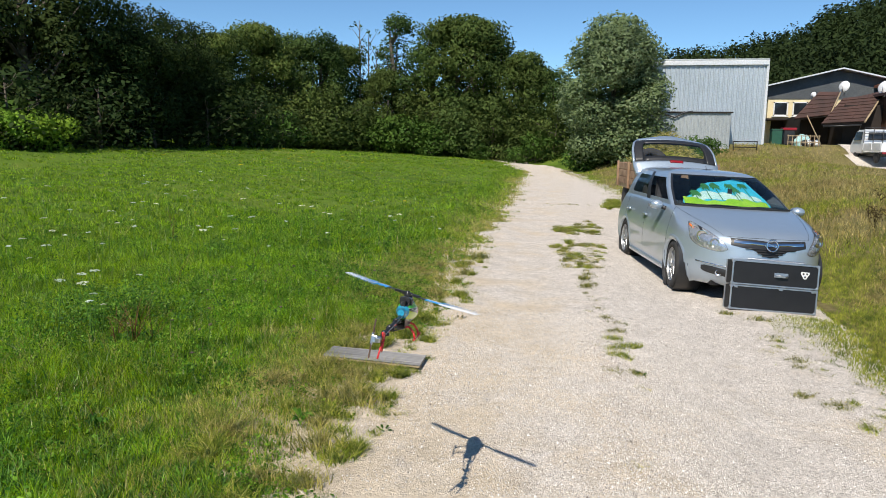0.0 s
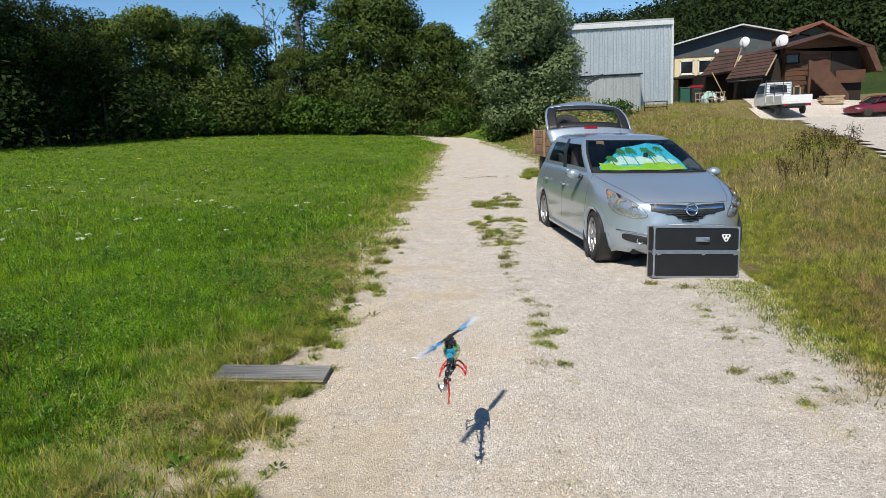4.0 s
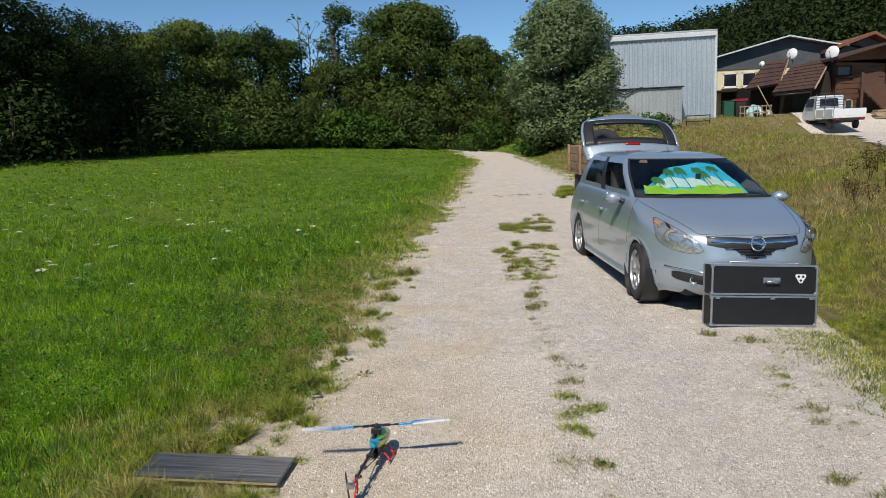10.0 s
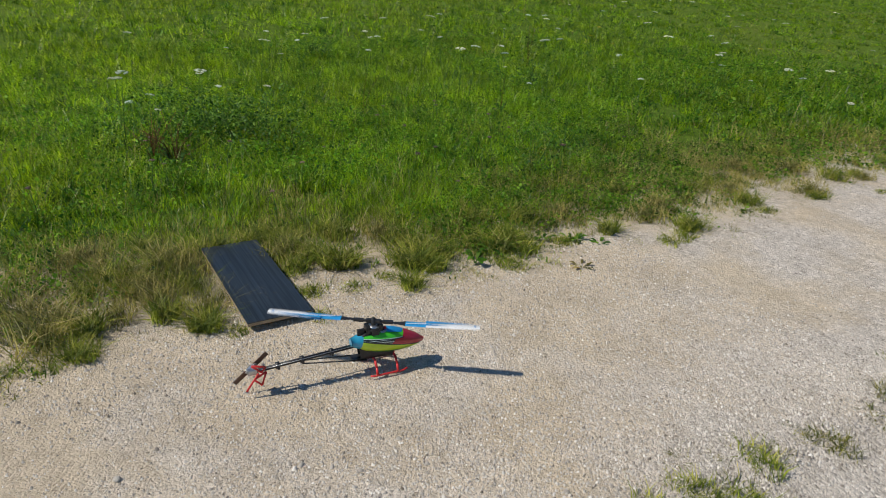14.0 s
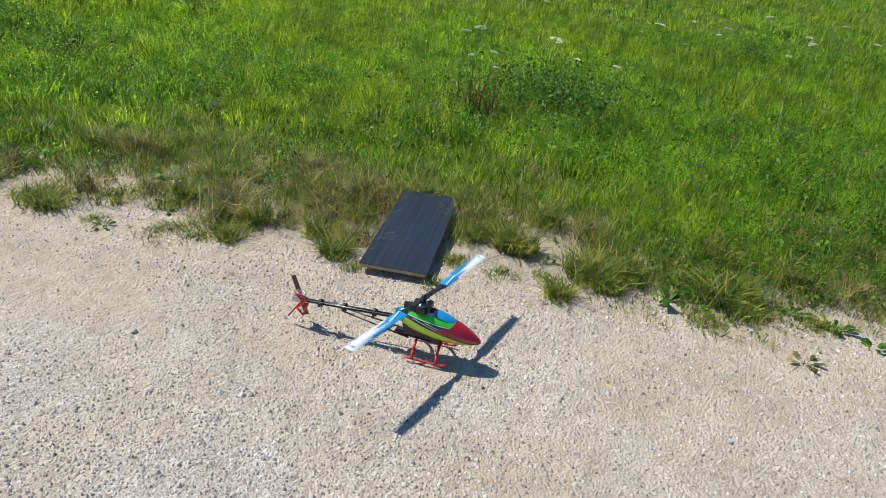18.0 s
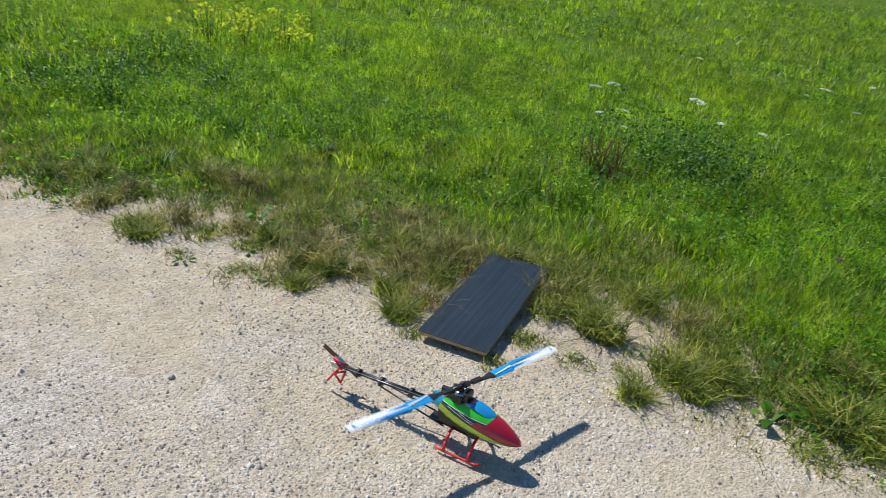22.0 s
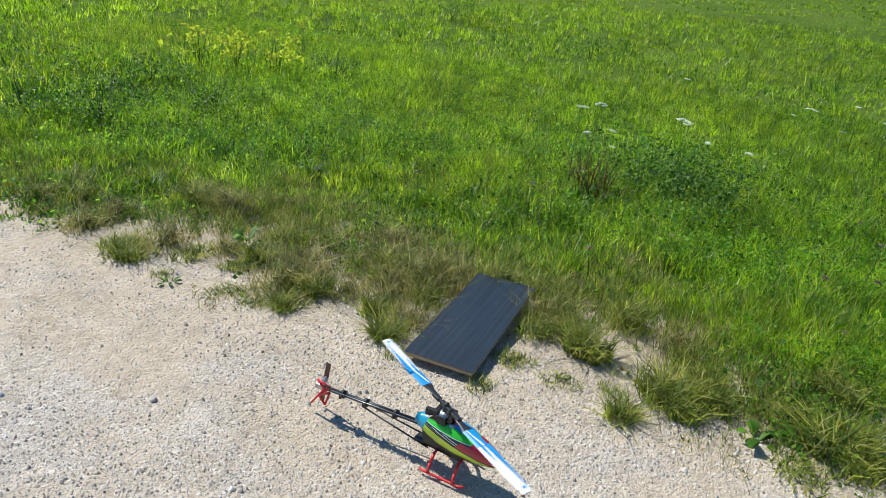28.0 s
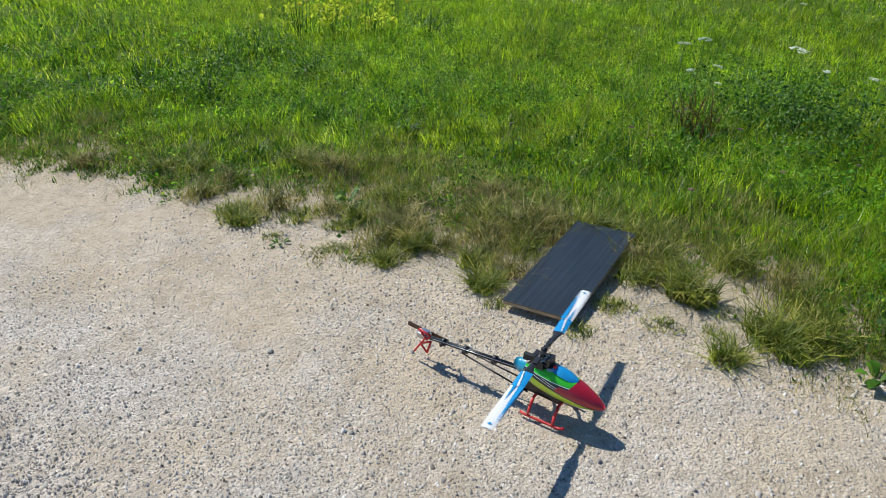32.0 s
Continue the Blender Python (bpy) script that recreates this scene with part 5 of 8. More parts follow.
        def blade_piece(name, ra, rb, mname):
            bmb = B()
            rg = []
            for r in np.linspace(ra, rb, 5):
                c = float(np.interp(r, [0.06, 0.085, 0.11, 0.35, 0.362], [0.014, 0.018, 0.033, 0.033, 0.028]))
                rg.append([bmb.verts.new(p) for p in section(r, c, -0.003)])
            for a, b in zip(rg, rg[1:]):
                for i in range(6):
                    bmb.faces.new((a[i], a[(i + 1) % 6], b[(i + 1) % 6], b[i]))
            bmb.faces.new(rg[0])
            bmb.faces.new(rg[-1][::-1])
            part(name, bmb, MAT[mname], blade)
        blade_piece("blade_root", 0.06, 0.11, "carbon")
        blade_piece("blade_inner", 0.11, 0.18, "blade_blue")
        blade_piece("blade_outer", 0.18, 0.362, "blade_white")
        lz = lambda r: 0.006 * ((r - 0.06) / 0.3) ** 2
        for r0, r1, u0, u1 in ((0.178, 0.345, 0.002, 0.0155), (0.178, 0.25, -0.012, -0.004)):
            for up in (1, -1):
                stp = B()
                zz = 0.0045 if up > 0 else -0.0042
                plate(stp, [(s * r0, s * u0, zz + lz(r0)), (s * r1, s * (u0 + u1) / 2, zz + lz(r1)), (s * r0, s * u1, zz + lz(r0))], 0.0003, (0, 0, up))
                part("blade_stripe", stp, MAT["blade_blue"], blade)
        wt = B()
        stripe = [(s * 0.112, s * -0.012, 0.0046), (s * 0.18, s * -0.004, 0.0048), (s * 0.18, s * 0.002, 0.0048), (s * 0.112, s * -0.009, 0.0046)]
        plate(wt, stripe, 0.0003, (0, 0, 1))
        part("blade_stripe", wt, MAT["blade_white"], blade)
        dot = B()
        lathe(dot, [(0, 0.0), (0.0045, 0.0)], 10, pose(s * 0.345, s * -0.002, lz(0.345) + 0.0036))
        part("blade_mark", dot, MAT["blade_blue"], blade)
    tail = new("tail_rotor")
    tail.parent = heli
    tail.matrix_basis = pose(-0.022, -0.412, 0.084)
    for s in (-1, 1):
        tb = B()
        box(tb, (0, s * 0.044, 0), (0.003, 0.054, 0.016), None, 0.0012)
        part("tail_blade", tb, MAT["tail_brown"], tail, "dark brown tail rotor blade")
    th = B()
    box(th, (0.008, 0, 0), (0.024, 0.026, 0.016), None, 0.003)
    box(th, (0.0, 0, 0), (0.008, 0.046, 0.008), None, 0.002)
    part("tail_hub", th, MAT["steel"], tail)
    return heli, rotor, tail


HELI, ROTOR, TAIL = build_helicopter()
for piece in HELI.children_recursive:
    if piece.type == "MESH":
        piece.data.transform(Matrix.Scale(1.04, 4))


# ------------------------------------------------------------ transmitter held by the pilot
def build_transmitter():
    """A handheld transmitter: case, sticks and the thick black aerial that swings into view once."""
    tx = thing("radio_transmitter", None, "black handheld radio transmitter with a thick aerial", "transmitter")
    c = B()
    box(c, (0.0, -0.27, -0.0), (0.19, 0.15, 0.05), None, 0.018)
    part("casing", c, MAT["plastic"], tx)
    for x in (-0.05, 0.05):
        k = B()
        lathe(k, [(0.004, 0.025), (0.004, 0.05), (0.007, 0.052), (0.007, 0.06), (0, 0.061)], 12, pose(x, -0.27, 0))
        part("stick", k, MAT["steel"], tx)
    a = B()
    prof = [(0.0, 0.0), (0.0045, -0.001), (0.0062, -0.006), (0.0068, -0.03), (0.0095, -0.12), (0.0105, -0.128), (0.0098, -0.132), (0.0098, -0.152), (0.0105, -0.155), (0.0125, -0.175), (0.016, -0.2)]
    lathe(a, prof, 20, pose(0, 0, 0, -90, 0, 0))
    part("aerial", a, MAT["carbon"], tx, "thick black aerial")
    return tx


TX = build_transmitter()


# ------------------------------------------------------------ buildings on the bank
def ribbed(bm, x0, x1, z0, z1, y, pitch=0.28, depth=0.04):
    """Trapezoid sheet, ribs upright, facing -y."""
    xs, ds = [], []
    x = x0
    while x < x1:
        for f, d in ((0.0, 0), (0.55, 0), (0.65, depth), (0.9, depth)):
            if x + f * pitch <= x1:
                xs.append(x + f * pitch)
                ds.append(d)
        x += pitch
    xs.append(x1)
    ds.append(0)
    lo = [bm.verts.new((a, y - d, z0)) for a, d in zip(xs, ds)]
    hi = [bm.verts.new((a, y - d, z1)) for a, d in zip(xs, ds)]
    for i in range(len(xs) - 1):
        bm.faces.new((lo[i], lo[i + 1], hi[i + 1], hi[i]))
    return bm


def build_shed():
    shed = thing("metal_shed", pose(0, 0, 0), "tall grey shed clad in corrugated sheet metal", "shed")
    bm = B()
    box(bm, (6.3, 50.1, 4.3), (8.8, 9.9, 5.0))
    part("wall", bm, MAT["corrugated_old"], shed)
    part("front_cladding", ribbed(B(), 1.9, 10.65, 1.6, 6.55, 45.1), MAT["corrugated"], shed)
    fl = B()
    box(fl, (6.27, 45.05, 6.66), (8.9, 0.24, 0.26), None, 0.02)
    part("roof_flashing", fl, MAT["flashing"], shed)
    rf = B()
    box(rf, (6.3, 50.1, 6.86), (9.0, 10.1, 0.1), None, 0.02)
    part("roof", rf, MAT["corrugated_old"], shed)
    cn = B()
    box(cn, (10.72, 45.08, 4.2), (0.14, 0.16, 5.2), None, 0.02)
    part("corner_trim", cn, MAT["flashing"], shed)
    lean = B()
    box(lean, (5.2, 44.35, 2.6), (6.8, 1.3, 2.0))
    part("lean_to", lean, MAT["corrugated_old"], shed)
    part("lean_to_cladding", ribbed(B(), 1.8, 8.6, 1.5, 3.62, 43.68, 0.2, 0.03), MAT["corrugated_old"], shed)
    lr = B()
    box(lr, (5.2, 44.3, 3.67), (7.0, 1.5, 0.07), None, 0.01)
    part("lean_to_roof", lr, MAT["timber_dark"], shed, "dark roof edge")
    cable = B()
    tube(cable, [(4.0, 43.6, 3.75), (5.0, 43.55, 3.5), (5.4, 43.55, 3.35), (5.9, 43.55, 3.62), (6.4, 43.6, 3.72)], [0.05] * 5, 6)
    part("hanging_hose", cable, MAT["plastic"], shed)
    bench = thing("trestle", pose(9.4, 43.2, float(land(9.4, 43.2))) @ Matrix.Scale(0.72, 4), "low grey metal trestle before the shed", "trestle")
    for a, b in (((-0.9, 0, 0), (-0.9, 0, 0.75)), ((0.9, 0, 0), (0.9, 0, 0.75)), ((-0.95, 0, 0.75), (0.95, 0, 0.75)), ((-0.9, 0, 0.3), (0.9, 0, 0.3))):
        part("rail", tube(B(), [a, b], [0.04, 0.04], 8), MAT["plastic"], bench)


def gable_roof(bm, x0, x1, y0, y1, z_eave0, z_ridge, z_eave1, xr, thick=0.18):
    """Two slopes with the ridge along y at xr."""
    plate(bm, [(x0, y0, z_eave0), (xr, y0, z_ridge), (xr, y1, z_ridge), (x0, y1, z_eave0)], thick, (0, 0, 1))
    plate(bm, [(xr, y0, z_ridge), (x1, y0, z_eave1), (x1, y1, z_eave1), (xr, y1, z_ridge)], thick, (0, 0, 1))
    return bm


def window(parent, x, y, z, w, h, frame_mat="label", sill=True, bars=1):
    win = new("window")
    win.parent = parent
    p = B()
    box(p, (x, y - 0.02, z), (w, 0.05, h))
    part("pane", p, MAT["pane_dark"], win)
    fr = B()
    for dx in [-w / 2, w / 2] + [w * (k / (bars + 1) - 0.5) for k in range(1, bars + 1)]:
        box(fr, (x + dx, y - 0.05, z), (0.09, 0.08, h + 0.09))
    for dz in (-h / 2, h / 2):
        box(fr, (x, y - 0.05, z + dz), (w + 0.09, 0.08, 0.09))
    part("frame", fr, MAT[frame_mat], win)
    if sill:
        si = B()
        box(si, (x, y - 0.1, z - h / 2 - 0.08), (w + 0.25, 0.2, 0.06))
        part("sill", si, MAT[frame_mat], win)


def build_cream_house():
    h = thing("cream_house", pose(0, 0, 0), "cream plastered house with a grey shingled gable", "house")
    y = 57.0
    wall = B()
    box(wall, (17.6, y + 4, 4.0), (8.2, 8, 4.4))
    part("wall", wall, MAT["cream"], h)
    gab = B()
    plate(gab, [(13.2, y - 0.05, 6.15), (22.5, y - 0.05, 6.15), (22.5, y - 0.05, 6.4), (18.2, y - 0.05, 7.35), (13.2, y - 0.05, 6.2)], 0.3, (0, 1, 0))
    plate(gab, [(13.2, y - 0.06, 5.3), (22.0, y - 0.06, 5.3), (22.0, y - 0.06, 6.2), (13.2, y - 0.06, 6.2)], 0.2, (0, 1, 0))
    part("gable", gab, MAT["slate"], h, "dark grey shingled gable")
    rf = B()
    gable_roof(rf, 12.9, 23.2, y - 0.7, y + 9, 6.1, 7.4, 6.25, 18.3, 0.1)
    part("roof", rf, MAT["flashing"], h, "pale roof edge")
    window(h, 14.4, y, 4.55, 0.95, 0.95, "label", True, 0)
    window(h, 15.75, y, 4.55, 0.95, 0.95, "label", True, 0)
    can = B()
    box(can, (15.6, y - 0.9, 3.72), (5.0, 1.8, 0.14), None, 0.02)
    part("canopy_roof", can, MAT["timber_dark"], h)
    # shade below the porch roof, laid on the wall as a dark panel
    low = B()
    box(low, (15.8, y - 0.04, 2.8), (4.0, 0.14, 1.7))
    part("porch_shade", low, MAT["timber_dark"], h)
    part("downpipe", tube(B(), [(13.3, y - 0.08, 2.0), (13.3, y - 0.08, 6.1)], [0.05, 0.05], 8), MAT["flashing"], h)


def tiled(parent, corners, mname, rows=7, cols=9):
    """A roof slope: deck with courses of tile that overlap. corners: eave a, eave b, ridge b, ridge a."""
    a, b, c, d = [Vector(p) for p in corners]
    nrm = (b - a).cross(d - a).normalized()
    if nrm.z < 0:
        nrm = -nrm
    for r in range(rows):
        s0, s1 = r / rows, (r + 1.12) / rows
        bm = B()
        for k in range(cols):
            u0, u1 = k / cols + 0.004, (k + 1) / cols - 0.004
            p = [a.lerp(b, u0).lerp(d.lerp(c, u0), s0) + nrm * 0.07, a.lerp(b, u1).lerp(d.lerp(c, u1), s0) + nrm * 0.07,
                 a.lerp(b, u1).lerp(d.lerp(c, u1), min(s1, 1)) + nrm * 0.02, a.lerp(b, u0).lerp(d.lerp(c, u0), min(s1, 1)) + nrm * 0.02]
            plate(bm, p, 0.05, nrm)
        part("tile_course", bm, MAT[mname], parent)
    deck = B()
    plate(deck, [a, b, c, d], 0.04, nrm * -1)
    part("roof_deck", deck, MAT["timber_dark"], parent)


def build_chalet():
    ch = thing("wooden_chalet", pose(0, 0, 0), "brown timber chalet with tiled roofs and an outside stair", "chalet")
    y = 48.3
    w = B()
    box(w, (20.9, y + 3.5, 3.0), (4.7, 7, 3.8))
    plate(w, [(18.55, y, 4.85), (23.25, y, 4.5), (23.25, y, 4.75), (20.7, y, 5.6), (18.55, y, 5.1)], 0.3, (0, 1, 0))
    part("wall", w, MAT["timber"], ch)
    low = B()
    box(low, (15.9, y + 5.6, 2.5), (2.8, 4.4, 2.6))
    part("low_wall", low, MAT["timber_dark"], ch)
    lw = B()
    box(lw, (17.4, y + 2.6, 2.9), (2.2, 4, 3.0))
    part("side_wall", lw, MAT["timber_dark"], ch)
    for k in range(10):
        bd = B()
        box(bd, (19.95, y - 0.03, 1.45 + k * 0.32), (2.7, 0.05, 0.29), None, 0.01)
        part("wall_board", bd, MAT["timber"], ch)
    # flat near-black panel on the wall stands for the shade under the gable
    shade = B()
    box(shade, (22.3, y - 0.02, 3.0), (1.9, 0.08, 3.2))
    part("recess_shade", shade, MAT["timber_dark"], ch, "dark panel painted as the shade under the gable")
    tiled(ch, [(13.75, 50.5, 3.5), (15.75, 50.0, 3.75), (17.3, 53.5, 5.5), (16.0, 53.5, 5.5)], "tile_brown", 6, 7)
    tiled(ch, [(14.6, 47.5, 3.1), (16.85, 47.0, 3.25), (18.75, 50.0, 5.1), (16.5, 50.0, 4.85)], "tile_brown", 8, 9)
    for a, b in (((15.8, 49.95, 3.8), (17.35, 53.4, 5.55)), ((16.9, 46.95, 3.3), (18.8, 49.95, 5.16))):
        part("verge_board", tube(B(), [a, b], [0.06, 0.06], 6), MAT["wood_raw"], ch)
    rf = B()
    gable_roof(rf, 18.2, 23.4, y - 1.2, y + 7.5, 4.95, 5.6, 4.6, 20.7, 0.16)
    part("roof", rf, MAT["tile_brown"], ch)
    st = B()
    plate(st, [(22.9, y - 1.2, 4.75), (23.4, y - 1.2, 4.62), (24.0, y - 1.2, 3.2), (23.6, y - 1.2, 3.25)], 4.0, (0, 1, 0))
    part("eave_side", st, MAT["timber"], ch)
    back = B()
    gable_roof(back, 20.6, 27.0, y + 7, y + 14, 6.05, 7.1, 5.1, 23.6, 0.2)
    part("rear_roof", back, MAT["tile_red"], ch, "red tiled rear roof")
    bw = B()
    plate(bw, [(21.1, y + 8, 2), (26.4, y + 8, 2), (26.4, y + 8, 5.2), (23.6, y + 8, 7.0), (21.1, y + 8, 6.0)], 0.3, (0, 1, 0))
    part("rear_gable", bw, MAT["slate"], ch)
    window(ch, 18.95, y - 0.03, 4.3, 0.8, 0.55, "timber_dark", True, 0)
    window(ch, 19.1, y - 0.03, 2.15, 0.8, 0.8, "wood_raw", False, 1)
    # outside stair with a boarded side
    side = B()
    plate(side, [(19.6, y - 1.3, 4.0), (20.3, y - 1.3, 4.0), (22.0, y - 1.3, 1.9), (22.0, y - 1.3, 1.2), (21.5, y - 1.3, 1.2), (19.6, y - 1.3, 3.1)], 0.08, (0, 1, 0))
    part("stair_side", side, MAT["timber"], ch, "boarded stair side")
    post = B()
    box(post, (19.55, y - 1.3, 2.65), (0.14, 0.14, 2.9))
    part("post", post, MAT["timber"], ch)
    for k in range(9):
        sp = B()
        box(sp, (19.9 + 0.24 * k, y - 0.8, 3.5 - 0.26 * k), (0.3, 0.9, 0.05))
        part("stair_tread", sp, MAT["timber_dark"], ch)
    rail = B()
    box(rail, (22.4, y - 0.4, 3.0), (1.8, 0.1, 0.8))
    part("balcony_rail", rail, MAT["timber"], ch)
    gutter = B()
    tube(gutter, [(14.7, 47.4, 3.0), (16.7, 46.95, 3.1), (16.8, 47.6, 2.5), (16.8, 47.7, 1.4)], [0.06] * 4, 8)
    part("gutter", gutter, MAT["plastic"], ch)
    for x, yy, z, r in ((18.52, 49.0, 5.5, 0.42), (16.79, 51.0, 5.73, 0.36), (15.5, 53.0, 5.32, 0.2)):
        d = thing("satellite_dish", pose(x, yy, z, -12, 0, -48), "white satellite dish on the chalet's roof", "satellite dish", "dishes on the chalet")
        part("reflector", lathe(B(), [(0, 0.1), (r * 0.4, 0.085), (r * 0.75, 0.045), (r, 0.0), (r * 1.02, -0.01), (r, -0.03), (r * 0.4, 0.06)], 24, pose(0, 0, 0, 90, 0, 0)), MAT["dish"], d)
        part("arm", tube(B(), [(0, -0.02, -r), (0, -0.5 * r, -0.4 * r), (0, -0.8 * r, 0)], [0.02] * 3, 6), MAT["steel"], d)
        part("mount", tube(B(), [(0, 0.1, -0.02), (0, 0.2, -r - 0.2)], [0.035, 0.035], 8), MAT["steel"], d)


def shell(rows, round_off):
    """A closed hull along x from rows of (x, half width, low z, high z), its corners rounded."""
    bm, rings = B(), []
    for x, w, lo, hi in rows:
        m, h = (lo + hi) / 2, (hi - lo) / 2
        k = 1 - round_off
        rings.append([bm.verts.new((x, w * math.copysign(abs(math.cos(t)) ** k, math.cos(t)), m + h * math.copysign(abs(math.sin(t)) ** k, math.sin(t)))) for t in np.arange(20) * math.pi / 10])
    for a, b in zip(rings, rings[1:]):
        for i in range(20):
            bm.faces.new((a[i], a[(i + 1) % 20], b[(i + 1) % 20], b[i])).smooth = True
    bm.faces.new(rings[0])
    bm.faces.new(rings[-1][::-1])
    bmesh.ops.recalc_face_normals(bm, faces=bm.faces[:])
    return bm


def build_vehicles():
    gz = lambda x, y: float(land(x, y)) + 0.03
    t = thing("pickup_truck", pose(16.4, 42.9, gz(16.4, 42.9) - 0.02, 0, 0, 3), "small white flatbed truck parked before the chalet", "truck")
    cabm = B()
    plate(cabm, [(-0.76, 0.35, 0.5), (-0.76, 2.0, 0.5), (-0.76, 2.06, 0.95), (-0.72, 1.72, 1.28), (-0.68, 1.36, 1.82), (-0.68, 0.42, 1.84), (-0.74, 0.36, 1.2)], 1.5, (1, 0, 0))
    bmesh.ops.bevel(cabm, geom=cabm.edges[:], offset=0.05, segments=2, affect="EDGES")
    part("cab", cabm, MAT["white_paint"], t)
    for y0, y1, y2 in ((0.5, 1.6, 1.34),):
        cw = B()
        plate(cw, [(-0.765, y0, 1.24), (-0.765, y1, 1.24), (-0.725, y2, 1.7), (-0.725, y0, 1.7)], 0.02, (-1, 0, 0))
        part("cab_window", cw, MAT["pane_dark"], t)
    bw = B()
    plate(bw, [(-0.5, 0.345, 1.25), (0.5, 0.345, 1.25), (0.46, 0.4, 1.68), (-0.46, 0.4, 1.68)], 0.03, (0, -1, 0))
    part("rear_pane", bw, MAT["pane_dark"], t)
    bed = B()
    box(bed, (0, -0.95, 0.66), (1.62, 2.4, 0.1), None, 0.01)
    part("load_floor", bed, MAT["white_paint"], t)
    for s in (-1, 1):
        sb = B()
        box(sb, (s * 0.79, -0.95, 0.88), (0.04, 2.36, 0.36), None, 0.01)
        for yy in (-2.0, -0.95, 0.12):
            box(sb, (s * 0.815, yy, 0.88), (0.03, 0.07, 0.38), None, 0.006)
        part("side_board", sb, MAT["white_paint"], t)
    tb = B()
    box(tb, (0, -2.14, 0.88), (1.62, 0.04, 0.36), None, 0.01)
    part("tail_board", tb, MAT["white_paint"], t)
    bar = B()
    box(bar, (0, -2.12, 0.52), (1.5, 0.08, 0.14), None, 0.01)
    part("tail_bar", bar, MAT["plastic"], t)
    for x in (-0.62, 0.62):
        lp = B()
        box(lp, (x, -2.17, 0.53), (0.24, 0.05, 0.1), None, 0.01)
        part("lamp", lp, MAT["red_lamp"], t)
    fr = B()
    for z in (1.3, 1.6, 1.93):
        tube(fr, [(-0.74, 0.26, z), (0.74, 0.26, z)], [0.022, 0.022], 6)
    for x in (-0.74, -0.25, 0.25, 0.74):
        tube(fr, [(x, 0.26, 0.7), (x, 0.26, 1.93)], [0.022, 0.022], 6)
    part("load_rack", fr, MAT["plastic"], t)
    ch = B()
    box(ch, (0, 0.0, 0.42), (0.8, 3.6, 0.16))
    part("chassis", ch, MAT["plastic"], t)
    for yy in (1.35, -1.35):
        for x in (-0.66, 0.66):
            part("wheel", lathe(B(), [(0, -0.09), (0.17, -0.09), (0.28, -0.06), (0.28, 0.06), (0.17, 0.09), (0, 0.09)], 20, pose(x, yy, 0.28, 0, 90, 0)), MAT["rubber"], t)
    for (x, y, rz, mname, nm, lab) in ((21.75, 42.9, 14, "maroon", "saloon_car", "dark red saloon car parked at the chalet"), (24.9, 45.5, 30, "white_paint", "estate_car", "white car parked beside the chalet")):
        c = thing(nm, pose(x, y, gz(x, y) - 0.05, 0, 0, rz) @ Matrix.Scale(0.85, 4), lab, "car")
        # nose at -x: width, sill and top height along the body, rounded across
        hull = [(-2.1, 0.55, 0.38, 0.6), (-2.0, 0.7, 0.3, 0.7), (-1.7, 0.8, 0.27, 0.78), (-1.2, 0.83, 0.26, 0.85), (-0.7, 0.84, 0.26, 0.92), (0.6, 0.84, 0.26, 0.95), (1.3, 0.83, 0.27, 0.97), (1.8, 0.79, 0.3, 0.94), (2.05, 0.7, 0.35, 0.86), (2.12, 0.55, 0.42, 0.75)]
        part("body", shell(hull, 0.3), MAT[mname], c)
        house = [(-0.85, 0.72, 0.88, 0.93), (-0.55, 0.7, 0.88, 1.12), (-0.15, 0.65, 0.88, 1.34), (0.3, 0.62, 0.88, 1.4), (0.8, 0.62, 0.88, 1.37), (1.2, 0.66, 0.88, 1.2), (1.5, 0.7, 0.88, 0.99)]
        part("window_band", shell(house, 0.2), MAT["pane_dark"], c)
        lid = [(-0.28, 0.56, 1.3, 1.33), (-0.1, 0.6, 1.32, 1.385), (0.3, 0.62, 1.34, 1.42), (0.8, 0.6, 1.32, 1.395), (1.02, 0.57, 1.28, 1.32)]
        part("roof", shell(lid, 0.15), MAT[mname], c)
        for sd in (-1, 1):
            for p, q in (((-0.8, 0.93), (-0.2, 1.35)), ((0.28, 0.93), (0.3, 1.38)), ((1.42, 0.97), (0.95, 1.34))):
                part("pillar", tube(B(), [(p[0], sd * 0.735, p[1]), (q[0], sd * 0.625, q[1])], [0.035, 0.03], 6), MAT[mname], c)
            hl = B()
            box(hl, (-1.98, sd * 0.58, 0.62), (0.16, 0.26, 0.13), None, 0.04)
            part("headlight", hl, MAT["reflector"], c)
            tl = B()
            box(tl, (2.04, sd * 0.58, 0.74), (0.14, 0.24, 0.14), None, 0.04)
            part("tail_light", tl, MAT["red_lamp"], c)
            for x in (-1.3, 1.3):
                part("wheel", lathe(B(), [(0, -0.09), (0.18, -0.09), (0.3, -0.06), (0.3, 0.06), (0.18, 0.09), (0, 0.09)], 20, pose(x, sd * 0.76, 0.3, 90, 0, 0)), MAT["rubber"], c)


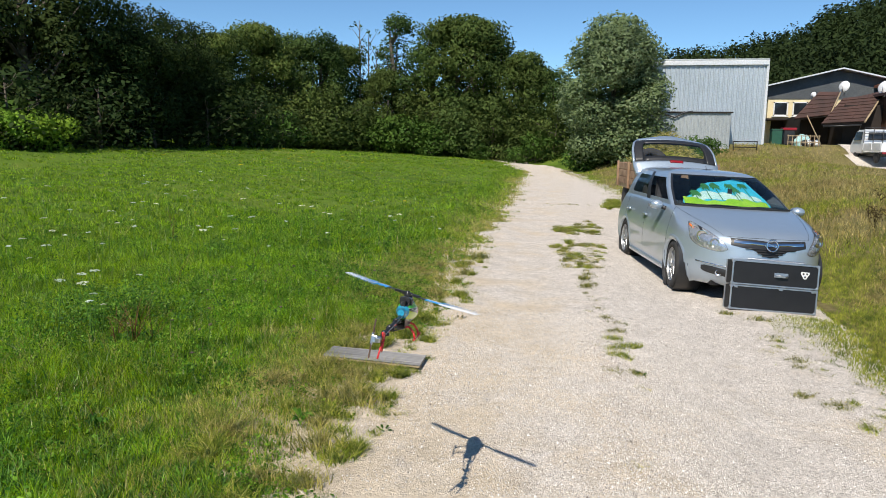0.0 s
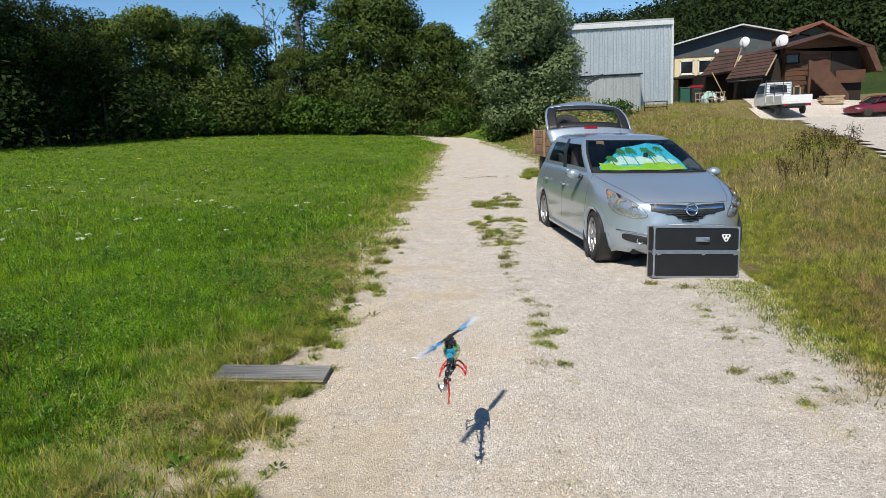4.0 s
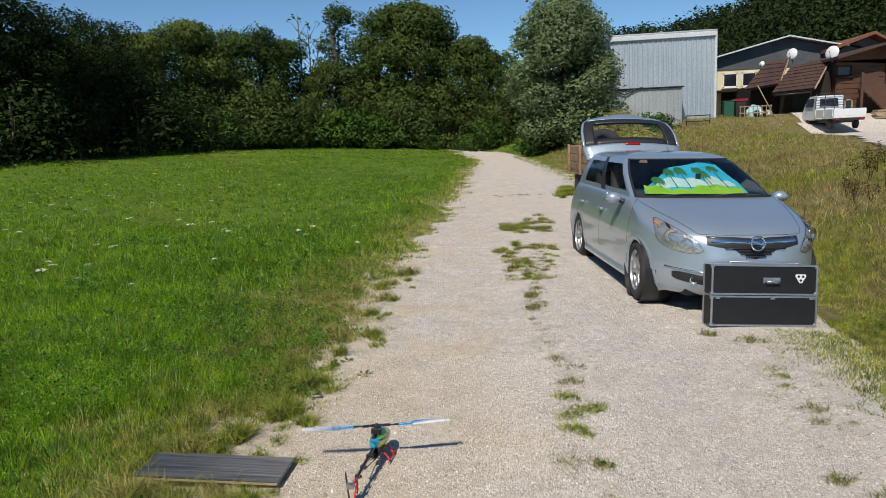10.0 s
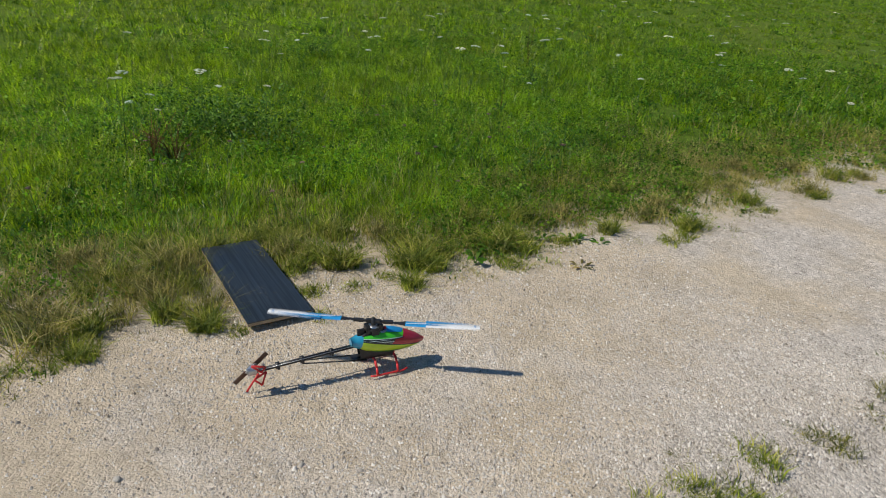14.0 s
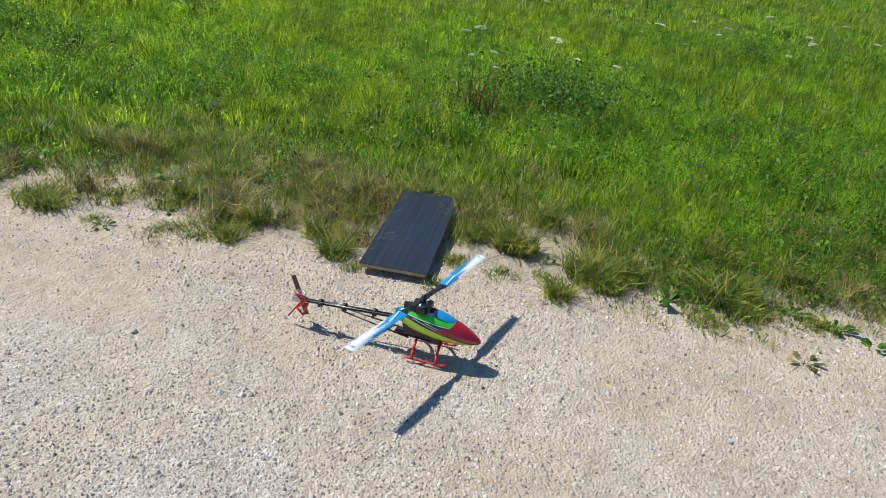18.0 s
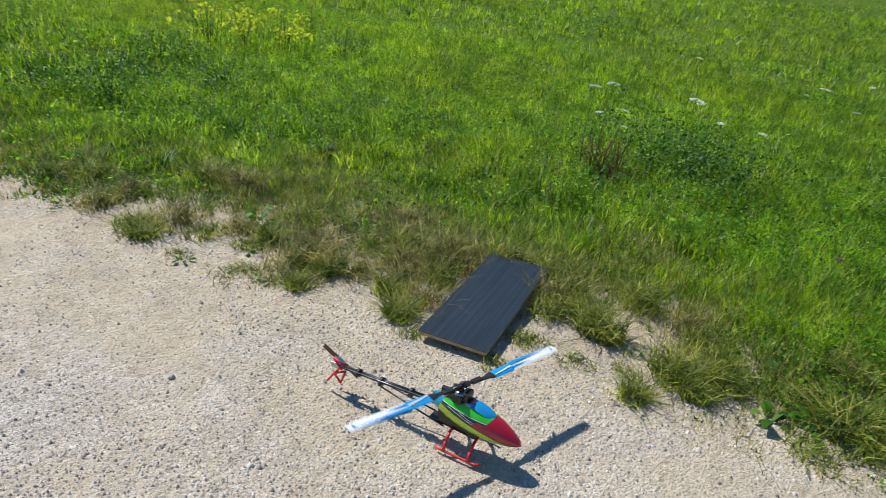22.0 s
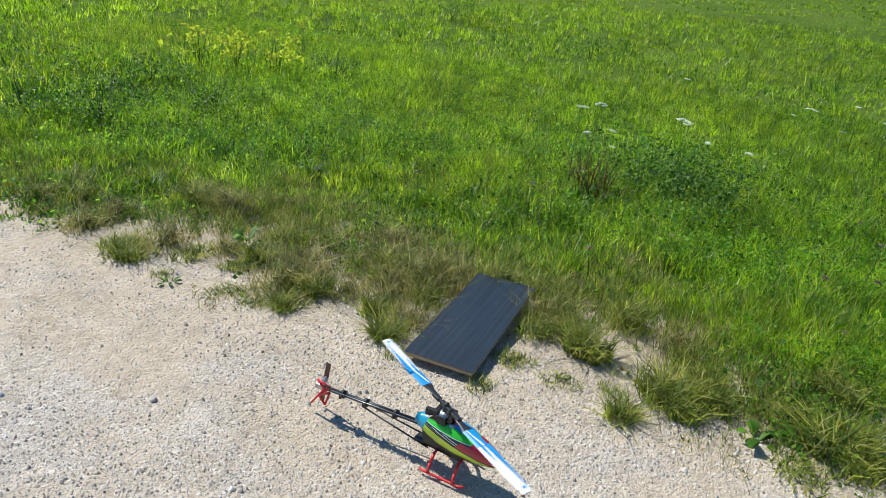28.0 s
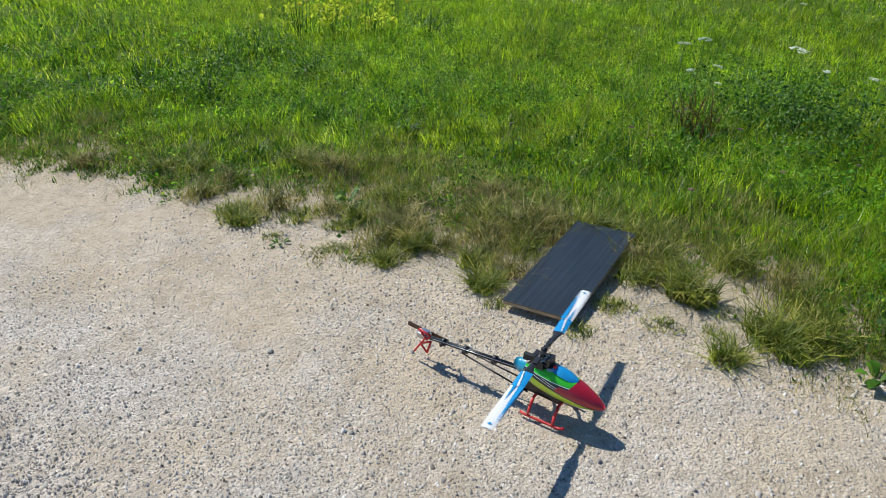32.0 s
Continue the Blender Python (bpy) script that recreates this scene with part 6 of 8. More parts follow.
def build_yard_clutter():
    g = lambda x, y: float(land(x, y))
    x, y = 11.75, 46.3
    b = thing("wheelie_bin", pose(x, y, g(x, y)), "green plastic bin by the shed", "bin")
    bm = B()
    box(bm, (0, 0, 0.45), (0.6, 0.6, 0.9), None, 0.05)
    part("tub", bm, MAT["green_bin"], b)
    lid = B()
    box(lid, (0, 0, 0.94), (0.66, 0.66, 0.07), None, 0.02)
    part("lid", lid, MAT["green_bin"], b)
    b2 = thing("wheelie_bin", pose(x + 0.75, y + 0.2, g(x, y)), "dark bin with a red lid by the shed", "bin")
    bm = B()
    box(bm, (0, 0, 0.45), (0.6, 0.6, 0.9), None, 0.05)
    part("tub", bm, MAT["plastic"], b2)
    lid = B()
    box(lid, (0, 0, 0.98), (0.8, 0.66, 0.16), None, 0.04)
    part("lid", lid, MAT["red_lamp"], b2)
    heap = thing("tarpaulin_heap", pose(13.3, 46.4, g(13.3, 46.4) - 0.1) @ Matrix.Scale(0.75, 4), "turquoise tarpaulin thrown over a heap of bags", "tarpaulin")
    rng = random.Random(8)
    bm = B()
    bmesh.ops.create_icosphere(bm, subdivisions=3, radius=1.0)
    for v in bm.verts:
        k = 1 + 0.3 * noise.noise(v.co * 2.1) + 0.12 * noise.noise(v.co * 6)
        v.co = Vector((v.co.x * 0.8 * k, v.co.y * 0.5 * k, max(-0.02, v.co.z * 0.95 * k)))
    part("cover", bm, MAT["tarp"], heap)
    for k in range(4):
        bg = B()
        bmesh.ops.create_icosphere(bg, subdivisions=2, radius=0.32)
        for v in bg.verts:
            v.co *= 1 + 0.25 * noise.noise(v.co * 5 + Vector((k, 0, 0)))
        bmesh.ops.translate(bg, vec=(0.1 + 0.3 * k, -0.35, 0.25), verts=bg.verts)
        part("bag", bg, MAT["label"] if k % 2 else MAT["plastic"], heap)
    fence = thing("wooden_crate_frame", pose(13.27, 45.8, g(13.27, 45.8) - 0.2) @ Matrix.Scale(0.62, 4), "raw wooden slatted frame round the heap", "frame")
    for k in range(8):
        p = B()
        box(p, (-1.5 + 0.4 * k, 0, 0.75), (0.07, 0.05, 1.5))
        part("slat", p, MAT["wood_raw"], fence)
    for z in (0.2, 0.8, 1.4):
        p = B()
        box(p, (-0.1, -0.05, z), (3.0, 0.05, 0.08))
        part("rail", p, MAT["wood_raw"], fence)
    part("prop", tube(B(), [(1.8, 0, 0), (0.2, 0.6, 3.4)], [0.05, 0.05], 6), MAT["wood_raw"], fence)
    pl = thing("timber_stack", pose(20.2, 45.4, g(20.2, 45.4)), "pale sawn boards stacked by the chalet", "timber")
    for k in range(4):
        p = B()
        box(p, (0.1 * (k % 2), 0, 0.08 + 0.13 * k), (1.25, 0.7, 0.11), None, 0.01)
        part("board", p, MAT["wood_raw"], pl)


def build_cart():
    """Old wooden farm trailer on the verge behind the hatchback."""
    x, y = 2.27, 15.6
    c = thing("farm_trailer", pose(x, y, float(land(x, y)), 0, 0, 8), "old wooden farm trailer loaded with hay and a tyre", "trailer")
    for s, yy in ((-1, -1.4), (1, 1.4)):
        for k in range(3):
            b = B()
            box(b, (0.05, yy, 0.84 + 0.165 * k), (1.5, 0.05, 0.155), None, 0.01)
            part("end_board", b, MAT["rust"], c)
    for s in (-1, 1):
        for k in range(3):
            b = B()
            box(b, (0.05 + s * 0.75, 0, 0.84 + 0.165 * k), (0.05, 2.8, 0.155), None, 0.01)
            part("side_board", b, MAT["rust"], c)
        for yy in (-1.3, 0, 1.3):
            b = B()
            box(b, (0.05 + s * 0.79, yy, 0.98), (0.05, 0.09, 0.6), None, 0.01)
            part("stake", b, MAT["rust"], c)
        for yy in (-0.8, 0.9):
            part("wheel", lathe(B(), [(0, -0.09), (0.2, -0.09), (0.36, -0.06), (0.36, 0.06), (0.2, 0.09), (0, 0.09)], 22, pose(0.05 + s * 0.62, yy, 0.36, 0, 90, 0)), MAT["rubber"], c)
    f = B()
    box(f, (0.05, 0, 0.72), (1.5, 2.8, 0.1))
    part("floor_frame", f, MAT["wood_raw"], c)
    t = thing("spare_tyre", pose(x - 0.3, y - 0.95, float(land(x, y)) + 1.3, 50, 12, 0), "worn black tyre on the trailer's load", "tyre")
    part("tread", lathe(B(), [(0.18, -0.08), (0.3, -0.1), (0.34, -0.05), (0.34, 0.05), (0.3, 0.1), (0.18, 0.08), (0.18, -0.08)], 26), MAT["rubber"], t)
    h = thing("hay_load", pose(x + 0.1, y + 0.3, float(land(x, y)) + 0.8, 0, 0, 8), "loose dry hay on the trailer", "hay")
    rng = np.random.RandomState(4)
    n = 5000
    p = rng.randn(n, 3) * (0.35, 0.7, 0.12)
    p[:, 0] = np.clip(p[:, 0], -0.68, 0.68)
    p[:, 1] = np.clip(p[:, 1], -1.5, 1.0)
    p[:, 2] = 0.48 + 0.36 * rng.rand(n) * np.exp(-(p[:, 0] / 0.5) ** 2 - (p[:, 1] / 1.2) ** 2) * 2
    d = rng.randn(n, 3) * (1, 1, 0.4)
    d /= np.linalg.norm(d, axis=1)[:, None]
    s = np.cross(d, rng.randn(n, 3)) * 0.006
    q = d * rng.uniform(0.08, 0.2, (n, 1))
    v = np.stack([p - s, p + s, p + q], 1).reshape(-1, 3)
    sheet("straw", v, np.arange(3 * n).reshape(-1, 3), MAT["grass_dry"], h)
    core = B()
    bmesh.ops.create_icosphere(core, subdivisions=3, radius=1.0)
    for vv in core.verts:
        k = 1 + 0.2 * noise.noise(vv.co * 3)
        vv.co = Vector((vv.co.x * 0.66 * k, vv.co.y * 1.2 * k, 0.3 + vv.co.z * 0.45 * k))
    part("hay_core", core, MAT["grass_tuft"], h)


build_shed()
build_cream_house()
build_chalet()
build_vehicles()
build_yard_clutter()
build_cart()


# ------------------------------------------------------------ trees
def leaf_cloud(rng, blobs, per, size, droop=0.0):
    """Leaf sprays as small bent quads over the blobs (centre, radii)."""
    P, S = [], []
    for c, r in blobs:
        n = int(per * (r[0] * r[1] * r[2]) ** (2 / 3) / 0.6)
        d = rng.randn(n, 3)
        d /= np.linalg.norm(d, axis=1)[:, None]
        k = rng.uniform(0.55, 1.08, (n, 1)) ** 0.6
        P.append(np.array(c) + d * k * np.array(r) + rng.randn(n, 3) * 0.08 * r[0])
        S.append(d)
    P, D = np.concatenate(P), np.concatenate(S)
    n = len(P)
    nrm = D + rng.randn(n, 3) * 0.7 + (0, 0, 0.35)
    nrm /= np.linalg.norm(nrm, axis=1)[:, None]
    a = np.cross(nrm, rng.randn(n, 3))
    a /= np.linalg.norm(a, axis=1)[:, None]
    b = np.cross(nrm, a)
    s = size * rng.uniform(0.55, 1.3, (n, 1))
    bend = nrm * s * 0.25
    v = np.stack([P - a * s, P - b * s * 0.55 - bend * 0.5, P + a * s - bend, P + b * s * 0.55 + bend * 0.3], 1)
    v[:, 2, 2] -= droop * s[:, 0]
    out = D * 0.9 + nrm * 0.2 + (0, 0, 0.35)
    out /= np.linalg.norm(out, axis=1)[:, None]
    return v.reshape(-1, 3), np.arange(4 * n).reshape(-1, 4), np.repeat(out, 4, 0)


def crown_blobs(rng, h, w, low, n, squash=0.8, lean=(0, 0)):
    out = []
    for i in range(n):
        t = rng.uniform(0, 1)
        z = h * (low + (1 - low) * (0.06 + 0.86 * t))
        rad = w * (math.sin(math.pi * min(1, 0.16 + 0.8 * t)) ** 0.7)
        a = rng.uniform(0, 2 * math.pi)
        k = rad * math.sqrt(rng.uniform(0.08, 1.0)) * 0.82
        r = w * rng.uniform(0.24, 0.42)
        out.append(((k * math.cos(a) + lean[0] * t, k * math.sin(a) + lean[1] * t, z), (r, r, r * squash)))
    return out


def tree_meshes(seed, h, w, low, n, per, size, mat, squash=0.8, droop=0.0):
    """Bark and leaf meshes for one kind of tree, at the origin."""
    rng = np.random.RandomState(seed)
    blobs = crown_blobs(rng, h, w, low, n, squash)
    v, f, out = leaf_cloud(rng, blobs, per, size, droop)
    crown = sheet("crown", v, f, mat, None, True, out)
    bm = B()
    lean = rng.randn(2) * 0.03 * h
    mid = [(0, 0, -0.3), (lean[0] * 0.3, lean[1] * 0.3, h * 0.3), (lean[0] * 0.7, lean[1] * 0.6, h * 0.6), (lean[0], lean[1], h * 0.88)]
    tube(bm, mid, [0.024 * h, 0.018 * h, 0.011 * h, 0.003 * h], 8)
    for c, r in blobs[:16]:
        z0 = max(h * 0.15, c[2] - 0.25 * h * rng.uniform(0.5, 1))
        p0 = Vector((lean[0] * z0 / h, lean[1] * z0 / h, z0))
        p2 = Vector(c)
        p1 = p0.lerp(p2, 0.5) + Vector((0, 0, -0.03 * h))
        tube(bm, [p0, p1, p2], [0.009 * h, 0.006 * h, 0.002 * h], 6)
    trunk = part("trunk", bm, MAT["bark"])
    data = (trunk.data, crown.data)
    for o in (trunk, crown):
        bpy.data.objects.remove(o)
    return data


def plant_tree(data, x, y, scale, turn, name, label, group, z=None, wide=1.0):
    z = float(land(x, y)) if z is None else z
    t = thing(name, pose(x, y, z, 0, 0, turn), label, "tree", group)
    for nm, me in zip(("trunk", "crown"), data):
        o = new(nm, me)
        o.parent = t
        o.scale = (scale * wide, scale * wide, scale)
    return t


ALDER = tree_meshes(11, 13.0, 3.3, 0.12, 52, 155, 0.127, MAT["leaf_oak"])
ASH = tree_meshes(12, 15.0, 2.7, 0.2, 40, 155, 0.127, MAT["leaf_oak"], 0.9)
WILLOW = tree_meshes(13, 11.0, 3.6, 0.05, 52, 160, 0.128, MAT["leaf_willow"], 0.75, 0.6)
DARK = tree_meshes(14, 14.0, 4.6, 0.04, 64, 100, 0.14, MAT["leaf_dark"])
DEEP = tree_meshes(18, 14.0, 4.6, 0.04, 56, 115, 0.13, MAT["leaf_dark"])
BUSH = tree_meshes(15, 4.0, 2.6, 0.0, 30, 130, 0.12, MAT["leaf_willow"], 0.8)
SCRUB = tree_meshes(16, 2.4, 2.0, 0.0, 22, 130, 0.13, MAT["leaf_hedge"], 0.8)
LIME = tree_meshes(20, 2.2, 1.9, 0.0, 20, 130, 0.12, MAT["leaf_lime"], 0.7)
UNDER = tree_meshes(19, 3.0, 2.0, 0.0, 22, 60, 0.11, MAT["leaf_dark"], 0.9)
SILVER = tree_meshes(17, 8.8, 2.75, 0.0, 130, 330, 0.1, MAT["leaf_silver"], 0.85)


def at_bearing(az, dist):
    return 0.8 + dist * math.sin(radians(az)), -0.3 + dist * math.cos(radians(az))


def build_trees():
    rng = random.Random(21)
    # bearing, distance, kind, height, label
    front = [(-3.4, 67, ALDER, 7.4), (-5.0, 68, WILLOW, 8.1), (-6.0, 68, WILLOW, 9.4), (-7.7, 69, ALDER, 10.7), (-9.4, 69, WILLOW, 12.1), (-11.2, 70, WILLOW, 12.4), (-12.9, 71, ALDER, 11.8), (-15.5, 71, ASH, 12.7), (-16.8, 69, WILLOW, 7.2), (-20.1, 70, WILLOW, 9.1), (-21.9, 67, ALDER, 9.8), (-24.0, 66, WILLOW, 9.1), (-25.7, 63, WILLOW, 7.9), (-26.9, 61, WILLOW, 9.1), (-28.7, 59, ALDER, 8.4), (-30.0, 57, WILLOW, 7.7)]
    for az, d, kind, h in front:
        x, y = at_bearing(az, d)
        base = {id(ALDER): 13.0, id(WILLOW): 11.0, id(ASH): 15.0}[id(kind)]
        lab = {id(ALDER): "tall green alder at the meadow's far edge", id(WILLOW): "rounded olive-green willow at the meadow's edge", id(ASH): "slim tall ash rising over the wood"}[id(kind)]
        plant_tree(kind, x, y, 1.1 * h / base, rng.uniform(0, 360), "tree", lab, "wood beyond the meadow", wide=1.5 if kind is ASH else 1.2)
    # DARK, DEEP and UNDER leaves carry the wood's shade in their colour
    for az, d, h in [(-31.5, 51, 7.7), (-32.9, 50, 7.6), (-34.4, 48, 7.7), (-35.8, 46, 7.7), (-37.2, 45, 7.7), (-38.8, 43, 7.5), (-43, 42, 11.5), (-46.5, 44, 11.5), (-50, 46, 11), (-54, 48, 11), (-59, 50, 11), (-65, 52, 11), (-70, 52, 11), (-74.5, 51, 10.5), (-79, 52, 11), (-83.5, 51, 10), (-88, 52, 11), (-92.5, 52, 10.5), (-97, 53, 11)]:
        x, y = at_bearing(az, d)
        plant_tree(DARK, x, y, 1.1 * h / 14.0, rng.uniform(0, 360), "tree", "broadleaf tree with the wood's shade in its leaf colour", "wood beyond the meadow", wide=1.1)
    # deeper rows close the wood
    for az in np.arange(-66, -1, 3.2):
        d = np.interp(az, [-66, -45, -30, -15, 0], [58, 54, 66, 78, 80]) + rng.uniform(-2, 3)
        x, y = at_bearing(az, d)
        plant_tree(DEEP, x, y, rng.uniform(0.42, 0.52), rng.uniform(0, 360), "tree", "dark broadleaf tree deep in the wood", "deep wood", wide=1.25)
    # bushes at the foot of the wood
    for az, d, k, s in [(-6.2, 63, SCRUB, 0.6), (-9.0, 64, SCRUB, 0.6), (-12.9, 64, SCRUB, 1.1), (-14.4, 65, SCRUB, 1.4), (-15.9, 65, SCRUB, 1.4), (-17.3, 65, SCRUB, 1.3),
                        (-20.6, 63, BUSH, 1.35), (-22.6, 62, BUSH, 1.3), (-18.8, 66, BUSH, 1.0), (-25.2, 59, SCRUB, 1.2), (-27.5, 55, SCRUB, 1.0), (-11.0, 66, BUSH, 1.3), (-8.2, 66, BUSH, 1.3), (-13.6, 68, BUSH, 1.5), (-15.6, 68, BUSH, 1.3),
                        (-42.5, 37.5, SCRUB, 0.85), (-44.6, 37, SCRUB, 0.9), (-47, 36.5, SCRUB, 0.9), (-4.6, 60, SCRUB, 1.1), (-3.2, 62, BUSH, 1.2)]:
        x, y = at_bearing(az, d)
        plant_tree(k, x, y, s, rng.uniform(0, 360), "bush", "leafy green bush at the foot of the wood", "bushes along the wood", wide=1.05)
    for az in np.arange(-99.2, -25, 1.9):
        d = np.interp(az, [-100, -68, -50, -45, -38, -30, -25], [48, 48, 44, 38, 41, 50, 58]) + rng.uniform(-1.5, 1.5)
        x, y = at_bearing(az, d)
        plant_tree(UNDER, x, y, rng.uniform(0.9, 1.4), rng.uniform(0, 360), "bush", "undergrowth with the wood's shade in its leaf colour", "undergrowth of the wood", wide=1.3)
    x, y = at_bearing(1.35, 44.5)
    t = plant_tree(SILVER, x, y, 1.0, 20, "silver_willow", "broad silver-leaved willow beside the track", "", wide=1.28)
    for az, d, s in ((-1.0, 44, 0.7), (3.4, 43.5, 0.6), (4.6, 44, 0.5), (0.6, 46, 0.8)):
        x, y = at_bearing(az, d)
        plant_tree(SCRUB, x, y, s, rng.uniform(0, 360), "bush", "leafy green bush beside the track", "bushes along the track")
    for az, d, s in ((5.6, 34, 0.55), (7.2, 38, 0.5), (8.6, 41.5, 0.45)):
        x, y = at_bearing(az, d)
        plant_tree(SCRUB, x, y, s, rng.uniform(0, 360), "bush", "low weedy bush on the bank", "bushes along the track")
    for az, d, s in ((-41.8, 36.2, 0.75), (-43.4, 36, 0.8), (-45.2, 35.5, 0.75)):
        x, y = at_bearing(az, d)
        plant_tree(LIME, x, y, s, rng.uniform(0, 360), "bush", "light-green leafy bush before the dark wood", "bushes along the wood", wide=1.1)
    # bare thin trees that stand above the willows
    for az, d, h in ((-18.9, 71, 12.4), (-18.2, 72, 11.0), (-17.6, 71, 10.2), (-4.9, 72, 8.6)):
        x, y = at_bearing(az, d)
        t = thing("bare_tree", pose(x, y, float(land(x, y))), "thin half-bare tree above the willows", "tree", "wood beyond the meadow")
        bm = B()
        tube(bm, [(0, 0, 0), (0.1, 0, h * 0.5), (0.0, 0.1, h)], [0.16, 0.1, 0.02], 6)
        tips = []
        for k in range(16):
            z = h * (0.45 + 0.5 * k / 16)
            a = rng.uniform(0, 6.28)
            L = rng.uniform(0.6, 1.3)
            e = Vector((0.05 + L * math.cos(a), L * math.sin(a), z + L * 1.1))
            tube(bm, [(0.05, 0.02, z), e], [0.04, 0.012], 5)
            tips.append((tuple(e), (0.28, 0.28, 0.24)))
        part("trunk", bm, MAT["bark"], t)
        v, f, out = leaf_cloud(np.random.RandomState(int(-az * 10)), tips, 60, 0.16)
        sheet("crown", v, f, MAT["leaf_oak"], t, True, out)


def build_hill():
    """Wooded hill far behind the buildings: a ridge covered with crowns."""
    xs, ys = np.linspace(-30, 420, 90), np.linspace(70, 420, 60)
    X, Y = np.meshgrid(xs, ys)

    def height(X, Y):
        az = np.degrees(np.arctan2(X, Y))
        top = np.interp(az, [-8, 0, 5, 8, 11, 13, 15, 17, 20, 30, 50], [5, 14, 26, 27, 28.5, 31, 35, 40, 45, 58, 70])
        r = np.hypot(X, Y)
        return 2.0 + top * np.clip((r - 140) / 100, 0, 1) ** 0.8 * 0.92
    Z = height(X, Y) - 3
    idx = np.arange(X.size).reshape(X.shape)
    f = np.stack([idx[:-1, :-1], idx[:-1, 1:], idx[1:, 1:], idx[1:, :-1]], -1).reshape(-1, 4)
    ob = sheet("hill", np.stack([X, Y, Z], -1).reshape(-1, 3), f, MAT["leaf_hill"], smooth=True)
    tagged(ob, "far wooded hill behind the buildings", "hill", kind="structure")
    rng = np.random.RandomState(9)
    blobs = []
    while len(blobs) < 820:
        az, r = rng.uniform(3, 38), rng.uniform(150, 262)
        x, y = r * math.sin(radians(az)), r * math.cos(radians(az))
        s = rng.uniform(2.6, 5.4)
        blobs.append(((x, y, float(height(np.array(x), np.array(y))) - 2 + s * 0.5), (s, s, s * rng.uniform(0.9, 1.4))))
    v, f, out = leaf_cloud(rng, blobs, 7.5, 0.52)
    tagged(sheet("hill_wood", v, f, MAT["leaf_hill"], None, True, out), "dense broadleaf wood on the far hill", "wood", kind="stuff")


build_trees()
build_hill()


# ------------------------------------------------------------ grass
def blades(rng, x, y, z, h, w, lean, seg=2, curl=1.0, way=None):
    """Tapered bent blades as triangles. All arrays; lean is how far a tip goes aside, of its height."""
    n = len(x)
    a = rng.uniform(0, 2 * np.pi, n) if way is None else way
    d = np.stack([np.cos(a), np.sin(a)], -1)
    q = rng.uniform(0, 2 * np.pi, n)
    side = np.stack([-np.sin(q), np.cos(q)], -1)
    base = np.stack([x, y], -1)
    ts = np.linspace(0, 1, seg + 1)
    rows = []
    for t in ts[:-1]:
        p = base + d * (lean * h * t ** (1 + curl))[:, None]
        zz = z + h * (t - 0.25 * lean * t * t)
        ww = (w * (1 - 0.55 * t))[:, None]
        rows += [np.c_[p - side * ww, zz], np.c_[p + side * ww, zz]]
    tip = np.c_[base + d * (lean * h)[:, None], z + h * (1 - 0.25 * lean)]
    v = np.stack(rows + [tip], 1)
    k = v.shape[1]
    tri = []
    for s in range(seg - 1):
        tri += [(2 * s, 2 * s + 1, 2 * s + 3), (2 * s, 2 * s + 3, 2 * s + 2)]
    tri.append((2 * seg - 2, 2 * seg - 1, 2 * seg))
    f = (np.arange(n)[:, None, None] * k + np.array(tri)[None]).reshape(-1, 3)
    return v.reshape(-1, 3), f


def fbm(x, y, s, seed):
    """Cheap smooth variation over the ground, 0 to 1."""
    r = np.random.RandomState(seed)
    out = np.zeros_like(x)
    for k in range(5):
        fx, fy, p = r.randn() * s * 1.7 ** k, r.randn() * s * 1.7 ** k, r.uniform(0, 6.28)
        out += np.sin(x * fx + y * fy + p + 1.3 * np.sin(x * fy * 0.7 - y * fx * 0.6 + p * 2)) / 1.35 ** k
    return 0.5 + 0.5 * np.tanh(out / 1.6)


def off_board(x, y, gap=0.0):
    u, v = x + 0.775, y - 3.80
    return ~((np.abs(u) < 0.39 + gap) & (np.abs(v) < 0.135 + gap))


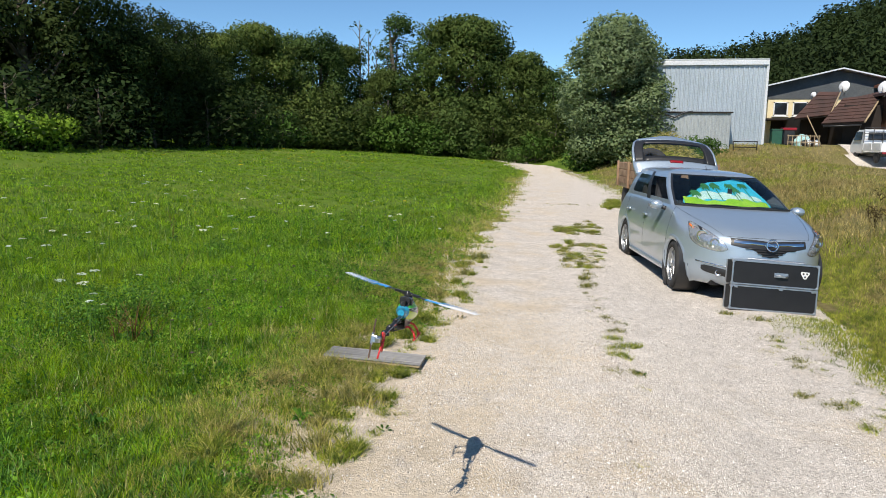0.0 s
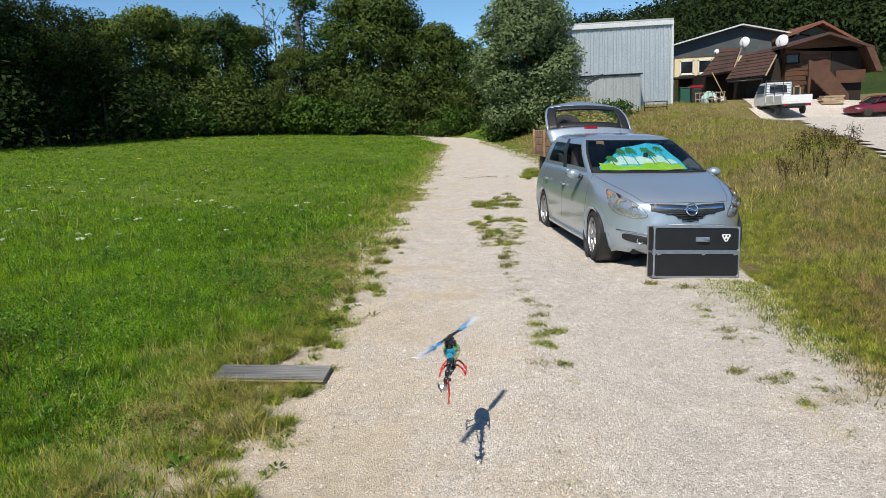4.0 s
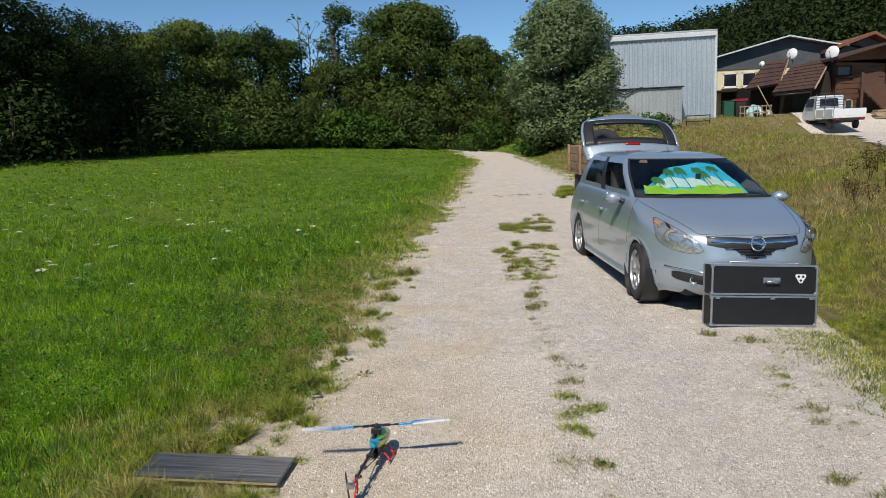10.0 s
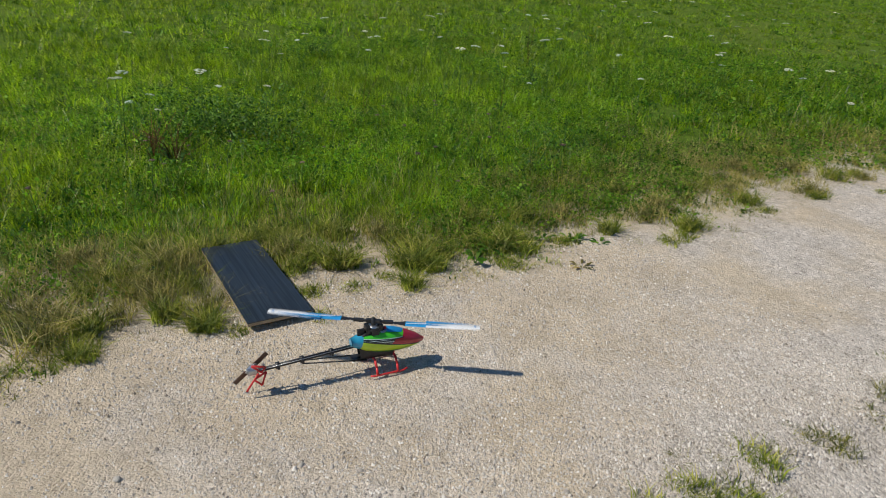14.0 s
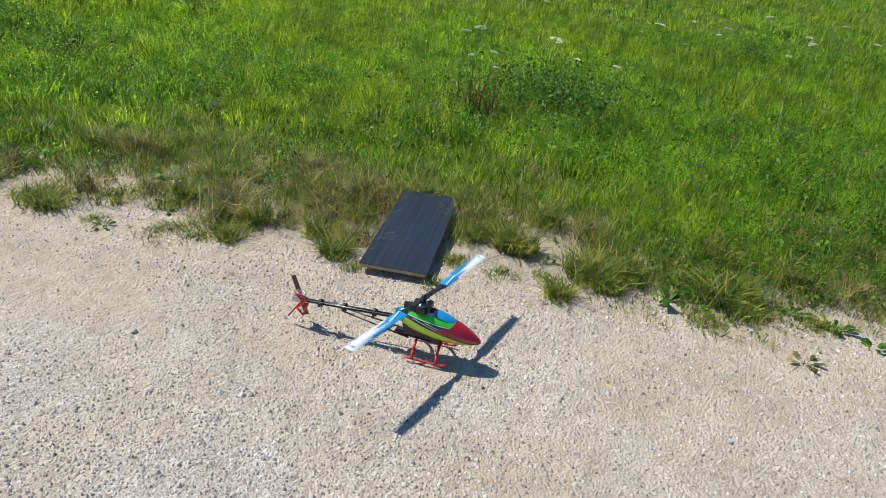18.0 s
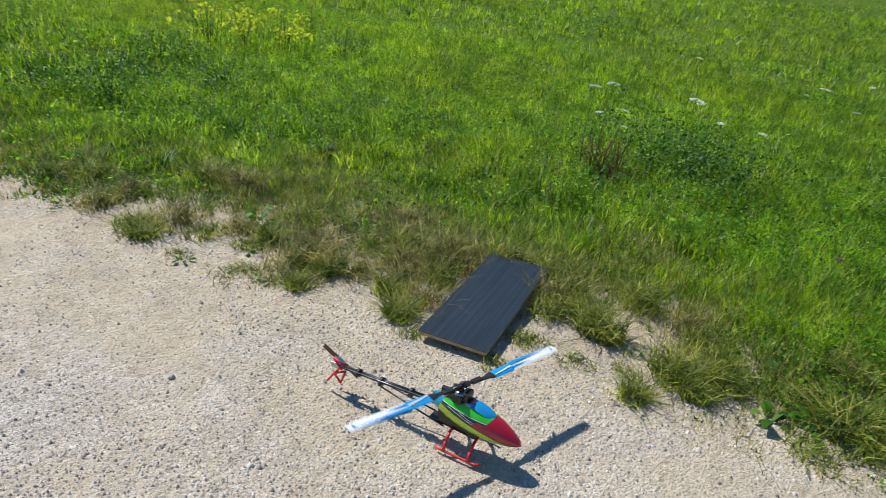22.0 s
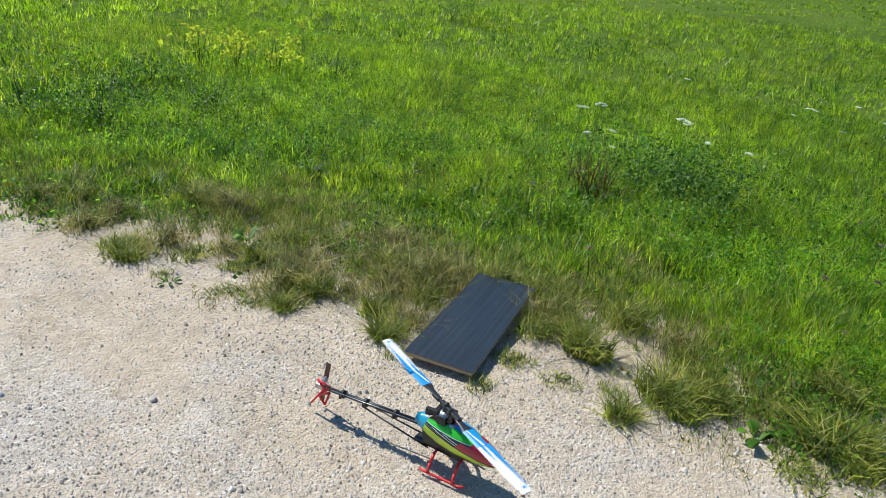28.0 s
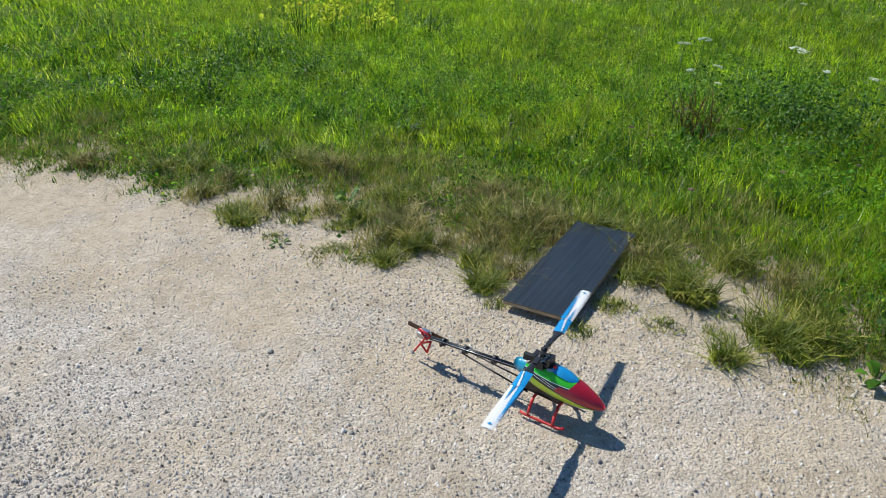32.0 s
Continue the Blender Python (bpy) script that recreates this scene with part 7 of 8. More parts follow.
def build_meadow():
    rng = np.random.RandomState(31)
    V, CL = {"grass": [], "grass_tuft": [], "grass_dry": [], "herb": []}, []

    def scatter(n, x0, x1, y0, y1):
        x, y = rng.uniform(x0, x1, n), rng.uniform(y0, y1, n)
        return x, y, road_left(y) - x

    def put(mat, x, y, h, w, lean, way, seg=2, curl=1.0):
        keep = off_board(x, y) & ~((~off_board(x, y, 0.03)) & (h > 0.1))
        x, y, h, w, lean, way = x[keep], y[keep], h[keep], w[keep], lean[keep], way[keep]
        V[mat].append(blades(rng, x, y, land(x, y) - 0.008, h, w, lean, seg, curl, way))

    def leaflets(x, y, top, size):
        n = len(x)
        nrm = rng.randn(n, 3) * 0.6 + (0, 0, 0.8)
        nrm /= np.linalg.norm(nrm, axis=1)[:, None]
        a = np.cross(nrm, rng.randn(n, 3))
        a /= np.linalg.norm(a, axis=1)[:, None]
        b = np.cross(nrm, a)
        p = np.c_[x, y, land(x, y) + top]
        s = size[:, None]
        v = np.stack([p - a * s, p - b * s * 0.7, p + a * s, p + b * s * 0.7], 1).reshape(-1, 3)
        return v, np.arange(4 * n).reshape(-1, 4)

    def zone(n, x0, x1, y0, y1, wide, tall, seg=2, per=22, limit=None):
        """Tussocks: blades lean out of their tussock's middle, with loose ones between."""
        nc = n // per
        cx, cy, own = rng.uniform(x0, x1, nc), rng.uniform(y0, y1, nc), rng.rand(nc, 3)
        if limit:
            cx = road_left(cy) - rng.uniform(limit[0], limit[1], nc)
        i = rng.randint(0, nc, n)
        loose = rng.rand(n) < 0.3
        spread = max(0.036, 8.0 * wide) * (0.6 + 0.8 * own[i, 0])
        way = rng.uniform(0, 2 * np.pi, n)
        q = np.sqrt(rng.rand(n))
        r = spread * q * np.where(loose, 4.0, 1.0)
        x, y = cx[i] + r * np.cos(way), cy[i] + r * np.sin(way)
        way = way + rng.randn(n) * 0.7
        e = road_left(y) - x
        e = e + 0.6 * (fbm(x, y, 2.4, 5) - 0.5) + 0.4 * (fbm(x, y, 7.0, 6) - 0.5) + 0.4 * np.exp(-((x + 1.0) / 0.4) ** 2 - ((y - 1.9) / 0.5) ** 2)
        thin = np.where(loose, rng.rand(n), own[i, 1])
        keep = (e > -0.02) & (thin < np.clip(0.06 + e / np.interp(y, [6, 9], [0.55, 0.28]), 0, 1) ** 1.2)
        x, y, e, i, q, way, loose = x[keep], y[keep], e[keep], i[keep], q[keep], way[keep], loose[keep]
        k = len(x)
        lush = np.clip((e - 0.35) / np.interp(y, [6, 9], [1.35, 0.9]) + 0.6 * (fbm(x, y, 0.9, 8) - 0.5), 0, 1)
        h = tall * (0.04 + 0.085 * lush) * (0.5 + 0.95 * own[i, 2]) * (0.7 + 0.6 * fbm(x, y, 1.9, 30)) * rng.uniform(0.5, 1.25, k)
        straw = 0.6 * rng.rand(k) + 0.4 * own[i, 0]
        stand = np.exp(-((x + 1.0) / 0.4) ** 2 - ((y - 3.2) / 0.45) ** 2)
        dry = straw < np.clip(0.52 - 0.55 * lush + 0.7 * (fbm(x, y, 1.3, 12) - 0.5) + 0.5 * stand, 0.07, 0.85)
        lee = np.clip((3.0 - y) / 1.2, 0, 1) * np.clip((x + 4.5) / 1.5, 0, 1)
        herb = (~dry) & (e > 0.15) & (0.5 * rng.rand(k) + 0.5 * own[i, 1] < 0.16 + 0.18 * (fbm(x, y, 1.6, 17) > 0.62) + 0.2 * lee)
        lean = (0.1 + 0.62 * q * rng.uniform(0.3, 1.7, k)) * np.where(loose, 0.8, 1.0)
        w = wide * rng.uniform(0.55, 1.25, k)
        rim = (~dry) & (~herb) & (rng.rand(k) > 1.6 * lush)
        g = ~dry & ~herb & ~rim
        put("grass", x[g], y[g], h[g], w[g], lean[g], way[g], seg)
        put("grass_tuft", x[rim], y[rim], h[rim], w[rim] * 0.9, lean[rim], way[rim], seg)
        put("grass_dry", x[dry], y[dry], h[dry] * np.where(rng.rand(dry.sum()) < 0.12, 2.0, 1.1), w[dry] * 0.6, lean[dry], way[dry], seg)
        put("herb", x[herb], y[herb], h[herb] * 0.75, np.maximum(w[herb] * 2.3, 0.006), lean[herb] * 1.2, way[herb], seg, 0.4)
        # leaflets of clover and other low herbs through the upper half of the sward
        c = (e > 0.22) & (rng.rand(k) < np.clip(0.25 + 0.35 * lush + 1.5 * (fbm(x, y, 1.7, 23) - 0.5) + 0.12 * lee, 0.02, 1.0)) & off_board(x, y, 0.03)
        p = rng.permutation(np.nonzero(c)[0])[: int((0.5 if wide < 0.006 else 0.12) * k)]
        CL.append(leaflets(x[p] + rng.randn(len(p)) * 0.03, y[p] + rng.randn(len(p)) * 0.03, h[p] * rng.uniform(0.35, 1.0, len(p)), max(0.0068, min(wide * 2.0, 0.009 + 0.3 * wide)) * rng.uniform(0.5, 1.3, len(p)) * np.where(rng.rand(len(p)) < 0.15, 2.0, 1.0)))
    zone(200000, -3.4, -0.1, 0.2, 7.5, 0.0023, 0.92, per=26)
    zone(152000, -2.0, 0.2, -1.0, 8.5, 0.0019, 1.1, per=30, limit=(-0.3, 1.1))
    zone(48000, -3.0, 0.2, 8.5, 16, 0.0042, 1.35, limit=(-0.3, 1.2))
    zone(40000, -6.0, 0.2, 16, 42, 0.009, 1.5, 1, limit=(-0.3, 1.6))
    zone(200000, -7.5, -3.2, -3.5, 9.5, 0.0034, 0.92, 1)
    zone(22000, -3.4, -0.1, -3.5, 0.4, 0.005, 1.0, 1)
    zone(52000, -7.5, -0.6, 7.5, 13.5, 0.0058, 1.0, 1)
    zone(150000, -17, -7.5, -9, 14, 0.006, 0.95, 1)
    zone(20000, -7.5, -0.4, -9, -3.5, 0.008, 1.0, 1)
    zone(70000, -17, -1, 13.5, 26, 0.0085, 0.7, 1)
    zone(60000, -36, -1.4, 26, 44, 0.017, 0.65, 1)
    zone(40000, -36, -17, -8, 26, 0.016, 0.65, 1)
    zone(16000, -36, -4, -26, -8, 0.03, 1.0, 1)
    zone(26000, -36, -2.5, 44, 64, 0.03, 0.8, 1)
    # dry stalks lying on the gravel along the edge
    n = 5200
    y = rng.uniform(0.4, 8.5, n)
    x = road_left(y) + rng.uniform(-0.5, 0.12, n) + 0.1 * rng.randn(n) * (rng.rand(n) < 0.25)
    V["grass_dry"].append(blades(rng, x, y, land(x, y) + 0.012, np.full(n, 0.006), 0.0011 * rng.uniform(0.6, 1.4, n), rng.uniform(3, 12, n), 2, 0.2))
    for m, parts in V.items():
        off, vs, fs = 0, [], []
        for v, f in parts:
            vs.append(v)
            fs.append(f + off)
            off += len(v)
        name = {"grass": "meadow_grass", "grass_tuft": "verge_grass", "grass_dry": "straw_grass", "herb": "meadow_herbs"}[m]
        lab = {"grass": "lush green meadow grass", "grass_tuft": "short olive-green grass along the track", "grass_dry": "dry straw-coloured grass among the green", "herb": "broad-leaved herbs among the meadow grass"}[m]
        tagged(sheet(name, np.concatenate(vs), np.concatenate(fs), MAT[m]), lab, "grass", kind="stuff")

    vs, fs, off = [], [], 0
    for v, f in CL:
        vs.append(v)
        fs.append(f + off)
        off += len(v)
    tagged(sheet("clover", np.concatenate(vs), np.concatenate(fs), MAT["clover"]), "small clover and herb leaves in the meadow", "clover", kind="stuff")


def build_bank_grass():
    rng = np.random.RandomState(33)
    V = {"bank_straw": [], "bank_green": []}

    def zone(n, x0, x1, y0, y1, wide, tall):
        x, y = rng.uniform(x0, x1, n), rng.uniform(y0, y1, n)
        e = x - road_right(y) + 0.5 * (fbm(x, y, 2.6, 41) - 0.5) + 0.3 * (fbm(x, y, 8.0, 42) - 0.5)
        car = (np.abs((x - 2.57) * 0.983 + (y - 8.05) * 0.182) < 0.83) & (np.abs(-(x - 2.57) * 0.182 + (y - 8.05) * 0.983 - 1.17) < 2.05)
        cart = (np.abs(x - 2.2) < 0.85) & (np.abs(y - 15.6) < 1.5)
        case = (np.abs(x - 2.75) < 0.55) & (np.abs(y - 7.2) < 0.3)
        rim = np.interp(y, [6, 12, 16, 19, 23, 28, 37, 43, 47], [9, 7.4, 8.6, 9.5, 10.6, 12, 14.4, 15, 15.4]) - x + 0.5 * (fbm(x, y, 2.0, 49) - 0.5)
        yard = (rim < 0) & (y > 6)
        keep = (e > 0) & ~cart & ~yard & ~case & (rng.rand(n) < np.clip(e / 0.6, 0, 1) + 0.5 * (fbm(x, y, 5.0, 43) > 0.62))
        x, y, e, car, rim = x[keep], y[keep], e[keep], car[keep], rim[keep]
        k = len(x)
        tallness = np.clip((e - 0.5) / 2.5, 0, 1)
        h = tall * (0.06 + 0.17 * tallness * (0.4 + fbm(x, y, 0.9, 47))) * rng.uniform(0.4, 1.3, k) * np.where(car, 0.25, 1.0) * np.interp(rim, [0, 3], [0.3, 1.0])
        green = rng.rand(k) < np.clip(0.75 - 0.5 * tallness + 1.7 * (fbm(x, y, 0.7, 44) - 0.5), 0.05, 0.95)
        for m, s in (("bank_green", green), ("bank_straw", ~green)):
            V[m].append(blades(rng, x[s], y[s], land(x[s], y[s]) - 0.01, h[s] * (0.8 if m == "bank_green" else 1.0), wide * rng.uniform(0.6, 1.3, s.sum()), rng.uniform(0.2, 1.3, s.sum()), 2 if wide < 0.006 else 1))
    zone(95000, 2.2, 6.5, 2.5, 11, 0.003, 1.1)
    zone(30000, 2.2, 4.2, 2.5, 7.5, 0.0034, 0.9)
    zone(30000, 2.5, 8, -2, 2.5, 0.007, 1.0)
    zone(80000, 1.0, 12, 11, 24, 0.0052, 1.25)
    zone(60000, -1.2, 16, 24, 46, 0.013, 1.0)
    zone(16000, 6.5, 12, -2, 11, 0.012, 1.0)
    for m, parts in V.items():
        off, vs, fs = 0, [], []
        for v, f in parts:
            vs.append(v)
            fs.append(f + off)
            off += len(v)
        lab = {"bank_green": "green grass on the roadside bank", "bank_straw": "tall dry grass on the roadside bank"}[m]
        tagged(sheet(m, np.concatenate(vs), np.concatenate(fs), MAT[m]), lab, "grass", kind="stuff")


build_meadow()
build_bank_grass()


# ------------------------------------------------------------ single plants
def tuft_mesh(seed, n, h, r, mat):
    rng = np.random.RandomState(seed)
    a, k = rng.uniform(0, 6.28, n), r * rng.rand(n) ** 0.7
    k = k * (1 + 0.3 * np.sin(2 * a + seed))
    v, f = blades(rng, k * np.cos(a), k * np.sin(a), np.full(n, -0.006), h * rng.uniform(0.4, 1.1, n), 0.0026 * rng.uniform(0.6, 1.4, n), rng.uniform(0.3, 1.5, n), 2)
    ob = sheet("blades", v, f, mat)
    me = ob.data
    bpy.data.objects.remove(ob)
    return me


def build_tufts():
    kinds = [tuft_mesh(1, 190, 0.08, 0.085, MAT["grass_tuft"]), tuft_mesh(2, 150, 0.065, 0.075, MAT["grass_tuft"]), tuft_mesh(3, 280, 0.12, 0.06, MAT["grass_tuft"]), tuft_mesh(4, 110, 0.045, 0.11, MAT["grass_dry"]),
             tuft_mesh(5, 80, 0.05, 0.09, MAT["mat_grass"]), tuft_mesh(6, 50, 0.038, 0.06, MAT["mat_grass"]), tuft_mesh(7, 130, 0.085, 0.1, MAT["mat_grass"]), tuft_mesh(8, 190, 0.17, 0.12, MAT["grass_dry"]), tuft_mesh(9, 240, 0.15, 0.1, MAT["grass_tuft"])]
    rng = random.Random(77)
    spots = [(1.0, 4.44, 0, 0.8), (1.06, 4.4, 1, 0.8), (0.97, 4.62, 0, 0.7), (1.02, 4.66, 1, 0.7), (1.07, 4.74, 0, 0.85), (1.15, 4.8, 1, 0.9), (0.98, 4.9, 0, 0.8), (0.94, 4.98, 4, 0.8), (0.84, 4.7, 5, 0.9), (0.92, 4.79, 4, 0.6), (0.9, 4.89, 5, 0.8),
             (0.95, 5.16, 4, 0.8), (1.03, 5.2, 6, 0.7), (0.98, 5.24, 5, 0.8), (0.97, 5.5, 5, 0.9), (1.05, 5.52, 4, 0.9), (1.1, 5.5, 5, 0.7), (0.92, 5.66, 6, 0.7), (0.88, 6.06, 4, 0.9), (0.79, 5.9, 5, 0.9), (0.93, 6.0, 5, 0.6), (0.83, 6.39, 4, 0.7), (0.9, 6.52, 5, 0.9), (0.75, 7.2, 6, 0.9),
             (0.92, 4.05, 4, 0.7), (0.97, 3.99, 5, 0.8), (1.1, 4.07, 6, 0.6), (1.14, 4.05, 3, 0.5), (-0.53, 4.44, 2, 0.95), (-0.74, 4.56, 2, 1.25), (-0.7, 4.64, 0, 1.0), (-0.86, 4.24, 2, 1.3), (-0.92, 4.18, 8, 0.8), (-0.64, 3.99, 1, 0.8), (-0.75, 5.06, 2, 1.25), (-0.82, 5.14, 2, 1.1), (-0.7, 5.12, 0, 1.1), (-0.46, 2.26, 0, 1.2), (-0.5, 2.2, 1, 1.1), (-0.47, 3.1, 2, 0.8), (-0.44, 3.02, 1, 0.8), (-0.54, 3.55, 2, 1.0), (-0.43, 2.84, 1, 0.7), (-0.5, 3.55, 2, 0.85), (-0.44, 3.66, 1, 0.7), (-0.67, 4.6, 2, 1.0),
             (-0.53, 3.12, 0, 1.0), (-0.6, 3.0, 1, 1.0), (-0.38, 2.86, 3, 1.0), (-0.4, 2.55, 1, 0.7), (-0.47, 2.27, 0, 1.3), (-0.42, 2.33, 2, 0.8), (-0.55, 2.2, 1, 1.2), (-0.5, 6.1, 0, 1.0), (-0.48, 5.95, 1, 0.9), (-0.58, 6.2, 2, 0.9),
             (-0.56, 4.98, 0, 1.0), (-0.8, 4.69, 2, 1.0), (1.32, 1.88, 0, 0.8), (1.03, 2.5, 3, 0.6), (1.12, 4.05, 4, 0.8), (1.0, 4.08, 5, 0.9), (1.13, 3.76, 3, 0.6), (-0.62, 4.2, 1, 0.9), (-0.44, 3.98, 1, 0.8), (-0.7, 5.2, 0, 1.0), (-0.72, 5.75, 2, 1.0),
             (-0.66, 3.42, 2, 1.0), (-0.75, 2.75, 2, 1.0), (-0.62, 2.5, 0, 1.1), (-0.6, 1.9, 0, 1.0), (-0.55, 1.6, 1, 1.0)]
    # the weedy line along the middle of the track, and the two mats beyond it
    for y in np.arange(6.5, 8.6, 0.085):
        spots.append((float(np.interp(y, [6.5, 7.3, 8.6], [0.86, 0.74, 0.68])) + rng.gauss(0, 0.08), y, rng.choice((4, 5, 5, 5, 6)), rng.uniform(0.45, 0.95)))
    for k in range(95):
        y = rng.uniform(8.4, 11.0)
        lo, hi = np.interp(y, [8.4, 9.4, 10.2, 11.0], [0.45, 0.36, 0.14, 0.4]), np.interp(y, [8.4, 9.4, 11.0], [0.88, 0.96, 0.95])
        x = rng.uniform(lo, hi)
        green = x < lo + 0.4 and y > 9.9
        spots.append((x, y, rng.choice((0, 1, 2, 6)) if green else rng.choice((4, 6, 3, 1)), rng.uniform(0.5, 1.0)))
    for k in range(46):
        x, y = rng.uniform(0.06, 0.9), rng.gauss(12.8, 0.4)
        spots.append((x, y, rng.choice((0, 6, 6, 4)), rng.uniform(0.8, 1.3)))
    for k in range(26):
        spots.append((1.4 + rng.gauss(0, 0.2), rng.uniform(17.5, 20.5), rng.choice((0, 2)), rng.uniform(1.2, 2.0)))
    for k in range(14):
        spots.append((float(np.interp(k, [0, 13], [0.2, -0.05])) + rng.gauss(0, 0.25), 18.6 + rng.gauss(0, 0.12), 5, rng.uniform(0.8, 1.3)))
    for k in range(30):
        y = rng.uniform(3.4, 5.8)
        spots.append((float(np.interp(y, [3.6, 4.4, 5.6], [2.56, 2.58, 2.46])) + rng.gauss(0.02, 0.09), y, rng.choice((4, 5, 5, 1)), rng.uniform(0.4, 0.9)))
    for k in range(22):
        y = rng.uniform(2.5, 7.0)
        spots.append((float(road_right(y)) - abs(rng.gauss(0, 0.2)), y, rng.choice((4, 5, 6, 3)), rng.uniform(0.5, 1.1)))
    for k in range(64):
        y = rng.uniform(0.9, 9.0)
        spots.append((float(road_left(y)) - rng.uniform(0.05, 0.8), y, rng.choice((7, 7, 8, 8, 2)), rng.uniform(0.55, 1.05)))
    for x, y, k in ((-0.98, 3.56, 7), (-0.86, 3.54, 8), (-1.12, 3.58, 7), (-1.05, 3.48, 8), (-0.78, 3.42, 7), (-0.9, 3.36, 7), (-1.2, 3.7, 8), (-1.22, 3.9, 8), (-0.72, 3.25, 7), (-0.95, 3.15, 8), (-1.1, 3.2, 7), (-0.85, 2.95, 7), (-1.0, 2.75, 8), (-1.18, 3.5, 8), (-0.9, 4.03, 8), (-1.1, 4.05, 8), (-0.65, 4.02, 1)):
        spots.append((x, y, k, rng.uniform(0.6, 0.95)))
    for k in range(10):
        y = rng.uniform(2.6, 8.5)
        spots.append((float(road_left(y)) + rng.uniform(-0.08, 0.1), y, rng.choice((0, 0, 1, 2, 8)), rng.uniform(0.5, 0.9)))
    spots = [p for p in spots if bool(off_board(np.array(p[0]), np.array(p[1])))]
    # what grows beyond the near stretch is one mat
    far, off = {}, {}
    for x, y, k, s in [p for p in spots if p[1] > 8.3]:
        me = kinds[k]
        v = np.empty(len(me.vertices) * 3, np.float32)
        me.vertices.foreach_get("co", v)
        f = np.empty(len(me.loops), np.int32)
        me.loops.foreach_get("vertex_index", f)
        v, a = v.reshape(-1, 3) * s, rng.uniform(0, 6.28)
        v = np.c_[v[:, 0] * math.cos(a) - v[:, 1] * math.sin(a) + x, v[:, 0] * math.sin(a) + v[:, 1] * math.cos(a) + y, v[:, 2] + float(land(x, y)) + 0.004]
        m = me.materials[0]
        far.setdefault(m, []).append((v, f.reshape(-1, 3) + off.get(m, 0)))
        off[m] = off.get(m, 0) + len(v)
    for m, lot in far.items():
        tagged(sheet("weed_mat", np.concatenate([v for v, f in lot]), np.concatenate([f for v, f in lot]), m), "mats of olive weeds and grass along the track's middle", "weeds", kind="stuff")
    spots = [p for p in spots if p[1] <= 8.3]
    for x, y, k, s in spots:
        z = float(land(x, y)) + 0.004
        t = new("grass_tuft", kinds[k])
        t.matrix_basis = pose(x, y, z, 0, 0, rng.uniform(0, 360)) @ Matrix.Diagonal((s, s, s, 1))
        tagged(t, "dry short grass tuft growing in the gravel" if k == 3 else "tall straw-coloured grass clump at the track's edge" if k == 7 else "tall olive grass clump at the track's edge" if k == 8 else "flat olive-brown mat of weeds in the gravel" if k > 3 else "green grass tuft growing in the gravel", "grass tuft", "tufts in the track")


def leafy(bm, rng, n, spread, size, height):
    """A rosette of broad leaves."""
    for i in range(n):
        a = rng.uniform(0, 6.28)
        L = size * rng.uniform(0.6, 1.2)
        d = Vector((math.cos(a), math.sin(a), 0))
        s = Vector((-d.y, d.x, 0))
        up = height * rng.uniform(0.3, 1.0)
        o = d * spread * rng.random() + Vector((0, 0, up * 0.3))
        pts = [(0.0, 0.1), (0.3, 0.42), (0.6, 0.5), (0.85, 0.3), (1.0, 0.02)]
        row = []
        for t, w in pts:
            c = o + d * L * t + Vector((0, 0, up * math.sin(t * 2.4)))
            row.append((bm.verts.new(c - s * w * L * 0.45), bm.verts.new(c + s * w * L * 0.45)))
        for (a0, b0), (a1, b1) in zip(row, row[1:]):
            f = bm.faces.new((a0, b0, b1, a1))
            f.smooth = True
    return bm


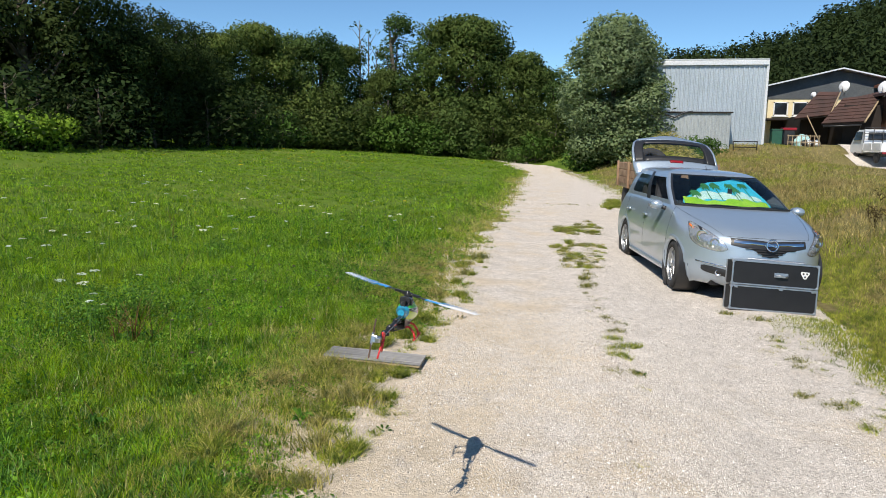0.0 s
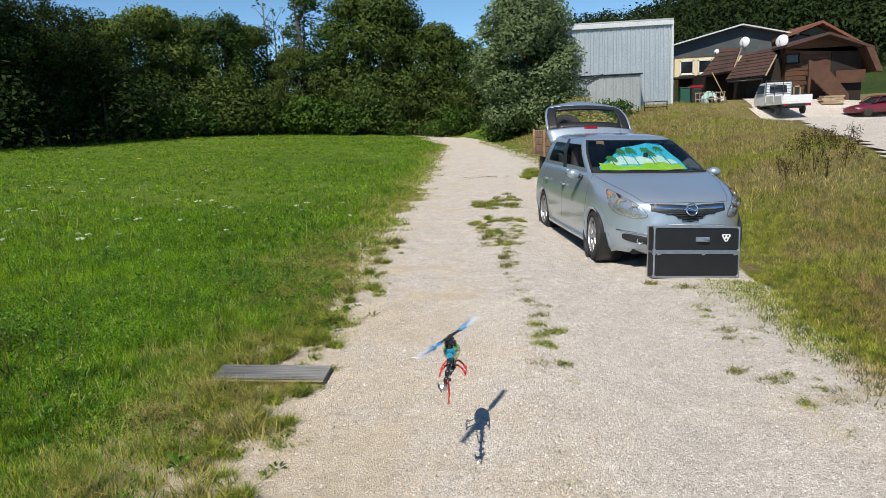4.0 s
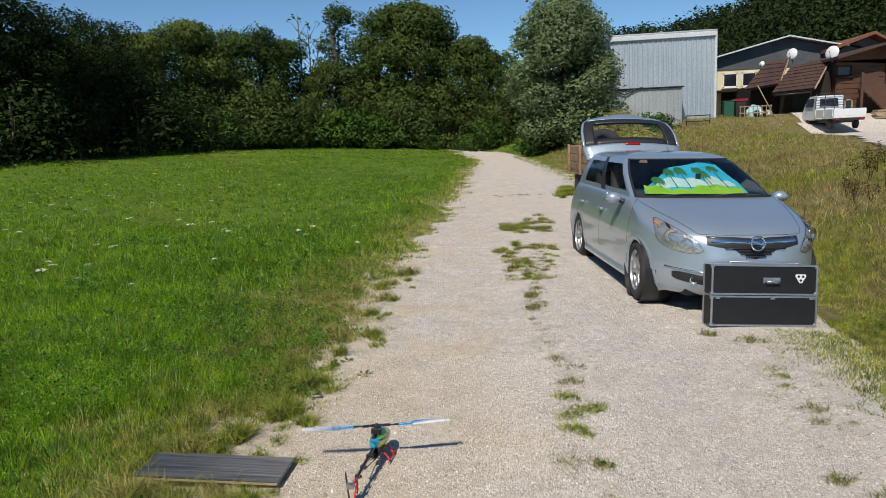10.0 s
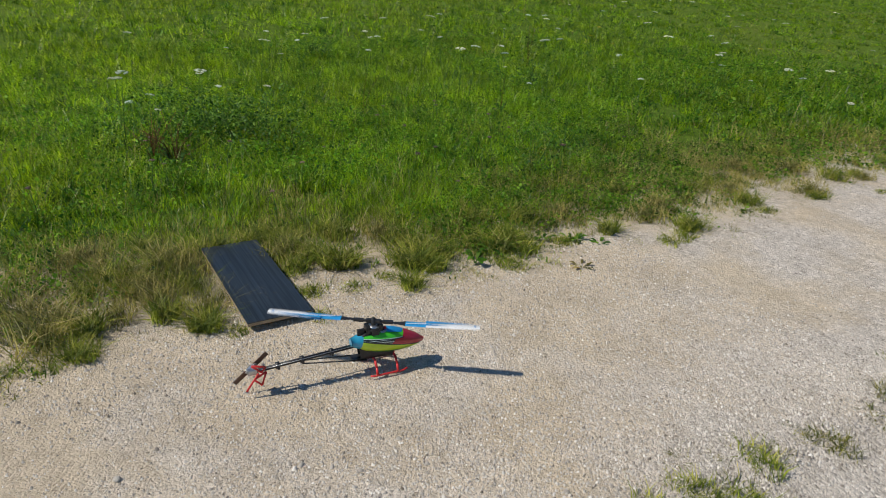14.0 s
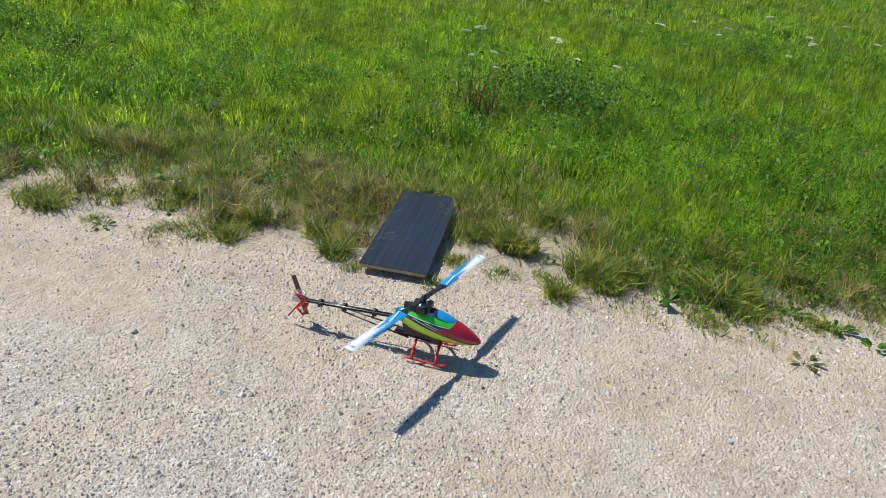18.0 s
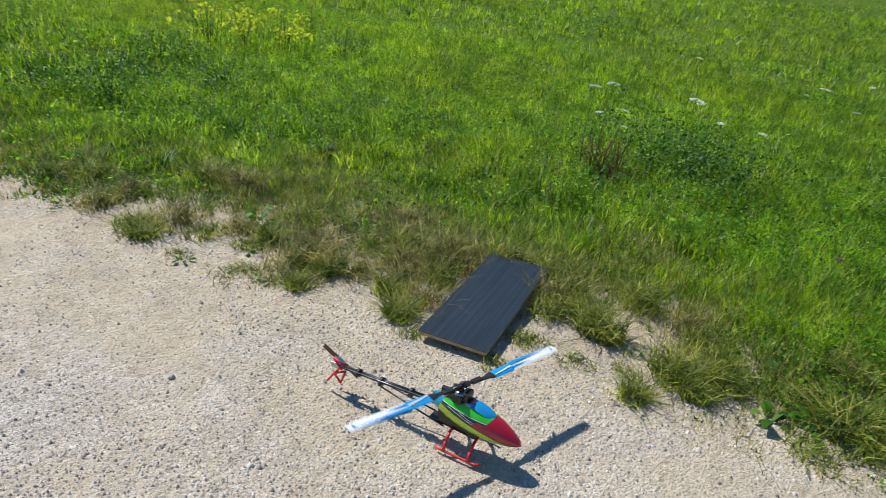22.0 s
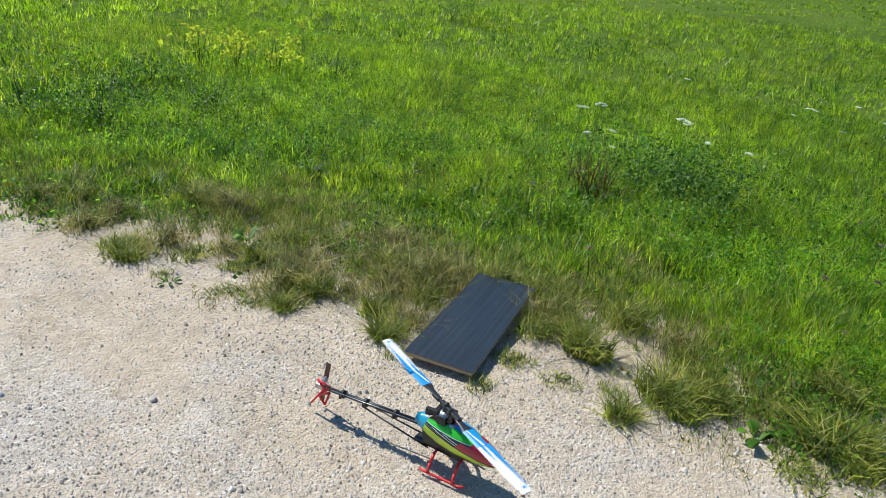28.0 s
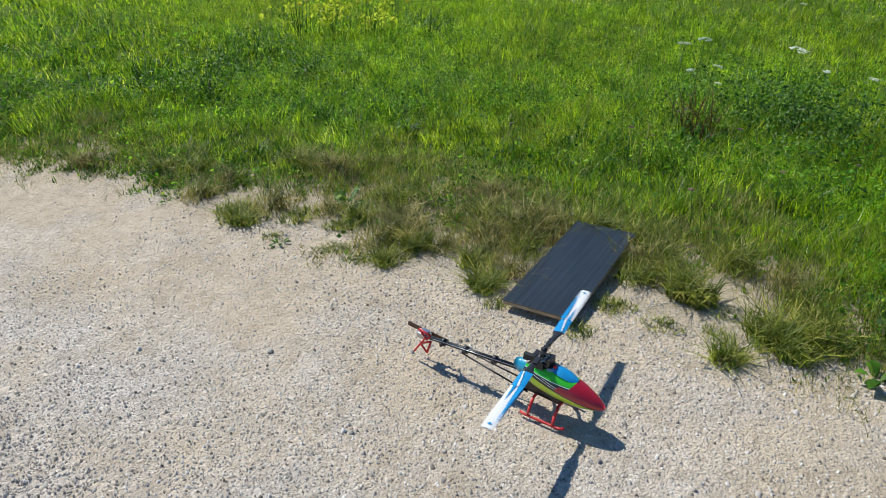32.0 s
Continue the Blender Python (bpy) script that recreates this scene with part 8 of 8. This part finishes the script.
def build_weeds():
    rng = random.Random(5)
    for x, y, n, sz, hh in ((-0.7, 5.48, 12, 0.05, 0.03), (-0.78, 5.35, 10, 0.048, 0.03), (-0.62, 5.6, 9, 0.042, 0.025), (1.15, 4.05, 9, 0.03, 0.02), (-0.36, 2.62, 8, 0.03, 0.02), (-0.42, 2.95, 8, 0.03, 0.02), (-0.66, 4.86, 10, 0.07, 0.04), (-0.72, 4.98, 10, 0.08, 0.04), (-0.85, 2.6, 14, 0.06, 0.06), (1.35, 1.9, 8, 0.07, 0.06)):
        t = thing("broadleaf_weed", pose(x, y, float(land(x, y)) + 0.002), "broad-leaved green weed at the track's edge", "weed", "weeds along the track")
        part("leaves", leafy(B(), rng, n, 0.03, sz, hh), MAT["herb"], t)
    t = thing("dried_weed", pose(-0.41, 5.31, 0.0), "trampled dried weed on the gravel", "weed")
    part("leaves", leafy(B(), rng, 12, 0.05, 0.05, 0.02), MAT["bank_straw"], t)
    for k in range(10):
        a = rng.uniform(0, 6.28)
        L = rng.uniform(0.06, 0.16)
        part("stalk", tube(B(), [(0, 0, 0.008), (L * math.cos(a), L * math.sin(a), 0.006)], [0.0015, 0.001], 4), MAT["grass_dry"], t)
    # docks with rust-brown seed heads in the meadow
    for x, y, h, n in ((-2.7, 3.66, 0.4, 9), (-2.78, 3.8, 0.4, 9), (-2.88, 3.68, 0.34, 7), (-2.62, 3.78, 0.3, 6), (-3.45, 5.4, 0.5, 2), (-5.4, 8.4, 0.55, 3), (-3.2, 6.6, 0.45, 2), (-1.9, 2.2, 0.3, 2)):
        t = thing("dock_plant", pose(x, y, float(land(x, y))), "withered dock with rust-brown seed heads", "dock", "docks in the meadow")
        for k in range(n):
            a, L = rng.uniform(0, 6.28), rng.uniform(0.04, 0.24)
            top = Vector((L * math.cos(a), L * math.sin(a), h * rng.uniform(0.45, 1.1)))
            st = new("stalk")
            st.parent = t
            part("stem", tube(B(), [(0, 0, 0), Vector((top.x * 0.3, top.y * 0.3, top.z * 0.55)), top], [0.003, 0.0022, 0.0012], 5), MAT["dock"], st)
            v, f, out = leaf_cloud(np.random.RandomState(int(1000 * (x + 9) + k)), [((top.x * q * q, top.y * q * q, top.z * q), (0.016 * (1.4 - q), 0.016 * (1.4 - q), 0.035)) for q in (0.62, 0.72, 0.82, 0.91, 0.98)], 2600, 0.008)
            tagged(sheet("seed_head", v, f, MAT["dock"], st), kind="stuff")
        part("leaves", leafy(B(), rng, 9, 0.03, 0.08, 0.1), MAT["herb"], t)
    for x, y, s in ((-4.3, -0.5, 0.9), (-4.6, -0.2, 0.8), (-4.05, -0.75, 0.7)):
        t = thing("goldenrod_clump", pose(x, y, float(land(x, y))), "yellow-green leafy plant in the meadow", "herb", "yellow-green plants")
        r = np.random.RandomState(int(100 * (x + 20)))
        v, f, out = leaf_cloud(r, [((r.randn() * 0.2 * s, r.randn() * 0.2 * s, 0.12 + 0.26 * r.rand()), (0.1 * s, 0.1 * s, 0.06 * s)) for _ in range(16)], 1500, 0.026, 0.6)
        sheet("leaves", v, f, MAT["yellow_herb"], t)
        for k in range(5):
            part("stem", tube(B(), [(0, 0, 0), (r.randn() * 0.08, r.randn() * 0.08, 0.36)], [0.004, 0.002], 4), MAT["herb"], t)
    # dark nettle-like clump in the meadow
    for x, y, s in ((-3.2, 3.95, 1.5), (-3.05, 4.25, 1.3), (-3.4, 4.2, 1.2), (-2.2, 0.1, 0.9), (-1.8, 0.5, 0.7), (-2.7, 0.7, 0.8), (-1.6, 0.0, 0.7), (-3.0, -0.3, 0.9), (-4.8, 0.4, 0.9), (-6.6, 6.0, 1.0), (-4.2, 7.6, 0.9), (-9, 2, 1.3), (-10.5, -1.0, 1.4), (-1.7, 5.9, 0.6), (-2.0, 6.4, 0.7)):
        t = thing("herb_clump", pose(x, y, float(land(x, y))), "dark green leafy herb clump in the meadow", "herb", "herb clumps in the meadow")
        r = np.random.RandomState(int(100 * (x + 20)))
        v, f, out = leaf_cloud(r, [((r.randn() * 0.16 * s, r.randn() * 0.16 * s, (0.08 + 0.16 * r.rand()) * s), (0.13 * s, 0.13 * s, 0.1 * s)) for _ in range(10)], 3600, 0.0125)
        sheet("leaves", v, f, MAT["herb"], t)
        for k in range(5):
            part("stem", tube(B(), [(0, 0, 0), (r.randn() * 0.08, r.randn() * 0.08, 0.3)], [0.004, 0.002], 4), MAT["herb"], t)


def build_bank_weeds():
    rng = np.random.RandomState(8)
    for k in range(30):
        y = rng.uniform(12.6, 18.5)
        x = 5.9 + 0.42 * (y - 13) + rng.uniform(-0.3, 1.3)
        z = float(land(x, y))
        t = thing("withered_weed", pose(x, y, z), "withered brown weed standing on the dry bank", "weed", "weeds on the bank")
        h = rng.uniform(0.28, 0.5)
        tips = []
        for j in range(5):
            a, L = rng.uniform(0, 6.28), rng.uniform(0.04, 0.16)
            top = Vector((L * math.cos(a), L * math.sin(a), h * rng.uniform(0.7, 1.0)))
            part("stem", tube(B(), [(0, 0, 0), top * 0.55, top], [0.004, 0.003, 0.002], 4), MAT["brown_weed"], t)
            tips += [(tuple(top * q), (0.06, 0.06, 0.05)) for q in (0.6, 0.8, 1.0)]
        v, f, out = leaf_cloud(rng, tips, 900, 0.02)
        tagged(sheet("leaves", v, f, MAT["brown_weed"], t), kind="stuff")


def umbel(rng, h, r, mat):
    """A wild carrot: stem and a flat head of florets."""
    st = tube(B(), [(0, 0, 0), (0.01, 0.01, h * 0.5), (0.0, 0.0, h)], [0.003, 0.0025, 0.0018], 5)
    hd = B()
    for k in range(26):
        a, q = rng.uniform(0, 6.28), r * math.sqrt(rng.random())
        c = Vector((q * math.cos(a), q * math.sin(a), h + 0.012 - 0.25 * q * q / r))
        s = 0.0075 * rng.uniform(0.7, 1.3) * (r / 0.035)
        vs = [hd.verts.new(c + Vector((s * math.cos(b), s * math.sin(b), 0.002 * (i % 2)))) for i, b in enumerate(np.arange(6) * math.pi / 3)]
        hd.faces.new(vs)
        mid = hd.verts.new(c - Vector((0, 0, 0.006)))
        hd.faces.new((vs[0], mid, vs[3]))
    out = []
    for nm, bm, m in (("stem", st, MAT["herb"]), ("flower_head", hd, mat)):
        o = part(nm, bm, m)
        out.append(o.data)
        bpy.data.objects.remove(o)
    return out


def build_flowers():
    rng = random.Random(12)
    kinds = [umbel(rng, h, r, MAT["petal"]) for h, r in ((0.42, 0.032), (0.5, 0.04), (0.36, 0.026))]
    yel = [umbel(rng, 0.4, 0.03, MAT["yellow"]), umbel(rng, 0.32, 0.022, MAT["yellow"])]
    pur = umbel(rng, 0.22, 0.014, MAT["purple"])

    def put(data, x, y, s, nm, lab, grp):
        t = thing(nm, pose(x, y, float(land(x, y)), rng.uniform(-8, 8), rng.uniform(-8, 8), rng.uniform(0, 360)), lab, "flower", grp)
        for n, me in zip(("stem", "flower_head"), data):
            o = new(n, me)
            o.parent = t
            o.scale = (s, s, s)
    groups = [(-3.0, 3.6, 5, 0.22), (-3.6, 4.1, 4, 0.3), (-5.3, 5.4, 9, 0.5), (-5.6, 6.6, 7, 0.5), (-4.1, 6.4, 4, 0.5), (-3.8, 7.6, 5, 0.6), (-6.2, 9.0, 6, 0.8), (-3.0, 9.4, 7, 0.7), (-7.5, 12, 9, 1.2), (-8.5, 8, 6, 1.2), (-5.2, 14.5, 6, 1.6), (-11, 16, 10, 2.5), (-2.6, 8.6, 5, 0.5), (-4.6, 11.0, 5, 0.9)]
    for x, y, n, s in groups:
        for k in range(n):
            put(rng.choice(kinds), rng.gauss(x, s), rng.gauss(y, s), rng.uniform(0.85, 1.3), "wild_carrot", "white wild carrot flower in the meadow", "wild carrots")
    for x, y, n, s in ((-4.3, -0.6, 12, 0.3), (-4.7, -0.2, 8, 0.4), (-7, 20, 14, 2.2), (-9, 24, 16, 2.2), (-6.0, 10.5, 6, 0.8), (-3.9, 12.6, 5, 0.8)):
        for k in range(n):
            put(rng.choice(yel), rng.gauss(x, s), rng.gauss(y, s * 0.8), rng.uniform(0.8, 1.2) * (2.0 if y > 15 else 1), "yellow_flower", "small yellow flower in the meadow", "yellow flowers")
    for k in range(26):
        put(pur, rng.uniform(-3.2, -1.2), rng.uniform(2.5, 7), rng.uniform(0.8, 1.2), "clover_flower", "faded purple clover head in the grass", "clover flowers")


def build_pebbles():
    rng = np.random.RandomState(6)
    n = 235000
    y = np.concatenate([rng.uniform(2.0, 5.8, 180000), rng.uniform(0.6, 2.0, 15000), rng.uniform(5.8, 9.0, 40000)])
    x = rng.uniform(-0.9, 3.0, n)
    bare = fbm(x, y, 1.5, 61) + 0.25 * (fbm(x, y, 5.0, 62) - 0.5)
    keep = (x > road_left(y) - 0.35) & (x < road_right(y) + 0.2) & (rng.rand(n) < (0.12 + 1.1 * bare ** 1.5 + 0.25 * (x > 0.3)) * np.interp(x, [0.0, 1.0], [0.7, 1.0])) & (rng.rand(n) < np.where(y < 5.8, np.interp(x, [1.0, 2.2], [1.0, 0.3]), 0.6))
    x, y = x[keep], y[keep]
    n = len(x)
    s = 0.0022 + 0.005 * rng.rand(n) ** 2.3 + 0.006 * (rng.rand(n) > 0.985) * rng.rand(n)
    c = np.c_[x, y, land(x, y) - 0.022 * np.clip((road_left(y) - x) / 0.5, 0, 1) + 0.003 * np.sin(3 * x + 2 * y) * np.cos(1.7 * y) + 0.012 * np.cos(4 * np.pi * (x - road_left(y)) / (road_right(y) - road_left(y))) * np.clip(1 + (x - road_left(y)) / 0.3, 0, 1)]
    # a four-sided foot sunk in the ground and a short ridge on top
    d = np.array([(1, 0.25, -0.3), (0.2, 1, -0.3), (-1, -0.2, -0.3), (-0.25, -1, -0.3), (0.3, 0.1, 1.05), (-0.35, -0.05, 0.9)])
    sh = d[None] * rng.uniform(0.65, 1.25, (n, 6, 1)) + rng.randn(n, 6, 3) * 0.1
    t = rng.uniform(0, 2 * np.pi, n)
    cs, sn = np.cos(t)[:, None], np.sin(t)[:, None]
    sh = np.stack([sh[..., 0] * cs - sh[..., 1] * sn, sh[..., 0] * sn + sh[..., 1] * cs, sh[..., 2]], -1)
    v = c[:, None] + sh * s[:, None, None]
    tri = np.array([(0, 1, 4), (1, 5, 4), (1, 2, 5), (2, 3, 5), (3, 4, 5), (3, 0, 4)])
    f = (np.arange(n)[:, None, None] * 6 + tri[None]).reshape(-1, 3)
    m, nn, l, b = _new_mat("loose_stone")
    g = nn.new("ShaderNodeNewGeometry")
    l.new(_ramp(nn, l, g.outputs["Random Per Island"], ((0.0, (0.15, 0.125, 0.1)), (0.08, (0.31, 0.28, 0.245)), (0.5, (0.48, 0.44, 0.395)), (0.88, (0.62, 0.576, 0.525)), (1.0, (0.82, 0.785, 0.735)))), b.inputs["Base Color"])
    b.inputs["Roughness"].default_value = 0.9
    tagged(sheet("loose_gravel", v.reshape(-1, 3), f, m), "loose limestone chippings on the track", "gravel", kind="stuff")
    r = random.Random(4)
    for x, y, s in ((0.22, 3.16, 0.011), (-0.34, 4.1, 0.013), (-0.25, 4.6, 0.009), (0.3, 3.9, 0.007), (0.5, 3.3, 0.008), (-0.15, 3.0, 0.008), (0.62, 4.4, 0.008), (0.1, 5.0, 0.008)):
        bm = B()
        bmesh.ops.create_icosphere(bm, subdivisions=2, radius=s)
        for q in bm.verts:
            q.co = q.co * (1 + 0.35 * noise.noise(q.co / s * 0.8 + Vector((x * 9, y, 0))))
            q.co.z *= 0.7
        o = part("stone", bm, MAT["stone"])
        o.matrix_basis = pose(x, y, float(land(x, y)) + s * 0.2 - 0.008, 0, 0, r.uniform(0, 360))
        tagged(o, "pale limestone pebble on the track", "stone", "single stones on the track")


build_tufts()
build_weeds()
build_bank_weeds()
build_flowers()
build_pebbles()


# ------------------------------------------------------------ what moves
FLIGHT = [(0, -0.03, 1.77, 0.81, -3, 8, 2), (0.5, -0.06, 1.86, 0.60, -3, 2, 2), (1, -0.02, 1.98, 0.335, -3, 7, 0), (1.5, 0.12, 2.16, 0.205, -3, 5, 0), (2, 0.363, 2.445, 0.377, -3, 2, 6), (2.5, 0.533, 2.73, 0.52, -3, 4, 6),
          (3.5, 0.53, 2.76, 0.47, -3, 0, 4), (4.5, 0.42, 2.717, 0.375, -3, -3, 0), (5, 0.245, 2.815, 0.285, -3, -4, 6), (5.5, 0.116, 3.135, 0.212, -5, -3, 5), (6, 0.046, 3.46, 0.305, -4, -2, 6), (6.5, -0.004, 3.70, 0.1, -2, 0, 1), (7, 0.0, 3.93, 0.02, 0, 0, -2),
          (7.5, -0.02, 3.98, 0.002, 0, 0, 0), (8, -0.015, 4.0, 0.0, 0, 0, -2), (8.5, -0.005, 4.035, 0.0, 0, 0, -2), (32, -0.005, 4.035, 0.0, 0, 0, -2)]
BLADE = [(0, 150), (1, 160), (2, 175), (5, 110), (6, 74), (7, 5), (8, 124), (9, 33), (10, 15), (11, 78), (12, 131), (13, 28), (16, 123), (17, 158), (18, 164), (19, 78), (20, 13.5), (21, 63), (22, 158), (23, 128.5), (24, 173), (25, 168.5), (28, 59.4), (29, 102.5), (30, 88), (31, 176.6), (32, 7)]


TAIL_AT = [(0, 80), (8, 40), (16, 100), (17, 20), (18, 110), (19, 130), (20, 175), (21, 180), (22, 155), (23, 95), (24, 175), (25, 125), (28, 82), (29, 175), (30, 95), (31, 170), (32, 175)]


def spun(stops, rate):
    """Angles every tenth of a second that pass through the stops (half turns look alike) at about the given rate."""
    rows, total = [(0.0, stops[0][1])], stops[0][1]
    for (t0, a0), (t1, a1) in zip(stops, stops[1:]):
        turn = (a1 - total) % 180
        turn += 180 * round((rate(t1) * (t1 - t0) - turn) / 180)
        n = round((t1 - t0) * 10)
        rows += [(t0 + k / 10, total + turn * k / n) for k in range(1, n + 1)]
        total += turn
    return rows


def motions():
    walk(HELI, [(t, pose(x, y, z, rx, ry, rz)) for t, x, y, z, rx, ry, rz in FLIGHT])
    walk(ROTOR, [(t, pose(0, 0, 0.1935, 0, 0, a)) for t, a in spun(BLADE, lambda t: 780 if t <= 9 else float(np.interp(t, [9, 16, 22], [780, 420, 260])))])
    walk(TAIL, [(t, pose(-0.023, -0.4285, 0.0875, a, 0, 0)) for t, a in spun(TAIL_AT, lambda t: float(np.interp(t, [9, 16, 22], [700, 400, 250])))])
    # the pilot's transmitter hangs below the view and is lifted once
    lift = [(0, -0.42), (22.2, -0.42), (22.6, -0.145), (22.8, -0.083), (22.9, -0.075), (23.0, -0.092), (23.2, -0.096), (23.4, -0.105), (23.6, -0.132), (24.2, -0.42), (32, -0.42)]
    lt, lz = [a for a, _ in lift], [b for _, b in lift]
    times = sorted({t for t, *_ in PATH} | set(lt))
    pt = [p[0] for p in PATH]
    tx = []
    for t in times:
        eye = [float(np.interp(t, pt, [p[1][k] for p in PATH])) for k in range(3)]
        aim = [float(np.interp(t, pt, [p[2][k] for p in PATH])) for k in range(3)]
        tx.append((t, look(eye, aim, float(np.interp(t, pt, [p[3] for p in PATH]))) @ pose(-0.139, float(np.interp(t, lt, lz)), -0.45, 8, 0, -2)))
    walk(TX, tx)


motions()
